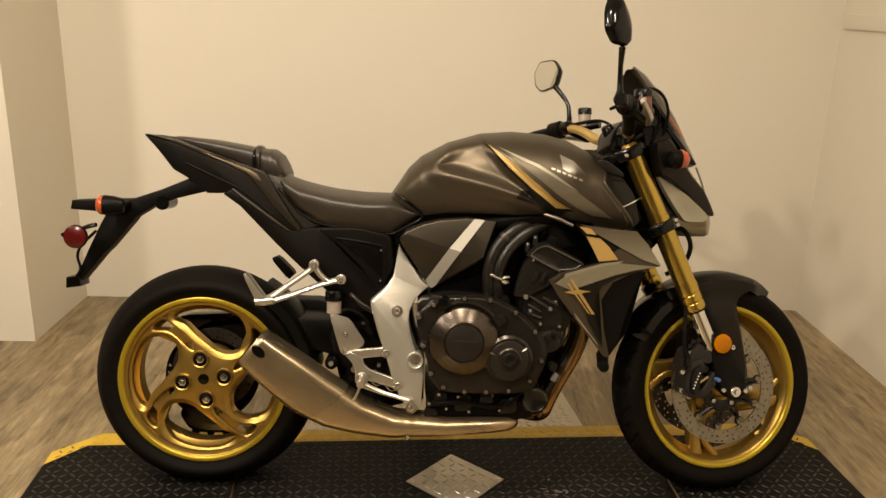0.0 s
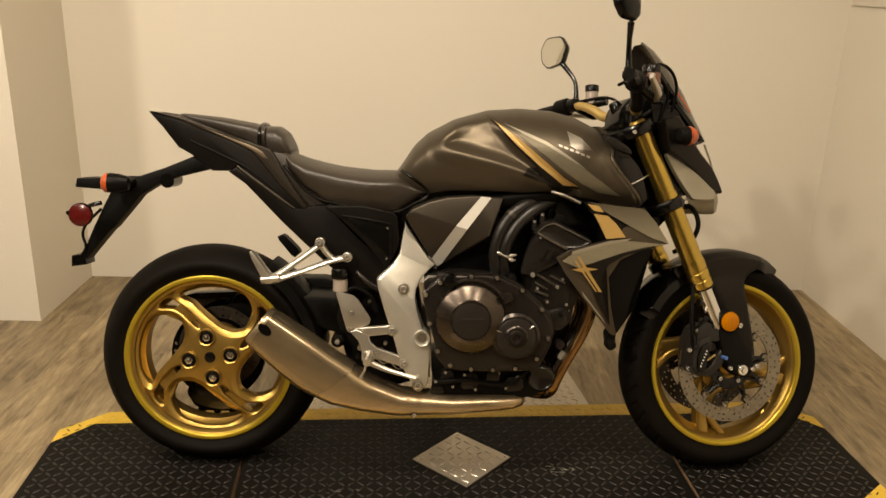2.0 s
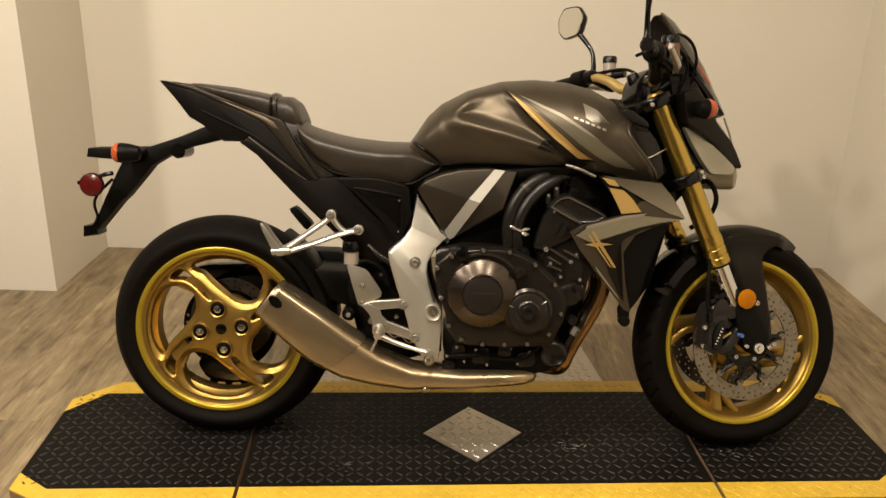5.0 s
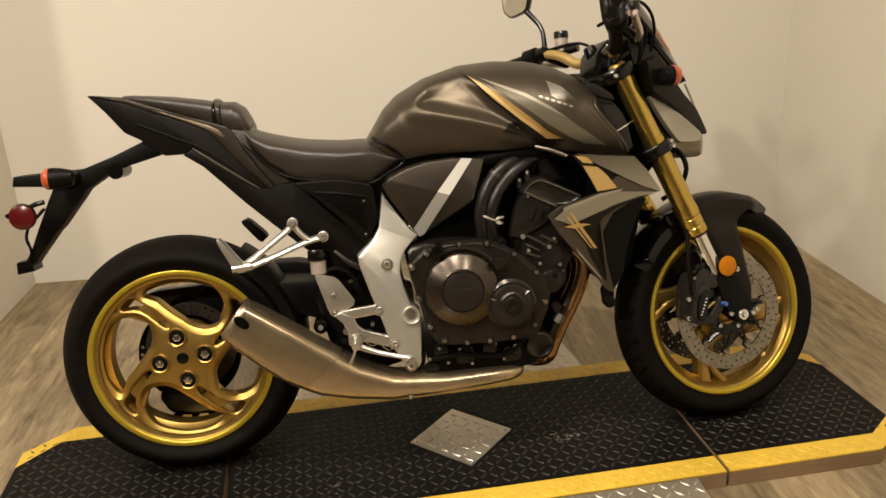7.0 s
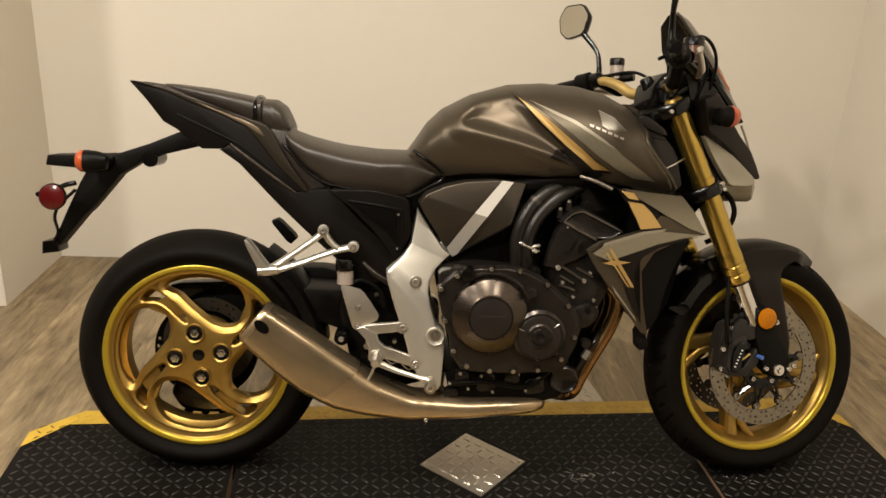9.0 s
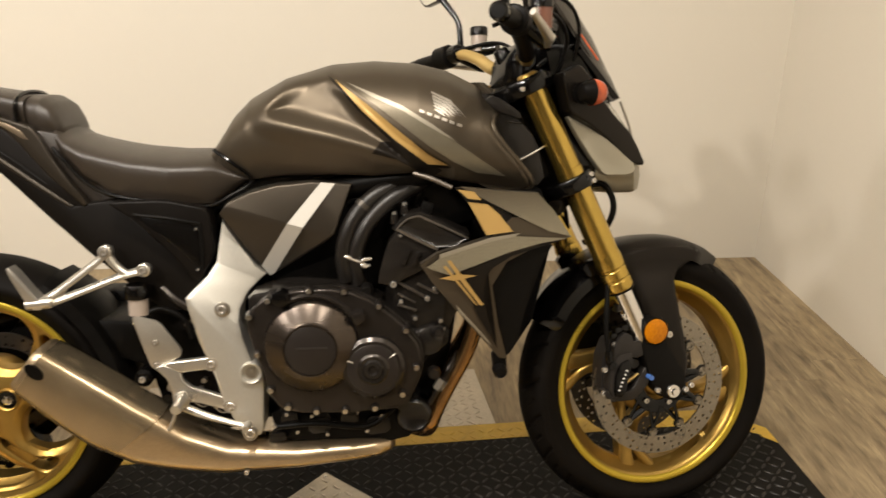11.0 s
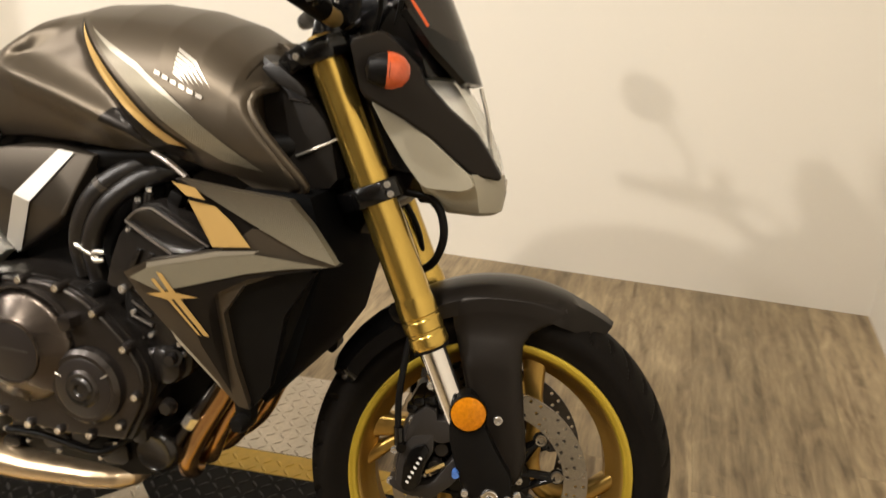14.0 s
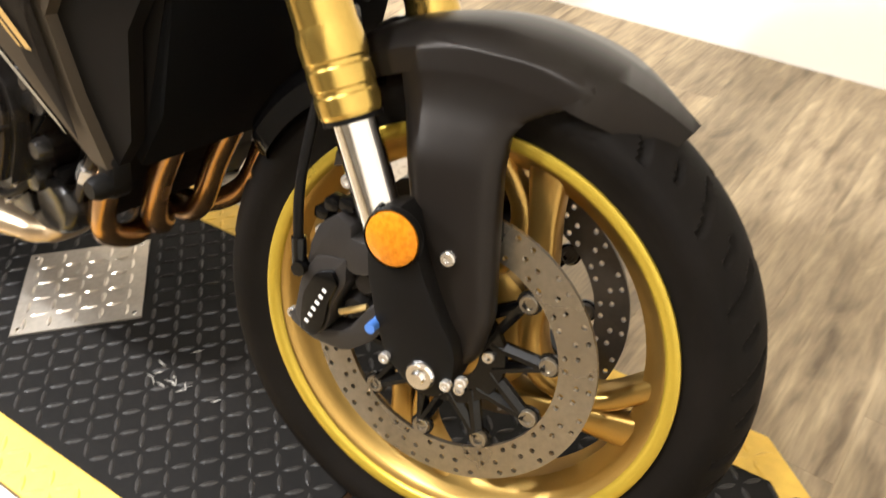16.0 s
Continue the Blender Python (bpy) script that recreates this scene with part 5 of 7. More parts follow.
KNEE = [(0.745, 0.957), (0.690, 0.958), (0.645, 0.935), (0.619, 0.905), (0.617, 0.885), (0.634, 0.870), (0.695, 0.854), (0.757, 0.839), (0.839, 0.812), (0.896, 0.782), (0.905, 0.790), (0.868, 0.833), (0.806, 0.900)]
KNEE = [(p.x, p.z) for p in curve([(x, 0, z) for x, z in KNEE], 4)]
SHELL_LINE = [(0.700, 1.00), (0.735, 0.962), (0.806, 0.902), (0.880, 0.838), (0.965, 0.782), (0.985, 0.70)]


def edge_distance(poly, x, z, closed=True):
    best = 9.0
    for i in range(len(poly) if closed else len(poly) - 1):
        (ax, az), (bx, bz) = poly[i], poly[(i + 1) % len(poly)]
        dx, dz = bx - ax, bz - az
        t = max(0.0, min(1.0, ((x - ax) * dx + (z - az) * dz) / (dx * dx + dz * dz)))
        best = min(best, math.hypot(x - ax - t * dx, z - az - t * dz))
    return best


def within(poly, x, z):
    hit = False
    for i in range(len(poly)):
        (ax, az), (bx, bz) = poly[i - 1], poly[i]
        if (az > z) != (bz > z) and x < (bx - ax) * (z - az) / (bz - az) + ax:
            hit = not hit
    return hit


def ease(v):
    v = max(0.0, min(1.0, v))
    return v * v * (3 - 2 * v)


def tank_y(x, z):
    """Half width of the tank at x and z, with the knee hollow and the raised front shell."""
    zt, zs, w, zl, wl = lerp_table(TANK, x)
    if z >= zs:
        q = min(1.0, (z - zs) / max(1e-6, zt - zs))
        y = w * (1 - q ** 2.3) ** (1 / 2.0)
    else:
        q = min(1.0, (zs - z) / max(1e-6, zs - zl))
        y = w + (wl - w) * q ** 2
    y += 0.009 * ease(1 - edge_distance(KNEE[6:36], x, z, False) / 0.040)
    if within(KNEE, x, z):
        y -= 0.025 * (1 - math.exp(-(edge_distance(KNEE, x, z) / 0.019) ** 2)) * ease((zt - z + 0.004) / 0.075)
    line_x = float(np.interp(-z, [-p[1] for p in SHELL_LINE], [p[0] for p in SHELL_LINE]))
    y += 0.006 * ease((x - line_x + 0.006) / 0.020) * ease((zt - z) / 0.03)
    return max(0.0, y)


rings = []
for i in range(151):
    x = 0.500 + (1.040 - 0.500) * i / 150
    zt, zs, w, zl, wl = lerp_table(TANK, x)
    half = []
    for k in range(67):
        t = k / 66
        z = zt - (zt - zl) * (1 - math.cos(t * math.pi / 2)) ** 1.0 if t < 1 else zl
        half.append((x, -tank_y(x, z), z))
    rings.append(half + [(x, -wl * 0.4, zl - 0.004), (x, wl * 0.4, zl - 0.004)] + [(px, -py, pz) for px, py, pz in reversed(half[1:])])
tank = bpart("fuel_tank", loft(rings), PAINT, label="satin bronze-grey fuel tank", smooth=55)


NOSE = [(0.728, 1.085), (0.733, 1.120), (0.742, 1.136), (0.760, 1.130), (0.790, 1.106), (0.820, 1.080), (0.845, 1.062), (0.862, 1.056), (0.876, 1.062), (0.888, 1.082), (0.896, 1.108), (0.910, 1.094), (0.930, 1.068), (0.945, 1.046)]


def tank_front(s):
    """Side wing of the tank that runs on beside the fork and ends in a curled lip."""
    rings = []
    for i in range(45):
        z = 0.728 + (0.942 - 0.728) * i / 44
        xf = float(np.interp(z, [p[0] for p in NOSE], [p[1] for p in NOSE]))
        zl = lerp_table(TANK, 1.035)[3]
        x0 = 1.030 if z > zl else 1.030 + (zl - z) * 2.0
        outer = []
        for k in range(15):
            x = x0 + (xf - x0) * k / 14
            roll = ease((x - xf + 0.016) / 0.016)
            outer.append((x, s * (max(0.03, tank_y(x, max(z, lerp_table(TANK, x)[3]))) + 0.003 * ease((x - xf + 0.03) / 0.02) - 0.014 * roll ** 2), z))
        inner = [(px - 0.003, py - s * 0.014, pz) for px, py, pz in reversed(outer)]
        rings.append(outer + inner)
    wing = bpart("tank_wing", loft(rings), PAINT, tank, "bronze-grey tank side wing", smooth=55)
    lip = [(xf - 0.004, s * (max(0.03, tank_y(xf, max(z, lerp_table(TANK, xf)[3]))) - 0.006), z) for z, xf in NOSE[:11]]
    bpart("front_lip", tube(lip, 0.0066, 12, 5), PAINT, tank, "rounded front edge of the tank cover")
    return wing


both(tank_front)


def decal(outline, surface, mat, parent, name, label, lift=0.0016, step=0.008, sides=(-1, 1)):
    """A thin film that follows a side surface y = -surface(x, z), filled on a grid inside its outline."""
    for s in sides:
        bm = bmesh.new()
        f = bm.faces.new([bm.verts.new((x, 0, z)) for x, z in outline])
        bmesh.ops.triangulate(bm, faces=[f])
        for _ in range(7):
            long = [e for e in bm.edges if e.calc_length() > step]
            if not long:
                break
            bmesh.ops.subdivide_edges(bm, edges=long, cuts=1)
            bmesh.ops.triangulate(bm, faces=[q for q in bm.faces if len(q.verts) > 3])
        for v in bm.verts:
            v.co.y = s * (surface(v.co.x, v.co.z) + lift)
        bpart(name, bm, mat, parent, label, smooth=60)


decal([(0.738, 0.957), (0.800, 0.912), (0.866, 0.858), (0.925, 0.809), (0.972, 0.781), (0.922, 0.784), (0.858, 0.833), (0.796, 0.892)], tank_y, PAINT_DARK, tank, "black_stripe", "black edging stripe on the tank", 0.0034, 0.005)
decal([(0.752, 0.949), (0.815, 0.902), (0.874, 0.853), (0.929, 0.808), (0.966, 0.787), (0.928, 0.789), (0.864, 0.838), (0.806, 0.889)], tank_y, STRIPE, tank, "gold_stripe", "gold stripe on the tank", 0.0048, 0.005)
decal([(0.775, 0.942), (0.830, 0.918), (0.880, 0.895), (0.931, 0.862), (0.985, 0.828), (1.078, 0.764), (1.020, 0.772), (0.976, 0.794), (0.930, 0.824), (0.876, 0.866)], tank_y, WEAVE, tank, "weave_panel", "grey woven-look panel on the tank", 0.0020)
decal([(0.775, 0.944), (0.830, 0.921), (0.880, 0.900), (0.935, 0.866), (0.985, 0.830), (0.931, 0.860), (0.880, 0.891), (0.830, 0.913)], tank_y, GREYSTRIPE, tank, "silver_edge", "silver highlight line on the tank", 0.0030)
decal([(0.822, 0.812), (0.838, 0.832), (0.868, 0.834), (0.905, 0.812), (0.955, 0.776), (0.935, 0.762), (0.905, 0.778), (0.868, 0.800)], tank_y, PAINT_DARK, tank, "black_cheek", "black lower cheek of the tank", 0.0045, 0.005)
# badge: a fan of feather bars over a row of plain bars
for k in range(6):
    tip = Vector((1.000, 0.876)).lerp(Vector((0.962, 0.879)), k / 5)
    root = Vector((0.936, 0.923)).lerp(Vector((0.941, 0.892)), k / 5)
    mid = root.lerp(tip, 0.45) + Vector((0.004, 0.006)) * (1 - k / 6)
    decal([tuple(root + Vector((0, 0.003))), tuple(mid + Vector((0.0014, 0.0020))), tuple(tip), tuple(mid - Vector((0.0014, 0.0018))), tuple(root - Vector((0, 0.001)))], tank_y, BADGE, tank, "badge_feather", "raised bright badge bar", 0.0030)
for k in range(6):
    x0, z0 = 0.912 + 0.0140 * k, 0.8935 - 0.0052 * k
    decal([(x0, z0), (x0 + 0.0095, z0 - 0.0032), (x0 + 0.0092, z0 - 0.0085), (x0 - 0.0003, z0 - 0.0053)], tank_y, BADGE, tank, "badge_bar", "small grey badge bar", 0.0026)

# ---- seat and tail ----
SEAT = [(0.192, 0.878, 0.855, 0.060, 0.840), (0.206, 0.872, 0.845, 0.090, 0.822), (0.225, 0.850, 0.825, 0.105, 0.800), (0.261, 0.838, 0.805, 0.118, 0.765), (0.310, 0.826, 0.795, 0.128, 0.738), (0.354, 0.818, 0.785, 0.136, 0.726), (0.432, 0.811, 0.775, 0.140, 0.718), (0.490, 0.811, 0.775, 0.132, 0.712), (0.512, 0.810, 0.775, 0.122, 0.712), (0.535, 0.795, 0.768, 0.115, 0.728), (0.560, 0.776, 0.762, 0.112, 0.745), (0.578, 0.762, 0.758, 0.108, 0.755)]


def seat_rings(table, n, power=2.6):
    rings = []
    for i in range(n + 1):
        x = table[0][0] + (table[-1][0] - table[0][0]) * i / n
        zt, zs, w, zl = lerp_table(table, x)
        half = []
        for k in range(15):
            a = math.pi / 2 * k / 14
            half.append((x, -w * math.sin(a) ** (2 / power), zs + (zt - zs) * math.cos(a) ** (2 / power)))
        for k in range(1, 6):
            q = k / 5
            half.append((x, -w * (1 - 0.10 * q * q), zs + (zl - zs) * q))
        rings.append(half + [(px, -py, pz) for px, py, pz in reversed(half[1:])])
    return rings


seat = bpart("rider_seat", loft(seat_rings(SEAT, 60, 1.9)), VINYL, label="black vinyl rider seat", smooth=60)


bpart("seat_skirt", slab(rounded([(0.171, 0.857), (0.218, 0.848), (0.280, 0.760), (0.321, 0.719), (0.259, 0.711), (0.204, 0.793)], 0.12), -0.092, 0.092, 0.006), VINYL, seat)
bpart("seat_base", tube([(0.205, -0.098, 0.822), (0.225, -0.106, 0.800), (0.265, -0.114, 0.758), (0.315, -0.122, 0.732), (0.40, -0.130, 0.718), (0.495, -0.124, 0.707), (0.545, -0.116, 0.728), (0.585, -0.115, 0.756), (0.548, -0.118, 0.792), (0.513, -0.105, 0.815)], 0.0038, 8), GLOSS, seat, "black seat edge")
HUMP = [(0.142, 0.918, 0.895, 0.062, 0.872), (0.152, 0.923, 0.890, 0.080, 0.862), (0.180, 0.922, 0.885, 0.090, 0.850), (0.200, 0.908, 0.875, 0.088, 0.845), (0.212, 0.885, 0.862, 0.080, 0.842), (0.219, 0.865, 0.855, 0.070, 0.842)]
pillion = bpart("pillion_seat", loft(seat_rings([(-0.085, 0.951, 0.945, 0.020, 0.938), (-0.06, 0.951, 0.943, 0.045, 0.932), (0.03, 0.943, 0.925, 0.070, 0.908), (0.10, 0.932, 0.912, 0.082, 0.884), (0.152, 0.922, 0.900, 0.086, 0.864)], 30)), VINYL, label="black vinyl pillion seat", smooth=60)
bpart("bump_stop", loft(seat_rings(HUMP, 20)), VINYL, pillion, "padded bump stop", smooth=60)
bpart("seat_strap", tube([(0.139, y, z) for y, z in ((-0.088, 0.872), (-0.089, 0.895), (-0.078, 0.914), (-0.045, 0.925), (0, 0.928), (0.045, 0.925), (0.078, 0.914), (0.089, 0.895), (0.088, 0.872))], 0.0045, 8, 4), GLOSS, pillion, "black seat strap")


def tail_side(s):
    a, b = 0.098 * s, 0.060 * s
    cowl = [(-0.154, 0.955), (-0.100, 0.949), (-0.067, 0.942), (-0.008, 0.921), (0.064, 0.897), (0.131, 0.875), (0.168, 0.863), (0.182, 0.848), (0.201, 0.812), (0.228, 0.768), (0.268, 0.714), (0.260, 0.708), (0.198, 0.766), (0.140, 0.836),
            (0.118, 0.856), (0.065, 0.880), (-0.014, 0.910), (-0.066, 0.930)]
    side = bpart("tail_cowl", slab(cowl, a, b, 0.005, tilt=(0.10 * s, 0), seg=3), TAILPAINT, label="dark bronze pointed tail cowl")
    # glint on the cowl laid on as a paler strip
    bpart("cowl_stripe", slab([(-0.006, 0.914), (0.064, 0.890), (0.128, 0.868), (0.150, 0.856), (0.164, 0.838), (0.150, 0.842), (0.120, 0.861), (0.066, 0.884)], a * 1.025, a * 0.99, 0.001, tilt=(0.10 * s, 0)), BRONZEGLINT, side, "painted bronze glint on the tail cowl")
    low = [(-0.153, 0.953), (-0.066, 0.931), (-0.014, 0.911), (0.065, 0.881), (0.118, 0.857), (0.140, 0.837), (0.198, 0.767), (0.262, 0.708), (0.232, 0.710), (0.199, 0.734), (0.118, 0.791), (0.081, 0.816), (0.057, 0.803), (0.016, 0.802), (-0.043, 0.845), (-0.075, 0.862), (-0.115, 0.912)]
    bpart("tail_lower", slab(low, a * 0.95, b * 0.8, 0.005, tilt=(0.10 * s, 0), seg=2), SATIN, side, "black lower tail")
    bpart("tail_step", tube([(-0.040, a * 0.86, 0.880), (0.040, a * 0.94, 0.845), (0.110, a * 1.0, 0.812), (0.190, a * 1.06, 0.752)], 0.003, 8), PLASTIC, side, "moulded edge of the lower tail")
    rail = [(0.057, 0.801), (0.081, 0.816), (0.118, 0.790), (0.199, 0.733), (0.233, 0.710), (0.318, 0.722), (0.400, 0.640), (0.510, 0.545), (0.462, 0.508), (0.408, 0.493), (0.337, 0.550), (0.260, 0.620), (0.198, 0.675), (0.103, 0.770)]
    sub = bpart("subframe_cover", slab(rail, 0.112 * s, 0.070 * s, 0.008, tilt=(0.10 * s, 0), seg=2), SATIN, label="black plastic subframe cover")
    bpart("cover_rib", tube([(0.083, 0.092 * s, 0.815), (0.118, 0.096 * s, 0.789), (0.199, 0.104 * s, 0.732), (0.236, 0.108 * s, 0.708)], [0.0045, 0.0060, 0.0060, 0.0035], 10), TAILPAINT, sub, "satin rib")


both(tail_side)
bpart("tail_bridge", slab([(-0.150, 0.952), (-0.06, 0.938), (0.12, 0.880), (0.20, 0.82), (0.12, 0.80), (-0.04, 0.85)], -0.062, 0.062, 0.006), GLOSS, label="black centre of the tail")
bpart("tail_light", slab([(-0.140, 0.946), (-0.100, 0.912), (-0.086, 0.880), (-0.060, 0.90), (-0.09, 0.94)], -0.045, 0.045, 0.005), RED, label="red tail light")

# side panel with a triangular recess
def side_panel(s):
    o, i = 0.150 * s, 0.100 * s
    pts = [(0.312, 0.722), (0.420, 0.724), (0.506, 0.706), (0.512, 0.620), (0.478, 0.556), (0.428, 0.623), (0.368, 0.681)]
    p = bpart("side_panel", slab(rounded(pts, 0.12), o, i, 0.007, seg=3), SATIN, label="black triangular side panel")
    well = [(0.365, 0.695), (0.484, 0.676), (0.486, 0.585), (0.440, 0.632)]
    frame_pts = rounded(well, 0.12)
    bpart("panel_recess", slab(frame_pts, o * 1.012, o * 0.95, 0.004), GLOSS, p, "gloss black recessed triangle")
    bpart("recess_edge", tube([(x, o * 1.012, z) for x, z in [(0.365, 0.697), (0.425, 0.690), (0.487, 0.678), (0.490, 0.630), (0.488, 0.582)]], 0.0035, 8, smoothed=False), PLASTIC, p)
    bolt((0.481, o * 1.02, 0.668), 0.0028, away=s)
    bolt((0.480, o * 1.02, 0.588), 0.0028, away=s)


both(side_panel)

# airbox cover between frame plate and engine, with a bright diagonal stripe
FOLD = 0.284


def air_y(x, z):
    fold = 0.712 - FOLD * (x - 0.542)
    return 0.172 - 0.27 * max(0, z - fold) - 0.02 * max(0, x - 0.70) - 0.44 * max(0, fold - z)


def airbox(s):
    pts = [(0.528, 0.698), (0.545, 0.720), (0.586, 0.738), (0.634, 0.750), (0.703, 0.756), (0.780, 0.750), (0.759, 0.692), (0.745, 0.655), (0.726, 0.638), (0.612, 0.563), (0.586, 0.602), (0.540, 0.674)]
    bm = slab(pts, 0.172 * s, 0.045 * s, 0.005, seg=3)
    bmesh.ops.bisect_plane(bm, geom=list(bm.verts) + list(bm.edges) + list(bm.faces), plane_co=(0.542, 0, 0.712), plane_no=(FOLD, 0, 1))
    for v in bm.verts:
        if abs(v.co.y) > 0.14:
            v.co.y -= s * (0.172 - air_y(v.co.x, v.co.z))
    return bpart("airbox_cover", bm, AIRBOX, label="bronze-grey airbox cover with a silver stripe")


for s in (-1, 1):
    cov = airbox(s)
    decal([(0.722, 0.7545), (0.749, 0.7515), (0.687, 0.6708), (0.6575, 0.6792)], air_y, SILVERTAPE, cov, "silver_stripe", "bright silver diagonal stripe", 0.0030, 0.02, (s,))
    decal([(0.6575, 0.6792), (0.687, 0.6708), (0.623, 0.572), (0.612, 0.566), (0.598, 0.588)], air_y, SILVERTAPE, cov, "silver_stripe", "bright silver diagonal stripe", 0.0030, 0.02, (s,))


def sheath(s):
    pts = [(0.526, 0.682), (0.587, 0.590), (0.607, 0.572), (0.590, 0.557), (0.573, 0.540), (0.559, 0.510), (0.557, 0.488), (0.563, 0.455), (0.576, 0.412), (0.600, 0.376), (0.599, 0.340), (0.594, 0.262), (0.588, 0.250), (0.566, 0.248), (0.550, 0.262),
           (0.535, 0.286), (0.518, 0.322), (0.502, 0.380), (0.479, 0.450), (0.459, 0.514), (0.456, 0.536), (0.478, 0.557), (0.497, 0.576), (0.512, 0.600)]
    bm = slab(pts, 0.178 * s, 0.110 * s, 0.009, seg=2)
    for co, no in (((0.470, 0, 0.534), (0.605, 0, 1)), ((0.521, 0, 0.595), (0.415, 0, 1))):
        bmesh.ops.bisect_plane(bm, geom=list(bm.verts) + list(bm.edges) + list(bm.faces), plane_co=co, plane_no=no)
    for v in bm.verts:
        lower = (v.co.z - 0.534) + 0.605 * (v.co.x - 0.470)
        upper = (v.co.z - 0.595) + 0.415 * (v.co.x - 0.521)
        if abs(v.co.y) > 0.14:
            v.co.y -= s * (0.38 * max(0, lower) - 0.26 * max(0, upper))
    plate = bpart("frame_plate", bm, SILVER, label="silver cast frame plate")
    for x, z, r in ((0.526, 0.513, 0.0125), (0.568, 0.257, 0.0125)):
        bpart("bolt_washer", lathe([(0.0, -0.004), (r * 0.8, -0.004), (r * 1.15, -0.003), (r * 1.2, 0.002)] if s < 0 else [(0.0, 0.004), (r * 0.8, 0.004), (r * 1.15, 0.003), (r * 1.2, -0.002)], (x, (0.176 if z > 0.4 else 0.180) * s, z), 24), STEEL, plate)
        bolt((x, 0.1795 * s, z), r * 0.78, mat=STEEL, parent=plate, h=0.006, away=s)
    k = -s
    bpart("pivot_boss", lathe([(0.0, 0.007 * k), (0.011, 0.007 * k), (0.0160, 0.004 * k), (0.0172, -0.003 * k), (0.0205, -0.0045 * k), (0.0225, -0.002 * k), (0.0235, 0.04 * k)], (0.576, 0.181 * s, 0.384), 36), SILVER, plate, "round pivot boss")
    bpart("pivot_bolt", lathe([(0.0, -0.001 * k), (0.006, -0.001 * k), (0.0075, 0.002 * k), (0.0115, 0.002 * k), (0.0130, 0.006 * k)], (0.576, 0.181 * s, 0.384), 24), STEEL, plate)


both(sheath)

# frame spar behind the tank edge
both(lambda s: bpart("frame_spar", tube([(0.56, 0.08 * s, 0.66), (0.75, 0.100 * s, 0.735), (0.90, 0.120 * s, 0.762), (1.02, 0.110 * s, 0.785), (1.13, 0.05 * s, 0.80)], 0.026, 12), PLASTIC, label="black steel frame spar"))
bpart("under_tank", slab([(0.52, 0.79), (1.05, 0.79), (1.12, 0.70), (1.00, 0.66), (0.60, 0.60), (0.35, 0.68), (0.30, 0.74)], -0.095, 0.095, 0.01), GLOSS, label="black airbox and inner body")
bpart("throttle_body", slab([(0.60, 0.60), (0.80, 0.72), (0.88, 0.71), (0.84, 0.53), (0.62, 0.53)], -0.100, 0.100, 0.01), PLASTIC, label="black throttle bodies")
bpart("inner_rear", slab([(0.30, 0.72), (0.50, 0.70), (0.56, 0.50), (0.60, 0.25), (0.46, 0.215), (0.37, 0.30), (0.34, 0.42), (0.36, 0.52), (0.37, 0.58)], -0.085, 0.085, 0.01), PLASTIC, label="dark rear frame section")
bpart("tank_front_box", slab(rounded([(1.03, 0.93), (1.09, 0.895), (1.15, 0.83), (1.17, 0.74), (1.06, 0.72)], 0.15), -0.100, 0.100, 0.008), INTAKE, label="dark grey intake cover ahead of the tank")
bpart("intake_ledge", slab(rounded([(1.040, 0.908), (1.062, 0.918), (1.112, 0.886), (1.118, 0.868), (1.060, 0.888)], 0.2), -0.112, 0.112, 0.004), INTAKE, label="ledge above the intake cover")
both(lambda s: bpart("bright_strip", tube([(1.085, 0.103 * s, 0.866), (1.118, 0.101 * s, 0.862)], 0.0022, 8, 1, False), COVER, label="thin metal strip"))
both(lambda s: bpart("cross_tube", tube([(1.100, 0.104 * s, 0.782), (1.140, 0.103 * s, 0.802), (1.172, 0.094 * s, 0.820)], 0.0022, 8), STEEL, label="thin bright rod"))

# ---- engine ----
bpart("crankcase", slab(rounded([(0.578, 0.545), (0.66, 0.560), (0.80, 0.550), (0.890, 0.480), (0.905, 0.410), (0.880, 0.325), (0.860, 0.300), (0.640, 0.300), (0.612, 0.340), (0.608, 0.42), (0.578, 0.485)], 0.12), -0.190, 0.185, 0.012), ENGINE, label="black engine crankcase")
cyl_block = bpart("cylinder_block", slab([(0.845, 0.600), (0.862, 0.655), (0.880, 0.680), (0.985, 0.650), (1.005, 0.630), (1.015, 0.560), (0.960, 0.440), (0.880, 0.440), (0.840, 0.500)], -0.160, 0.165, 0.010), ENGINE, label="black cylinder block and head")
# head: cam cover with a sunk panel, side casting with ribs, barrel with slanting fins
bpart("cam_cover", slab([(0.856, 0.664), (0.884, 0.694), (0.912, 0.699), (1.010, 0.650), (0.985, 0.625), (0.940, 0.620)], -0.172, 0.178, 0.008), ENGINE, cyl_block, "black cam cover")
bpart("cover_panel", slab([(0.866, 0.667), (0.884, 0.684), (0.902, 0.691), (0.912, 0.691), (1.004, 0.646), (0.978, 0.630), (0.940, 0.628)], -0.187, -0.150, 0.0018, bulge=-0.0035, inset=0.0045, seg=1), ENGINE, cyl_block, "cam cover end with a raised rim")
bpart("head_side", slab([(0.866, 0.663), (0.851, 0.642), (0.840, 0.612), (0.832, 0.584), (0.828, 0.560), (0.862, 0.553), (0.876, 0.566), (0.902, 0.578), (0.925, 0.592), (0.950, 0.622), (0.936, 0.626)], -0.183, -0.150, 0.004), ENGINE, cyl_block, "black cylinder head side")
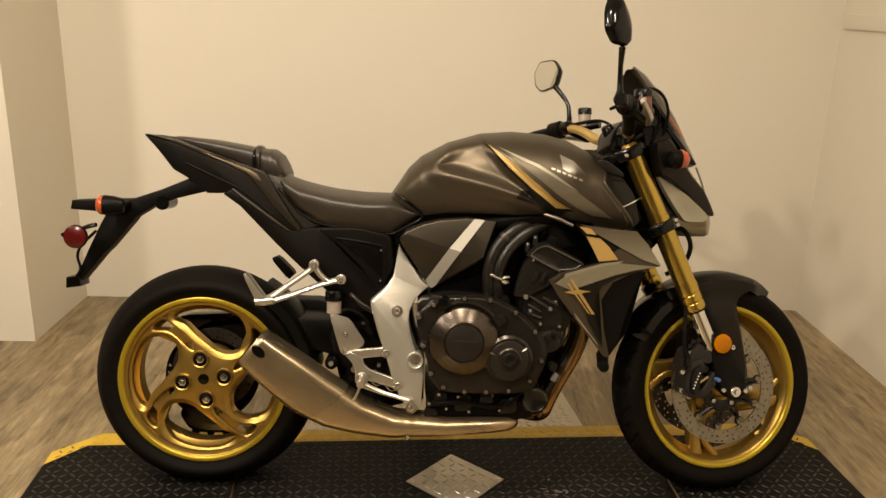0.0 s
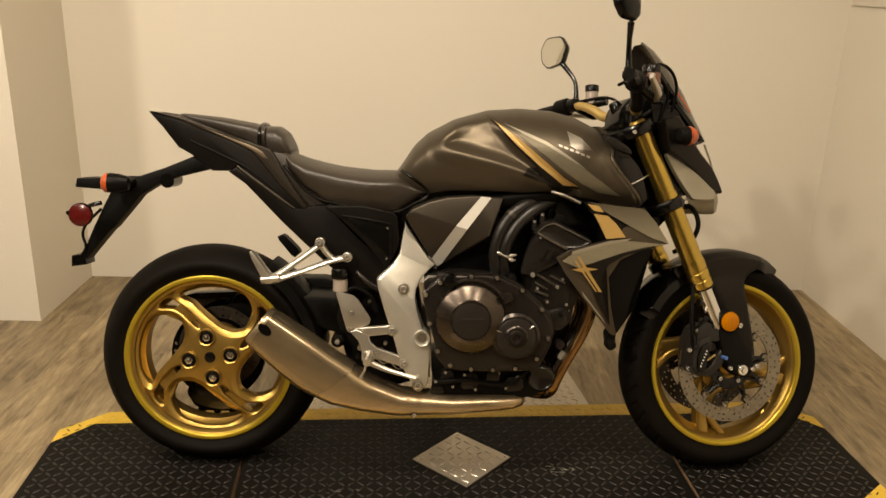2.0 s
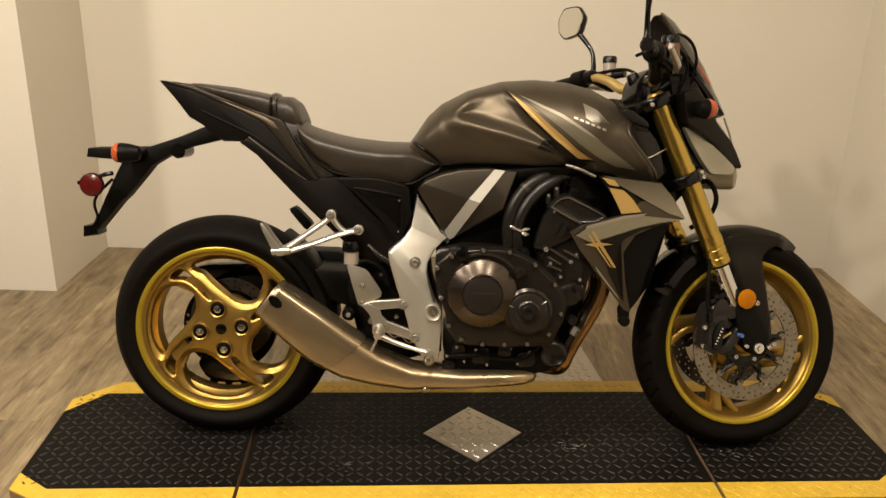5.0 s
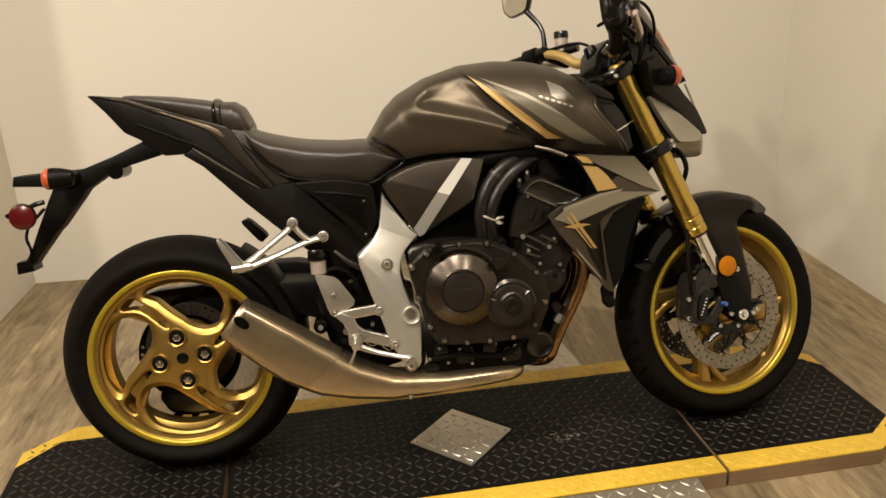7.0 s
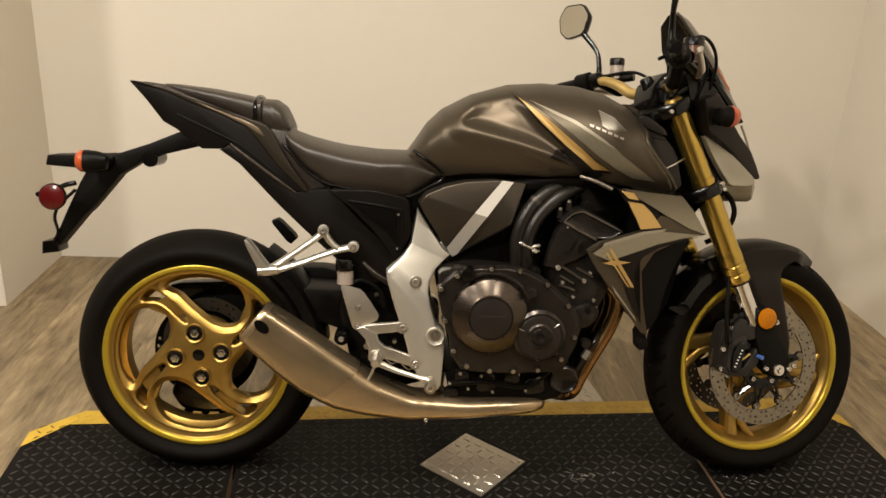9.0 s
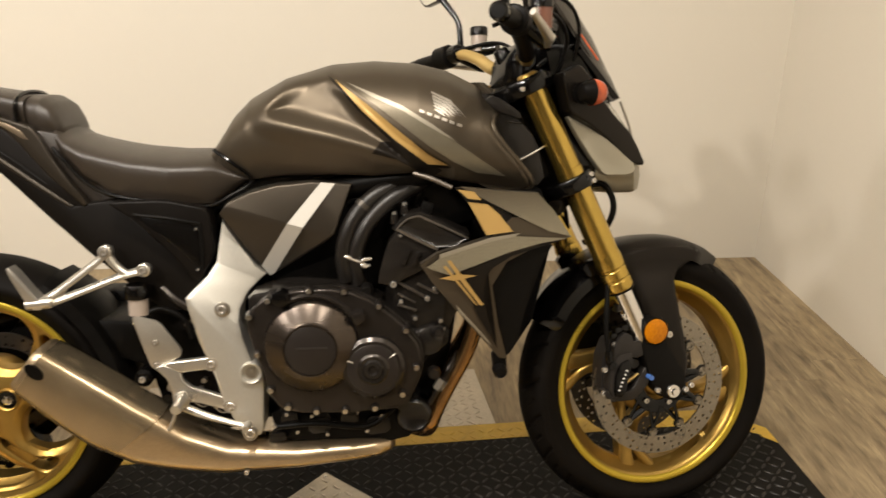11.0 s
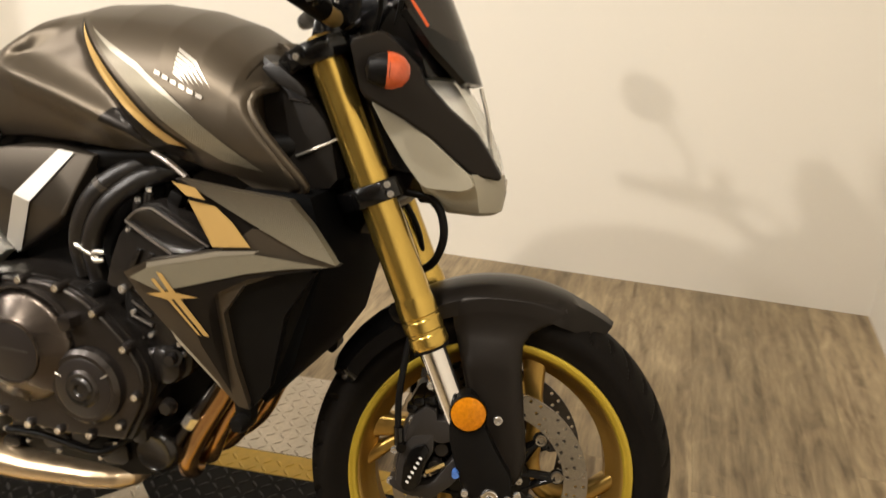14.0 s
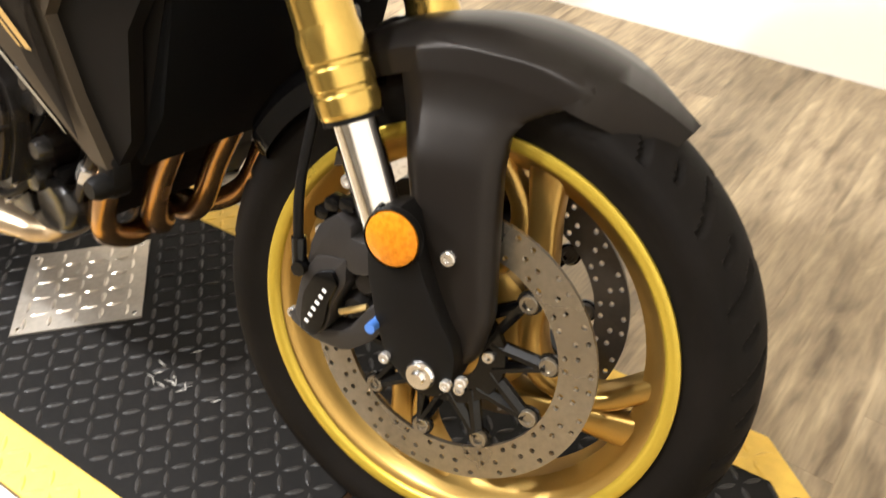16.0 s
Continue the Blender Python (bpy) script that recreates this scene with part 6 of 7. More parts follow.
# pale tubes along the panel edges draw the highlight of the bevels
for n, (pts, r) in enumerate((([(0.866, 0.667), (0.902, 0.647), (0.944, 0.626)], 0.0030), ([(0.866, 0.667), (0.884, 0.684), (0.902, 0.691), (0.912, 0.691)], 0.0022), ([(0.912, 0.691), (0.958, 0.669), (1.004, 0.646)], 0.0024))):
    bpart("cover_rim", tube([(x, -0.1862, z) for x, z in pts], r, 8, 4, n == 1), RIDGE, cyl_block, "pale rim of the cam cover with its edge highlight in the colour")
for x, z in ((0.872, 0.599), (0.892, 0.595)):
    bpart("head_rib", slab([(x, z), (x + 0.009, z - 0.002), (x + 0.021, z + 0.026), (x + 0.012, z + 0.028)], -0.189, -0.176, 0.002), ENGINE, cyl_block)
bpart("barrel_block", slab([(0.860, 0.556), (0.878, 0.568), (0.930, 0.590), (0.965, 0.560), (0.955, 0.470), (0.900, 0.430), (0.848, 0.470)], -0.170, -0.140, 0.005), ENGINE, cyl_block, "black cylinder barrel")
for ax_, az, bx, bz, r in ((0.862, 0.563, 0.918, 0.530, 0.0042), (0.866, 0.537, 0.900, 0.518, 0.0030), (0.866, 0.514, 0.902, 0.502, 0.0040), (0.856, 0.494, 0.886, 0.477, 0.0036), (0.840, 0.476, 0.872, 0.462, 0.0034), (0.905, 0.556, 0.945, 0.536, 0.0036)):
    bpart("fin", tube([(ax_, -0.173, az), (bx, -0.173, bz)], r * 0.8, 8, 1, False), RIDGE, cyl_block, "raised casting rib")
for x, z in ((0.882, 0.702), (0.862, 0.684)):
    bpart("cover_stud", tube([(x, -0.150, z - 0.012), (x, -0.150, z + 0.004), (x, -0.150, z + 0.006)], [0.0085, 0.0075, 0.0050], 12, 1, False), ENGINE, cyl_block, "cam cover bolt and grommet")
    bpart("stud_head", tube([(x, -0.150, z + 0.005), (x, -0.150, z + 0.012)], 0.0052, 6, 1, False), BOLT, cyl_block)
bpart("coil_plug", placed(box(-0.011, 0.011, -0.012, 0.012, -0.010, 0.010, 0.003), Matrix.Translation((0.926, -0.140, 0.702)) @ Matrix.Rotation(radians(22), 4, "Y")), PLASTIC, cyl_block, "dark connector plug")
for k in range(4):
    bpart("coil_cap", cyl((0.905 + 0.010 * (k % 2), -0.09 + 0.06 * k, 0.700), (0.913 + 0.010 * (k % 2), -0.09 + 0.06 * k, 0.730), 0.013, 14), ENGINE, cyl_block, "black ignition coil cap")
for x, z, r, y in ((0.858, 0.558, 0.0066, -0.184), (0.924, 0.526, 0.0058, -0.174), (0.872, 0.521, 0.0045, -0.176), (0.873, 0.655, 0.0030, -0.189), (0.938, 0.545, 0.0042, -0.172), (0.900, 0.486, 0.0044, -0.172), (0.846, 0.500, 0.0048, -0.176), (0.930, 0.600, 0.0036, -0.172), (0.950, 0.480, 0.0046, -0.172)):
    bolt((x, y, z), r, mat=STEEL)
fitting = bpart("hose_fitting", tube([(0.764, -0.172, 0.613), (0.768, -0.172, 0.612), (0.776, -0.172, 0.608), (0.778, -0.172, 0.607), (0.802, -0.171, 0.597), (0.806, -0.171, 0.595)], [0.0026, 0.0044, 0.0044, 0.0034, 0.0038, 0.0034], 12, 1, False), BOLT, label="bright metal hose fitting")
for pts in ([(0.796, -0.172, 0.600), (0.802, -0.174, 0.606), (0.814, -0.168, 0.606)], [(0.797, -0.172, 0.596), (0.803, -0.174, 0.592), (0.812, -0.168, 0.593)]):
    bpart("fitting_prong", tube(pts, 0.0042, 10, 3), BOLT, fitting)
for pts in ([(0.880, -0.115, 0.752), (0.828, -0.140, 0.728), (0.792, -0.154, 0.696), (0.770, -0.158, 0.655), (0.761, -0.156, 0.610), (0.766, -0.146, 0.560)], [(0.915, -0.115, 0.745), (0.862, -0.142, 0.722), (0.820, -0.156, 0.686), (0.796, -0.160, 0.648), (0.785, -0.158, 0.606), (0.790, -0.146, 0.555)]):
    bpart("coolant_hose", tube(pts, 0.0160, 18), INTAKE, label="black rubber coolant hose")
bpart("hose_clip", tube([(0.806, -0.150, 0.712), (0.799, -0.152, 0.704)], 0.0174, 18, 1, False), SHADED_DARK_STEEL)
# small castings between the clutch cover and the header pipes
bpart("sensor_cap", lathe([(0.0, -0.196), (0.009, -0.196), (0.012, -0.192), (0.0125, -0.160)], (0.806, 0, 0.546), 16), PLASTIC, label="round black sensor cap")
pump = bpart("water_pump", lathe([(0.0, -0.184), (0.020, -0.184), (0.028, -0.180), (0.031, -0.170), (0.031, -0.120)], (0.925, 0, 0.440), 28), ENGINE, label="black round water pump cover")
bpart("pump_elbow", tube([(0.925, -0.160, 0.452), (0.895, -0.172, 0.450), (0.880, -0.168, 0.432), (0.876, -0.150, 0.410)], [0.015, 0.014, 0.013, 0.013], 14, 6), ENGINE, pump, "black pump elbow")
bpart("pump_ear", slab(rounded([(0.900, 0.462), (0.945, 0.474), (0.968, 0.462), (0.966, 0.430), (0.940, 0.412), (0.905, 0.420)], 0.2), -0.166, -0.130, 0.004), ENGINE, pump)
for x, z in ((0.897, 0.437), (0.955, 0.462), (0.942, 0.420), (0.865, 0.409)):
    bolt((x, -0.184 if x < 0.9 else -0.168, z), 0.0050, mat=STEEL, parent=pump)
drain = bpart("oil_cooler_union", lathe([(0.0, -0.180), (0.007, -0.180), (0.009, -0.176), (0.016, -0.174), (0.019, -0.168), (0.020, -0.120)], (0.880, 0, 0.362), 24), ENGINE, label="round black oil union")
bolt((0.880, -0.181, 0.362), 0.0060, mat=STEEL, parent=drain)
bpart("oil_pipe", tube([(0.985, -0.120, 0.400), (0.970, -0.138, 0.369), (0.946, -0.140, 0.328), (0.908, -0.140, 0.264), (0.885, -0.120, 0.240)], 0.0085, 12), COVER, label="dull brown metal oil pipe")
bpart("pipe_union", tube([(0.956, -0.140, 0.346), (0.944, -0.140, 0.326)], 0.0125, 6, 1, False), BOLT, label="metal pipe union nut")

outline = [(0.577, 0.490), (0.588, 0.522), (0.611, 0.542), (0.666, 0.556), (0.738, 0.558), (0.780, 0.550), (0.811, 0.536), (0.845, 0.512), (0.878, 0.483), (0.905, 0.445), (0.911, 0.415), (0.904, 0.378), (0.877, 0.320), (0.775, 0.308), (0.672, 0.310), (0.632, 0.324), (0.611, 0.352), (0.606, 0.390), (0.590, 0.435)]
cov = bpart("clutch_cover", slab(outline, -0.212, -0.185, 0.006, seg=3), COVER, label="dark bronze clutch cover")
bpart("cover_flange", slab([(0.735 + (x - 0.735) * (1.035 if x > 0.735 else 1.0), 0.432 + (z - 0.432) * (1.045 if x > 0.66 else 1.0)) for x, z in outline], -0.199, -0.180, 0.0025), ENGINE, cov, "black flange behind the cover")
C1, C2 = (0.699, 0, 0.446), (0.816, 0, 0.402)
bpart("cover_dome", lathe([(0.0, -0.241), (0.050, -0.241), (0.0535, -0.2400), (0.0560, -0.2380), (0.0850, -0.2235), (0.0895, -0.2190), (0.0910, -0.212), (0.0915, -0.19)], C1, 72), DOME, cov, "round clutch dome")
bpart("dome_ring", lathe([(0.0480, -0.2405), (0.0488, -0.2440), (0.0505, -0.2442), (0.0520, -0.2400)], C1, 72, True), DOME, cov)
bpart("dome_cap", lathe([(0.0, -0.2430), (0.046, -0.2430), (0.0480, -0.2420), (0.0485, -0.240)], C1, 64), COVERDARK, cov, "smooth round cap")
bpart("print_bar", box(0.672, 0.732, -0.2438, -0.2432, 0.4495, 0.4535), GREYPRINT, cov, "plain faint print bar")
bpart("pulse_cover", lathe([(0.0, -0.226), (0.012, -0.226), (0.016, -0.232), (0.026, -0.234), (0.030, -0.230), (0.034, -0.228), (0.055, -0.228), (0.062, -0.222), (0.064, -0.205)], C2, 56), COVER, cov, "small round timing cover")
bpart("timing_face", lathe([(0.0, -0.2295), (0.046, -0.2295), (0.049, -0.228)], C2, 48), COVERDARK, cov)
bpart("timing_plug", lathe([(0.0, -0.234), (0.007, -0.234), (0.010, -0.238), (0.017, -0.2375), (0.020, -0.2335), (0.026, -0.2345), (0.030, -0.2285)], C2, 28), ENGINE, cov)
for a in (35, 160):
    d = Vector((math.cos(radians(a)), 0, math.sin(radians(a))))
    bpart("cover_mark", tube([Vector(C2) + d * 0.040 + Vector((0, -0.2285, 0)), Vector(C2) + d * 0.054 + Vector((0, -0.2285, 0))], 0.0015, 6, 1, False), STEEL, cov)
bpart("cast_arc", tube([(C1[0] + 0.100 * math.cos(radians(a)), -0.214, C1[2] + 0.100 * math.sin(radians(a))) for a in range(25, 116, 10)], 0.0055, 8, 2), COVER, cov)
bpart("dome_stop", slab(rounded([(0.775, 0.515), (0.800, 0.520), (0.805, 0.500), (0.785, 0.490)], 0.2), -0.236, -0.205, 0.004), COVER, cov)
bpart("oil_filler", lathe([(0.0, -0.232), (0.010, -0.232), (0.016, -0.230), (0.017, -0.205)], (0.645, 0, 0.545), 12), GLOSS, cov, "black oil filler cap")
for x, z in ((0.584, 0.507), (0.620, 0.538), (0.698, 0.556), (0.764, 0.553), (0.829, 0.523), (0.881, 0.474), (0.900, 0.399), (0.872, 0.345), (0.818, 0.318), (0.760, 0.314), (0.704, 0.314), (0.650, 0.324), (0.618, 0.360), (0.596, 0.432)):
    bpart("bolt_boss", lathe([(0.0, -0.217), (0.0072, -0.217), (0.0088, -0.213), (0.0092, -0.19)], (x, 0, z), 16), COVER, cov)
    bolt((x, -0.2165, z), 0.0060, mat=CHROME, parent=cov)
# lower engine clutter
bpart("oil_pan", slab(rounded([(0.600, 0.300), (0.86, 0.295), (0.90, 0.33), (0.92, 0.28), (0.88, 0.215), (0.62, 0.215)], 0.15), -0.150, 0.150, 0.010), PLASTIC, label="black oil pan")
for x0, x1, z0, z1, yy in ((0.625, 0.665, 0.262, 0.298, -0.168), (0.680, 0.730, 0.240, 0.292, -0.160), (0.745, 0.785, 0.262, 0.302, -0.172), (0.795, 0.850, 0.236, 0.282, -0.162), (0.600, 0.640, 0.225, 0.252, -0.164), (0.860, 0.890, 0.290, 0.330, -0.170)):
    bpart("pan_lug", slab(rounded([(x0, z0), (x1, z0 + 0.006), (x1 - 0.006, z1), (x0 + 0.004, z1 - 0.004)], 0.2), yy, -0.140, 0.004), ENGINE, label="cast lug on the oil pan")
bpart("oil_filter", lathe([(0.0, -0.158), (0.024, -0.158), (0.030, -0.162), (0.036, -0.158), (0.039, -0.148), (0.039, -0.10)], (0.895, 0, 0.275), 36), ENGINE, label="black oil filter")
for x, z in ((0.640, 0.290), (0.69, 0.285), (0.735, 0.268), (0.78, 0.29), (0.83, 0.282), (0.66, 0.252), (0.72, 0.245), (0.80, 0.25), (0.615, 0.265)):
    bolt((x, -0.166, z), 0.0042, mat=STEEL)
for pts in ([(0.62, -0.17, 0.265), (0.70, -0.175, 0.272), (0.80, -0.172, 0.262), (0.86, -0.16, 0.30)], [(0.90, -0.175, 0.38), (0.93, -0.165, 0.43), (0.94, -0.16, 0.50), (0.92, -0.15, 0.56)]):
    bpart("engine_hose", tube(pts, 0.006, 10), PLASTIC, label="black engine hose")
bpart("water_pump_spigot", tube([(0.925, -0.150, 0.455), (0.945, -0.185, 0.460)], [0.018, 0.014], 18, 1, False), ENGINE, label="round engine spigot")
bpart("spigot_bolt", lathe([(0.0, -0.012), (0.008, -0.012), (0.010, 0.0)], (0.945, -0.185, 0.460), 12), ENGINE, label="black spigot bolt")
bpart("spigot_nut", lathe([(0.0, -0.012), (0.010, -0.012), (0.0135, -0.004), (0.014, 0.004)], (0.935, -0.180, 0.375), 14), ENGINE)
bpart("left_engine_cover", lathe([(0.0, 0.245), (0.05, 0.245), (0.085, 0.235), (0.095, 0.20), (0.095, 0.18)], (0.72, 0, 0.43), 40), COVER, label="dark alternator cover")

bpart("front_engine_block", slab([(0.86, 0.30), (0.945, 0.30), (0.975, 0.40), (0.990, 0.50), (0.90, 0.52)], -0.105, 0.120, 0.008), PLASTIC, label="black front of the crankcase")
# radiator and shrouds
radiator = bpart("radiator", slab([(1.045, 0.735), (1.150, 0.735), (1.178, 0.655), (1.135, 0.470), (1.090, 0.400), (1.045, 0.440)], -0.160, 0.160, 0.008), RADIATOR, label="black radiator")

def shroud_y(x, z):
    return 0.252 - 0.235 * (x - 0.93) - 0.10 * max(0, 0.60 - z) - 0.06 * max(0, z - 0.66)


def surface_plate(outline, surface, thick, step=0.02, s=-1, edge=0.006):
    """A shell whose outer face follows y = s * surface(x, z), with a turned-in rim."""
    bm = bmesh.new()
    f = bm.faces.new([bm.verts.new((x, 0, z)) for x, z in outline])
    bmesh.ops.inset_region(bm, faces=[f], thickness=edge, depth=0, use_even_offset=True)
    bm.faces.ensure_lookup_table()
    bmesh.ops.triangulate(bm, faces=list(bm.faces))
    for v in bm.verts:
        v.co.y = s * (surface(v.co.x, v.co.z) - (edge * 0.7 if v.is_boundary else 0.0))
    r = bmesh.ops.extrude_face_region(bm, geom=list(bm.faces))
    for v in r["geom"]:
        if isinstance(v, bmesh.types.BMVert):
            v.co.y -= s * thick
    return bm


def shroud(s):
    upper = [(0.985, 0.752), (1.060, 0.742), (1.135, 0.735), (1.168, 0.700), (1.204, 0.648), (1.160, 0.660), (1.100, 0.690), (1.040, 0.722)]
    vee = [(0.908, 0.611), (0.940, 0.630), (1.045, 0.656), (1.085, 0.690), (1.100, 0.690), (1.160, 0.660), (1.206, 0.646), (1.140, 0.634), (1.075, 0.605), (1.047, 0.560), (1.060, 0.480), (1.080, 0.404), (1.064, 0.408), (0.994, 0.495), (0.934, 0.570)]
    inner = [(1.075, 0.605), (1.140, 0.632), (1.170, 0.630), (1.128, 0.560), (1.105, 0.440), (1.080, 0.404), (1.060, 0.480), (1.047, 0.560)]
    arm = [(0.975, 0.750), (1.006, 0.748), (1.040, 0.722), (1.090, 0.690), (1.045, 0.656), (1.010, 0.706)]
    body = bpart("radiator_shroud", surface_plate(vee, shroud_y, 0.020, s=s), PAINT, label="angular bronze-grey radiator shroud with gold marks")
    bpart("shroud_top", surface_plate(upper, lambda x, z: shroud_y(x, z) + 0.004, 0.016, s=s), SHROUDWEAVE, body, "woven-look upper shroud")
    bpart("shroud_arm", surface_plate(arm, lambda x, z: shroud_y(x, z) - 0.006, 0.014, s=s, edge=0.003), PAINT_DARK, body, "dark shroud arm")
    bpart("shroud_inner", surface_plate(inner, lambda x, z: shroud_y(x, z) - 0.014, 0.016, s=s, edge=0.004), PLASTIC, body, "black inner shroud")
    bpart("shroud_liner", surface_plate([(0.925, 0.608), (1.045, 0.650), (1.010, 0.735), (1.130, 0.728), (1.190, 0.650), (1.165, 0.625), (1.100, 0.430), (1.076, 0.412), (1.000, 0.500)], lambda x, z: shroud_y(x, z) - 0.034, 0.010, s=s, edge=0.002), PLASTIC, body, "black liner behind the shroud")
    t = (s,)
    bpart("mount_strip", tube([(0.900, 0.168 * s, 0.772), (0.935, 0.180 * s, 0.762), (0.972, 0.192 * s, 0.746)], [0.004, 0.0052, 0.0045], 8, 4), RIDGE, body, "grey metal mounting strip")
    decal([(0.920, 0.606), (0.944, 0.622), (1.045, 0.648), (1.090, 0.655), (1.196, 0.645), (1.140, 0.638), (1.080, 0.625), (1.020, 0.606), (0.962, 0.588)], shroud_y, SHROUDWEAVE, body, "weave_band", "grey woven band", 0.0022, 0.02, t)
    decal([(0.944, 0.622), (1.045, 0.648), (1.090, 0.655), (1.100, 0.661), (1.040, 0.655), (0.945, 0.630)], shroud_y, GREYSTRIPE, body, "bright_edge", "bright upper edge", 0.0028, 0.02, t)
    decal([(0.998, 0.724), (1.036, 0.718), (1.060, 0.697), (1.086, 0.664), (1.034, 0.660), (1.020, 0.690)], shroud_y, STRIPE, body, "gold_block", "gold block on the shroud", 0.0005, 0.02, t)
    decal([(0.978, 0.749), (1.010, 0.743), (1.024, 0.727), (0.998, 0.731)], shroud_y, STRIPE, body, "gold_block", "gold block on the shroud", 0.0062, 0.02, t)
    decal([(0.958, 0.618), (0.966, 0.616), (1.030, 0.524), (1.022, 0.524), (0.984, 0.576)], shroud_y, STRIPE, body, "gold_stroke", "gold crossing stroke", 0.0040, 0.02, t)
    decal([(0.951, 0.606), (0.956, 0.608), (1.018, 0.524), (1.013, 0.526)], shroud_y, STRIPE, body, "gold_stroke", "gold crossing stroke", 0.0040, 0.02, t)
    decal([(0.944, 0.584), (0.978, 0.590), (1.016, 0.584), (0.973, 0.577)], shroud_y, STRIPE, body, "gold_stroke", "gold crossing stroke", 0.0046, 0.02, t)
    decal([(0.990, 0.590), (1.038, 0.588), (1.028, 0.556), (1.034, 0.510), (1.058, 0.432), (1.016, 0.508)], shroud_y, PAINT_DARK, body, "dark_flank", "dark flank of the shroud", 0.0012, 0.02, t)
    decal([(0.985, 0.592), (1.020, 0.604), (1.080, 0.622), (1.140, 0.635), (1.192, 0.643), (1.140, 0.631), (1.084, 0.617), (1.046, 0.596), (1.024, 0.566), (1.006, 0.574)], shroud_y, PAINT_DARK, body, "dark_band", "dark band under the weave", 0.0018, 0.02, t)
    decal([(0.975, 0.530), (1.040, 0.450), (1.046, 0.438), (0.982, 0.514)], shroud_y, GREYSTRIPE, body, "grey_line", "thin grey line", 0.0036, 0.02, t)
    slider = bpart("frame_slider", tube([(1.066, 0.175 * s, 0.380), (1.066, 0.200 * s, 0.380), (1.066, 0.208 * s, 0.380)], [0.014, 0.014, 0.010], 20, 1, False), PLASTIC, label="black lower mount knob")
    bpart("slider_stem", slab(rounded([(1.050, 0.418), (1.080, 0.418), (1.081, 0.374), (1.070, 0.362), (1.056, 0.370)], 0.2), 0.188 * s, 0.166 * s, 0.004), PLASTIC, slider)


both(shroud)

# ---- exhaust ----
def flat_ring(c, d, wide, tall, n=20, e=3.2):
    """Rounded-box ring about c across direction d, in the x-z plane and y."""
    d = Vector(d).normalized()
    up = Vector((-d.z, 0, d.x))
    out = []
    for k in range(n):
        a = 2 * math.pi * k / n
        u, v = math.copysign(abs(math.cos(a)) ** (2 / e), math.cos(a)), math.copysign(abs(math.sin(a)) ** (2 / e), math.sin(a))
        out.append(tuple(Vector(c) + up * tall * v + Vector((0, wide * u, 0))))
    return out


ST = [((0.146, -0.150, 0.409), (1, 0, -0.80), 0.050, 0.047), ((0.152, -0.150, 0.404), (1, 0, -0.80), 0.055, 0.051), ((0.175, -0.150, 0.386), (1, 0, -0.80), 0.056, 0.054), ((0.245, -0.150, 0.332), (1, 0, -0.78), 0.058, 0.061), ((0.305, -0.150, 0.287), (1, 0, -0.70), 0.058, 0.063),
      ((0.365, -0.148, 0.252), (1, 0, -0.55), 0.058, 0.058), ((0.43, -0.145, 0.226), (1, 0, -0.36), 0.057, 0.045), ((0.52, -0.140, 0.203), (1, 0, -0.14), 0.056, 0.034), ((0.66, -0.130, 0.199), (1, 0, 0.0), 0.058, 0.026), ((0.78, -0.120, 0.205), (1, 0, 0.04), 0.058, 0.023), ((0.825, -0.117, 0.207), (1, 0, 0.04), 0.050, 0.021), ((0.848, -0.114, 0.208), (1, 0, 0.04), 0.036, 0.016), ((0.856, -0.113, 0.208), (1, 0, 0.04), 0.020, 0.009)]
fine = []
for i in range(len(ST) - 1):
    for k in range(4):
        t = k / 4
        fine.append(tuple(tuple(Vector(a).lerp(Vector(b), t)) if isinstance(a, tuple) else a + (b - a) * t for a, b in zip(ST[i], ST[i + 1])))
fine.append(ST[-1])
exhaust = bpart("exhaust", loft([flat_ring(*r, n=32, e=float(np.interp(r[0][0], [0.15, 0.38, 0.55], [4.4, 3.8, 2.8]))) for r in fine]), MUFFLER, label="satin metal side exhaust with a slash-cut tip", smooth=50)
shield = []
for i in range(14):
    t = i / 13
    x = 0.158 + 0.190 * t
    cut = [float(np.interp(x, [r[0][0] for r in ST], [(r[0][1], r[0][2], r[1][2], r[2], r[3])[k] for r in ST])) for k in range(5)]
    ring = flat_ring((x, cut[0], cut[1]), (1, 0, cut[2]), cut[3] + 0.0016, cut[4] + 0.0016, 32, float(np.interp(x, [0.15, 0.38], [4.4, 3.8])))
    d = Vector((1, 0, cut[2])).normalized()
    shield.append([tuple(Vector(p) + d * 0.45 * t * (p[2] - cut[1])) for p in ring])
bpart("heat_shield", loft(shield), SHIELD, exhaust, "bronze-grey muffler sleeve with a slanting seam", smooth=50)
bpart("exhaust_mouth", loft([flat_ring((0.1445, -0.150, 0.4102), (1, 0, -0.80), w, w, n=28, e=5.0) for w in (0.0405, 0.0400)] + [flat_ring((0.168, -0.150, 0.391), (1, 0, -0.80), 0.030, 0.030, n=28)]), GLOSS, exhaust, "dark exhaust mouth")
bpart("outlet_slot", placed(slab(rounded([(-0.012, -0.020), (0.012, -0.020), (0.012, 0.020), (-0.012, 0.020)], 0.3, 2), -0.0006, 0.006, 0), Matrix.Translation((0.174, -0.2088, 0.406)) @ Matrix.Rotation(radians(-48), 4, "Y")), GLOSS, exhaust, "dark slot in the tip")
bolt((0.300, -0.185, 0.246), 0.006, mat=STEEL, parent=exhaust)
bolt((0.560, -0.196, 0.182), 0.005, mat=STEEL, parent=exhaust)
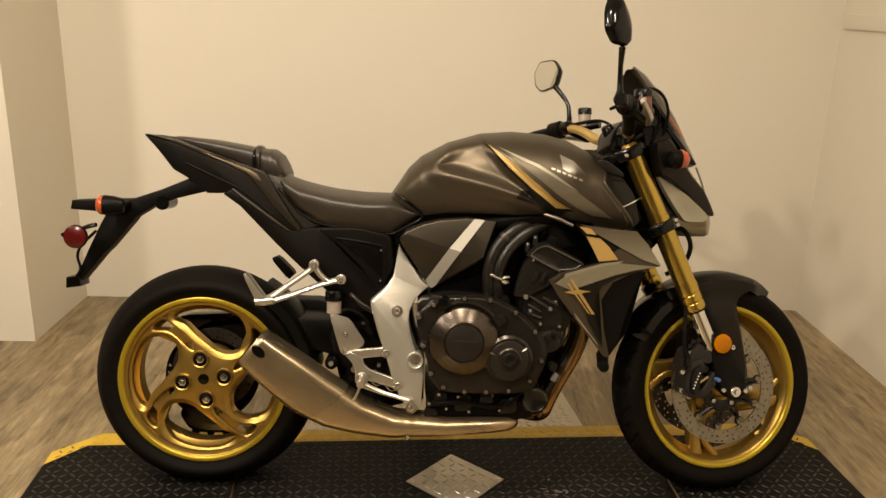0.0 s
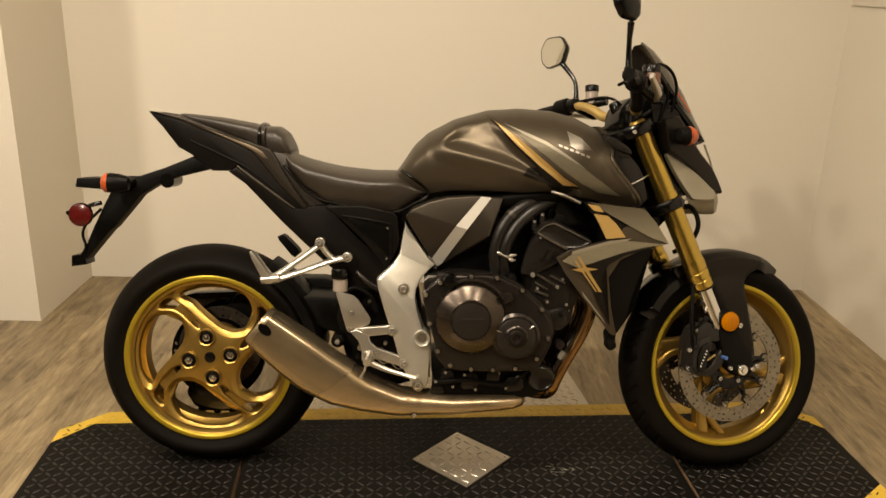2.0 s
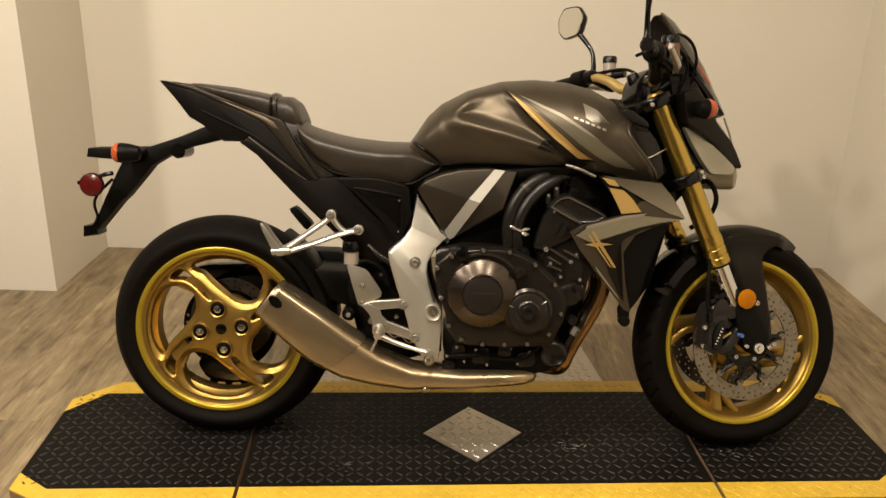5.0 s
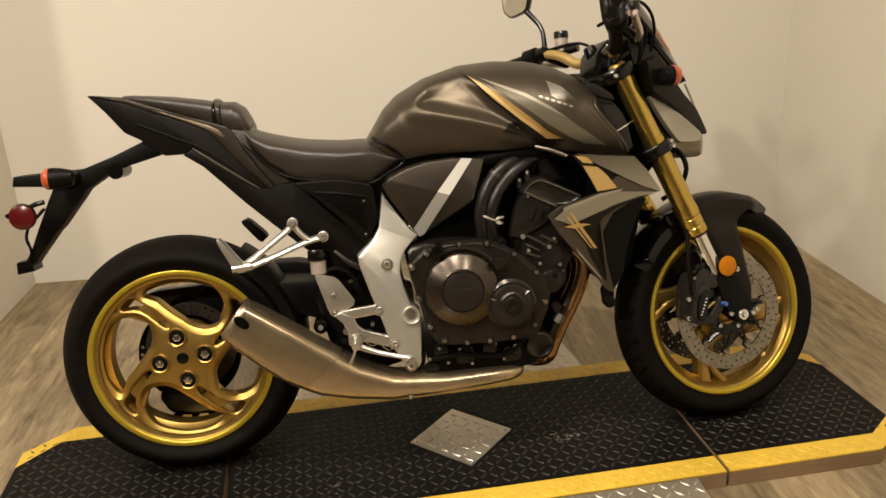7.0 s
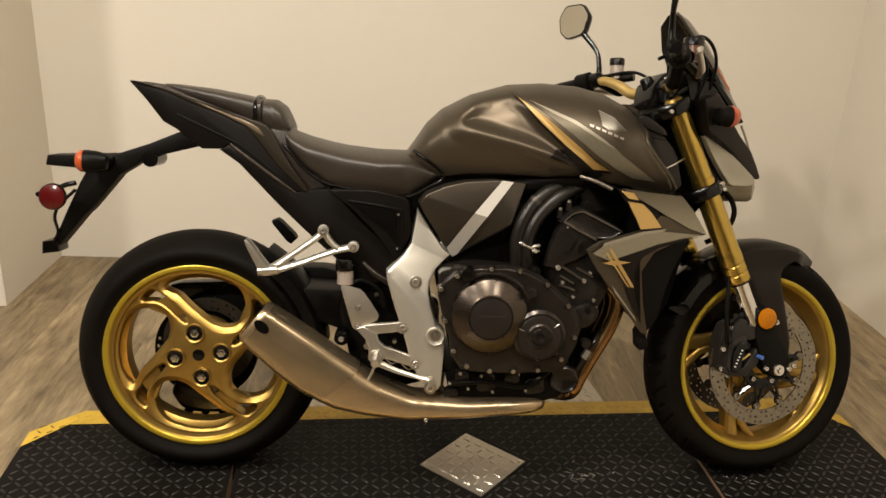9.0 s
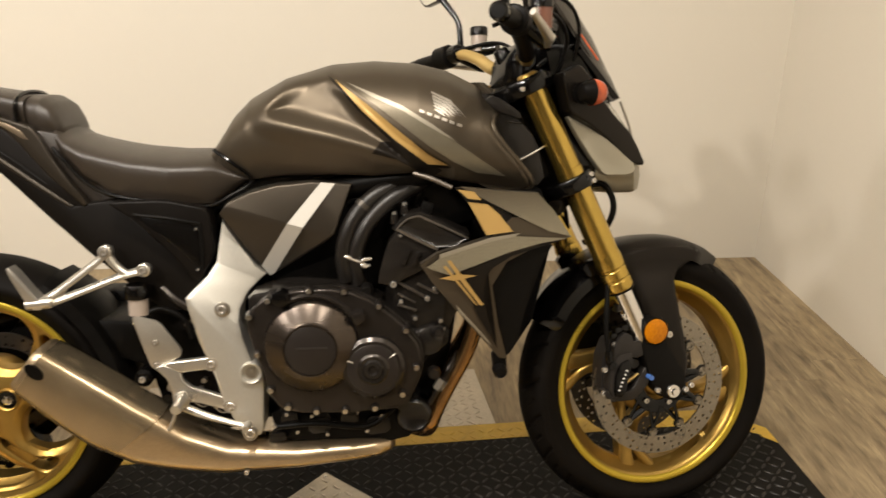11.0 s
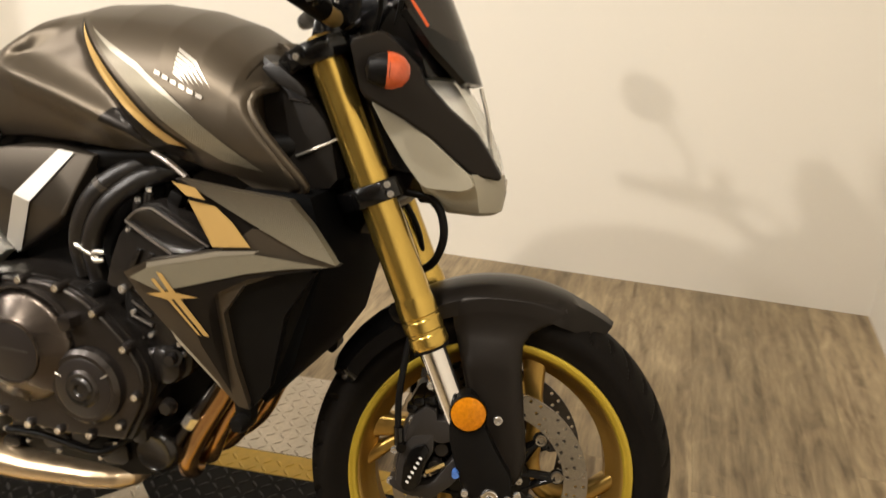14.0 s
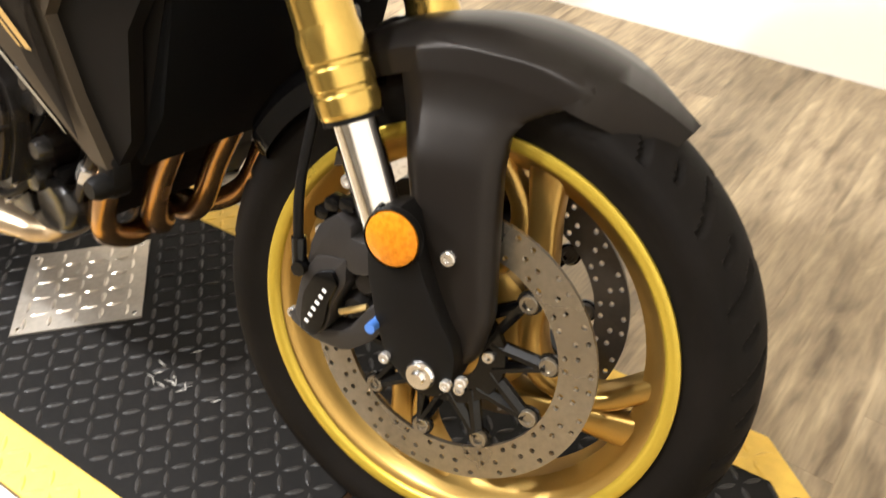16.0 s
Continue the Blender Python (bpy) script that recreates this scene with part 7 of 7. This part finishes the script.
for k, y in enumerate((-0.125, -0.052, 0.030, 0.105)):
    dx = 0.010 * k
    bpart("header_pipe", tube([(0.985, y, 0.520), (1.022, y * 1.02, 0.475), (1.008 + dx, y, 0.405), (0.960 + dx, y, 0.312), (0.938 + dx, y * 0.97, 0.262), (0.928 + dx * 0.6, y * 0.90 + 0.004, 0.230), (0.914, y * 0.62 + 0.014, 0.206), (0.870, y * 0.32 + 0.026, 0.197), (0.800, y * 0.20 + 0.030, 0.197)], 0.0170, 18), HEADER, label="heat-tinted copper-brown header pipe")

# ---- foot controls ----
def rear_hanger(s):
    y = 0.158 * s
    a, b, c = (0.308, y, 0.627), (0.378, y, 0.590), (0.180, y * 1.04, 0.532)
    h = bpart("passenger_peg_hanger", tube([c, (0.210, y, 0.549), (0.296, y, 0.612), a], [0.0105, 0.0088, 0.0088, 0.0100], 14, 5, True, 0.6), ALLOY, label="polished alloy passenger footrest hanger")
    bpart("lower_strut", tube([(0.186, y * 1.02, 0.526), (0.250, y, 0.547), (0.335, y, 0.579), b], [0.0105, 0.0084, 0.0086, 0.0100], 14, 5, True, 0.6), ALLOY, h)
    bpart("front_strut", tube([a, (0.324, y, 0.602), (0.342, y, 0.586), (0.352, y, 0.583)], [0.0100, 0.0086, 0.0080, 0.0076], 14, 5, True, 0.6), ALLOY, h)
    bpart("corner_web", slab([(0.184, 0.528), (0.188, 0.542), (0.236, 0.566), (0.226, 0.545), (0.246, 0.541)], y * 1.02, y * 0.97, 0.002), ALLOY, h)
    for p in (a, b):
        bpart("hanger_eye", lathe([(0.0, -0.0075), (0.0110, -0.0075), (0.0128, -0.006), (0.0132, 0.010)] if s < 0 else [(0.0, 0.0075), (0.0110, 0.0075), (0.0128, 0.006), (0.0132, -0.010)], (p[0], y, p[2]), 24), ALLOY, h)
        bolt((p[0], y + 0.0075 * s, p[2]), 0.0068, mat=STEEL, parent=h, away=s)
    bpart("passenger_peg", slab(rounded([(0.128, 0.600), (0.138, 0.606), (0.182, 0.545), (0.196, 0.535), (0.190, 0.520), (0.168, 0.520)], 0.2), y * 1.16, y * 0.98, 0.004), ALLOY, h, "folded alloy passenger peg")
    bpart("peg_pivot", tube([(0.160, y * 1.1, 0.530), (0.205, y * 1.1, 0.534)], 0.0115, 14, 1, False), ALLOY, h)


rear_hanger(-1)
bpart("rubber_peg", slab(rounded([(0.139, 0.600), (0.161, 0.609), (0.213, 0.557), (0.191, 0.537)], 0.15), 0.150, 0.190, 0.004), PLASTIC, label="black folded peg on the far side")


def rider_controls(s):
    y = 0.168 * s
    plate = [(0.350, 0.497), (0.359, 0.501), (0.402, 0.489), (0.442, 0.430), (0.438, 0.416), (0.405, 0.402), (0.389, 0.391), (0.380, 0.398), (0.367, 0.441)]
    g = bpart("heel_guard", slab(rounded(plate, 0.12), y, y * 0.97, 0.0015), ALLOY, label="brushed alloy heel guard and footrest hanger")
    for x, z in ((0.392, 0.447), (0.392, 0.401)):
        bpart("guard_washer", lathe([(0.0045, -0.0010 * -s), (0.0075, -0.0012 * -s), (0.0085, 0.001 * -s)], (x, y, z), 16), STEEL, g)
        bolt((x, y, z), 0.0050, parent=g, away=s)
    upper = [(0.405, 0.404), (0.424, 0.409), (0.484, 0.415), (0.492, 0.418), (0.502, 0.419), (0.511, 0.411), (0.513, 0.402), (0.510, 0.394), (0.502, 0.388), (0.486, 0.391), (0.437, 0.385)]
    bpart("upper_arm", slab(upper, y * 1.05, y * 0.98, 0.004, seg=3), ALLOY, g)
    body = [(0.389, 0.396), (0.405, 0.404), (0.437, 0.389), (0.442, 0.370), (0.456, 0.356), (0.521, 0.333), (0.534, 0.331), (0.543, 0.325), (0.546, 0.314), (0.542, 0.304), (0.532, 0.299), (0.521, 0.306), (0.465, 0.323), (0.444, 0.325), (0.430, 0.312), (0.419, 0.321), (0.419, 0.349), (0.410, 0.373)]
    bpart("rest_hanger", slab(body, y * 1.045, y * 0.975, 0.004, seg=3), ALLOY, g)
    for x, z in ((0.4985, 0.4025), (0.531, 0.3145)):
        bpart("arm_eye", lathe([(0.0090, 0.0015 * s), (0.0105, 0.0030 * s), (0.0135, 0.0030 * s), (0.0150, 0.0), (0.0150, -0.006 * s)], (x, y * 1.045, z), 24), ALLOY, g)
        bolt((x, y * 1.05, z), 0.0085, parent=g, away=s)
    bpart("rest_joint", slab(rounded([(0.424, 0.345), (0.446, 0.350), (0.456, 0.332), (0.450, 0.318), (0.432, 0.316), (0.424, 0.328)], 0.2), y * 1.12, y * 1.03, 0.003), ALLOY, g, "footrest joint")
    bpart("footrest", tube([(0.441, y * 1.08, 0.336), (0.438, y * 1.22, 0.331), (0.436, y * 1.34, 0.328)], [0.0120, 0.0105, 0.0095], 12, 3), ALLOY, g, "ribbed alloy footrest")
    for k in range(4):
        bpart("rest_rib", tube([(0.4395 - 0.0008 * k, y * (1.15 + 0.05 * k), 0.3335 - 0.0018 * k), (0.4392 - 0.0008 * k, y * (1.165 + 0.05 * k), 0.3330 - 0.0018 * k)], 0.0125 - 0.0006 * k, 12, 1, False), ALLOY, g)
    bpart("foot_feeler", tube([(0.436, y * 1.30, 0.326), (0.431, y * 1.30, 0.308), (0.420, y * 1.30, 0.285)], [0.0038, 0.0034, 0.0034], 10, 1, False), ALLOY, g)
    bpart("brake_pedal", tube([(0.440, y * 1.08, 0.318), (0.483, y * 1.12, 0.302), (0.530, y * 1.18, 0.291), (0.566, y * 1.24, 0.285)], [0.0090, 0.0072, 0.0058, 0.0072], 10, 5, True, 0.7), ALLOY, g, "alloy foot pedal")
    bpart("pedal_tip", tube([(0.568, y * 1.18, 0.285), (0.568, y * 1.36, 0.285)], 0.0075, 12, 1, False), ALLOY, g)
    bpart("return_spring", tube([(0.445 + 0.010 * k, y * 0.98 + 0.005 * math.cos(k * 1.57), 0.326 - 0.0035 * k + 0.005 * math.sin(k * 1.57)) for k in range(9)], 0.0016, 6, 3), STEEL, g)
    for x, z, r in ((0.415, 0.352, 0.008), (0.408, 0.330, 0.009), (0.470, 0.345, 0.006), (0.480, 0.365, 0.005)):
        bpart("switch_piece", tube([(x, y * 0.90, z), (x, y * 0.99, z)], r, 8, 1, False), STEEL if r < 0.0085 else GLOSS, g, "small switch piece")


both(rider_controls)
cup = bpart("rear_brake_reservoir", tube([(0.360, -0.150, 0.500), (0.360, -0.150, 0.535)], 0.0190, 20, 1, False), RESERVOIR, label="milky rear brake reservoir")
bpart("reservoir_cap", tube([(0.359, -0.150, 0.533), (0.359, -0.150, 0.536), (0.359, -0.150, 0.556), (0.359, -0.150, 0.560)], [0.0215, 0.0225, 0.0225, 0.020], 20, 1, False), GLOSS, cup, "black cap")
bpart("reservoir_hose", tube([(0.372, -0.150, 0.500), (0.400, -0.135, 0.505), (0.440, -0.125, 0.480), (0.452, -0.12, 0.44)], 0.006, 10), PLASTIC, cup)
bpart("shock_absorber", tube([(0.400, -0.05, 0.560), (0.455, -0.05, 0.420)], 0.030, 20, 1, False), ENGINE, label="black rear shock absorber")
for k in range(7):
    t = k / 7
    c = Vector((0.398 + 0.052 * t, -0.05, 0.555 - 0.125 * t))
    d = Vector((0.385, 0, -0.92))
    bpart("shock_coil", tube([c, c + d * 0.008], 0.0365, 20, 1, False), STEEL if k % 2 else ENGINE, label="spring coil")
bpart("rear_harness", tube([(0.40, -0.120, 0.545), (0.43, -0.13, 0.520), (0.462, -0.13, 0.500), (0.480, -0.12, 0.48)], 0.009, 10), COVER, label="dark sleeved hose")
bpart("swingarm_side", slab(rounded([(0.20, 0.47), (0.40, 0.46), (0.50, 0.44), (0.50, 0.34), (0.36, 0.36), (0.24, 0.40)], 0.2), -0.070, 0.080, 0.010), PLASTIC, label="black swingarm body")
bpart("linkage_knob", lathe([(0.0, -0.135), (0.012, -0.135), (0.018, -0.128), (0.018, -0.08)], (0.352, 0, 0.360), 20), GLOSS, label="black linkage knob")
bolt((0.352, -0.136, 0.360), 0.007, mat=STEEL)

# ---- tail tidy: number-plate carrier, rear signals, red side reflector ----
car = bpart("plate_carrier", slab([(0.030, 0.812), (-0.040, 0.842), (-0.125, 0.806), (-0.205, 0.778), (-0.262, 0.762), (-0.292, 0.706), (-0.322, 0.640), (-0.360, 0.560), (-0.346, 0.550), (-0.282, 0.628), (-0.268, 0.640), (-0.205, 0.716), (-0.196, 0.728), (-0.126, 0.772), (-0.02, 0.800)], -0.026, 0.026, 0.006), PLASTIC, label="black plastic number-plate carrier")
bpart("carrier_bracket", slab([(-0.385, 0.560), (-0.348, 0.566), (-0.345, 0.536), (-0.386, 0.530)], -0.030, 0.030, 0.003), GLOSS, car)
bpart("carrier_wire", tube([(-0.300, -0.03, 0.690), (-0.340, -0.03, 0.650), (-0.352, -0.03, 0.620), (-0.345, -0.03, 0.585), (-0.358, -0.03, 0.560)], 0.004, 8), GLOSS, car)
bpart("carrier_clip", tube([(-0.300, -0.028, 0.706), (-0.325, -0.028, 0.700), (-0.345, -0.04, 0.690), (-0.360, -0.10, 0.684)], 0.006, 8), GLOSS, car)
red = bpart("red_reflector", lathe([(0.0, 0.010), (0.028, 0.010), (0.031, 0.004), (0.030, -0.004)], (-0.314, -0.130, 0.683), 36), PLASTIC, label="round red rear side reflector")
bpart("red_lens", lathe([(0.0, -0.0095), (0.020, -0.0080), (0.0285, -0.0045), (0.0295, 0.002)], (-0.314, -0.130, 0.683), 36), RED, red, "red lens")


def rear_signal(s):
    st = bpart("rear_turn_signal", tube([(-0.215, 0.022 * s, 0.765), (-0.222, 0.060 * s, 0.762), (-0.228, 0.085 * s, 0.762)], [0.012, 0.012, 0.018], 12, 2, False), PLASTIC, label="black rear turn signal with an orange lens")
    m = Matrix.Translation((-0.235, 0.110 * s, 0.766)) @ Matrix.Rotation(radians(-90 - 6 * s), 4, "Z")
    bpart("signal_body", placed(lathe([(0.0, 0.045), (0.018, 0.038), (0.024, 0.015), (0.026, -0.006), (0.0255, -0.012)], n=28), m), PLASTIC, st)
    bpart("signal_lens", placed(lathe([(0.0255, -0.012), (0.025, -0.020), (0.018, -0.028), (0.0, -0.031)], n=28), m), ORANGE, st, "orange signal lens")


rear_signal(-1)
bpart("plate_light_arm", slab([(-0.215, 0.778), (-0.36, 0.772), (-0.365, 0.748), (-0.275, 0.742), (-0.215, 0.752)], -0.040, 0.040, 0.006), PLASTIC, car, "black plate lamp arm")
bpart("grab_knob", tube([(-0.118, -0.040, 0.770), (-0.118, 0.040, 0.770)], 0.019, 20, 1, False), GLOSS, car, "round carrier pivot")
bpart("side_stand", tube([(0.62, 0.14, 0.25), (0.62, 0.25, 0.14), (0.62, 0.355, 0.062)], [0.013, 0.011, 0.011], 12, 3), PLASTIC, label="black side stand")
bpart("stand_foot", lathe([(0.0, -0.006), (0.018, -0.006), (0.020, 0.0), (0.0, 0.004)], (0.62, 0.36, 0.066), 16), PLASTIC)


# ---- floor planks ----
PW, PL = 0.182, 1.22
plank_mesh = None
rng = random.Random(5)
far_verts, far_faces = [], []
x = RIGHT
while x > FARLEFT + 0.02:
    y = BACK
    w = min(PW, x - FARLEFT)
    first = True
    off = rng.uniform(0.2, 1.0) * PL
    while y > FRONT + 0.02:
        ln = min(off if first else PL, y - FRONT)
        first = False
        cx, cy, hw, hl = x - w / 2, y - ln / 2, w / 2 - 0.00012, ln / 2 - 0.00015
        if x > -3.0 and y > -3.2:
            if abs(w - PW) < 1e-6 and abs(ln - PL) < 1e-6 and plank_mesh is not None:
                share("plank", plank_mesh, floor, Matrix.Translation((cx, cy, 0)))
            else:
                ob = part("plank", box(-hw, hw, -hl, hl, -0.006, 0, 0.0003, 1), WOOD, floor)
                ob.matrix_basis = Matrix.Translation((cx, cy, 0))
                if abs(w - PW) < 1e-6 and abs(ln - PL) < 1e-6:
                    plank_mesh = ob.data
        else:
            k = len(far_verts)
            far_verts += [(cx + sx * hw, cy + sy * hl, z) for z in (-0.006, 0.0) for sx, sy in ((-1, -1), (1, -1), (1, 1), (-1, 1))]
            far_faces += [(k + 4, k + 5, k + 6, k + 7)] + [(k + q, k + (q + 1) % 4, k + 4 + (q + 1) % 4, k + 4 + q) for q in range(4)]
        y -= ln
    x -= PW
mesh_part("far_planks", far_verts, far_faces, WOOD, floor, kind="stuff")
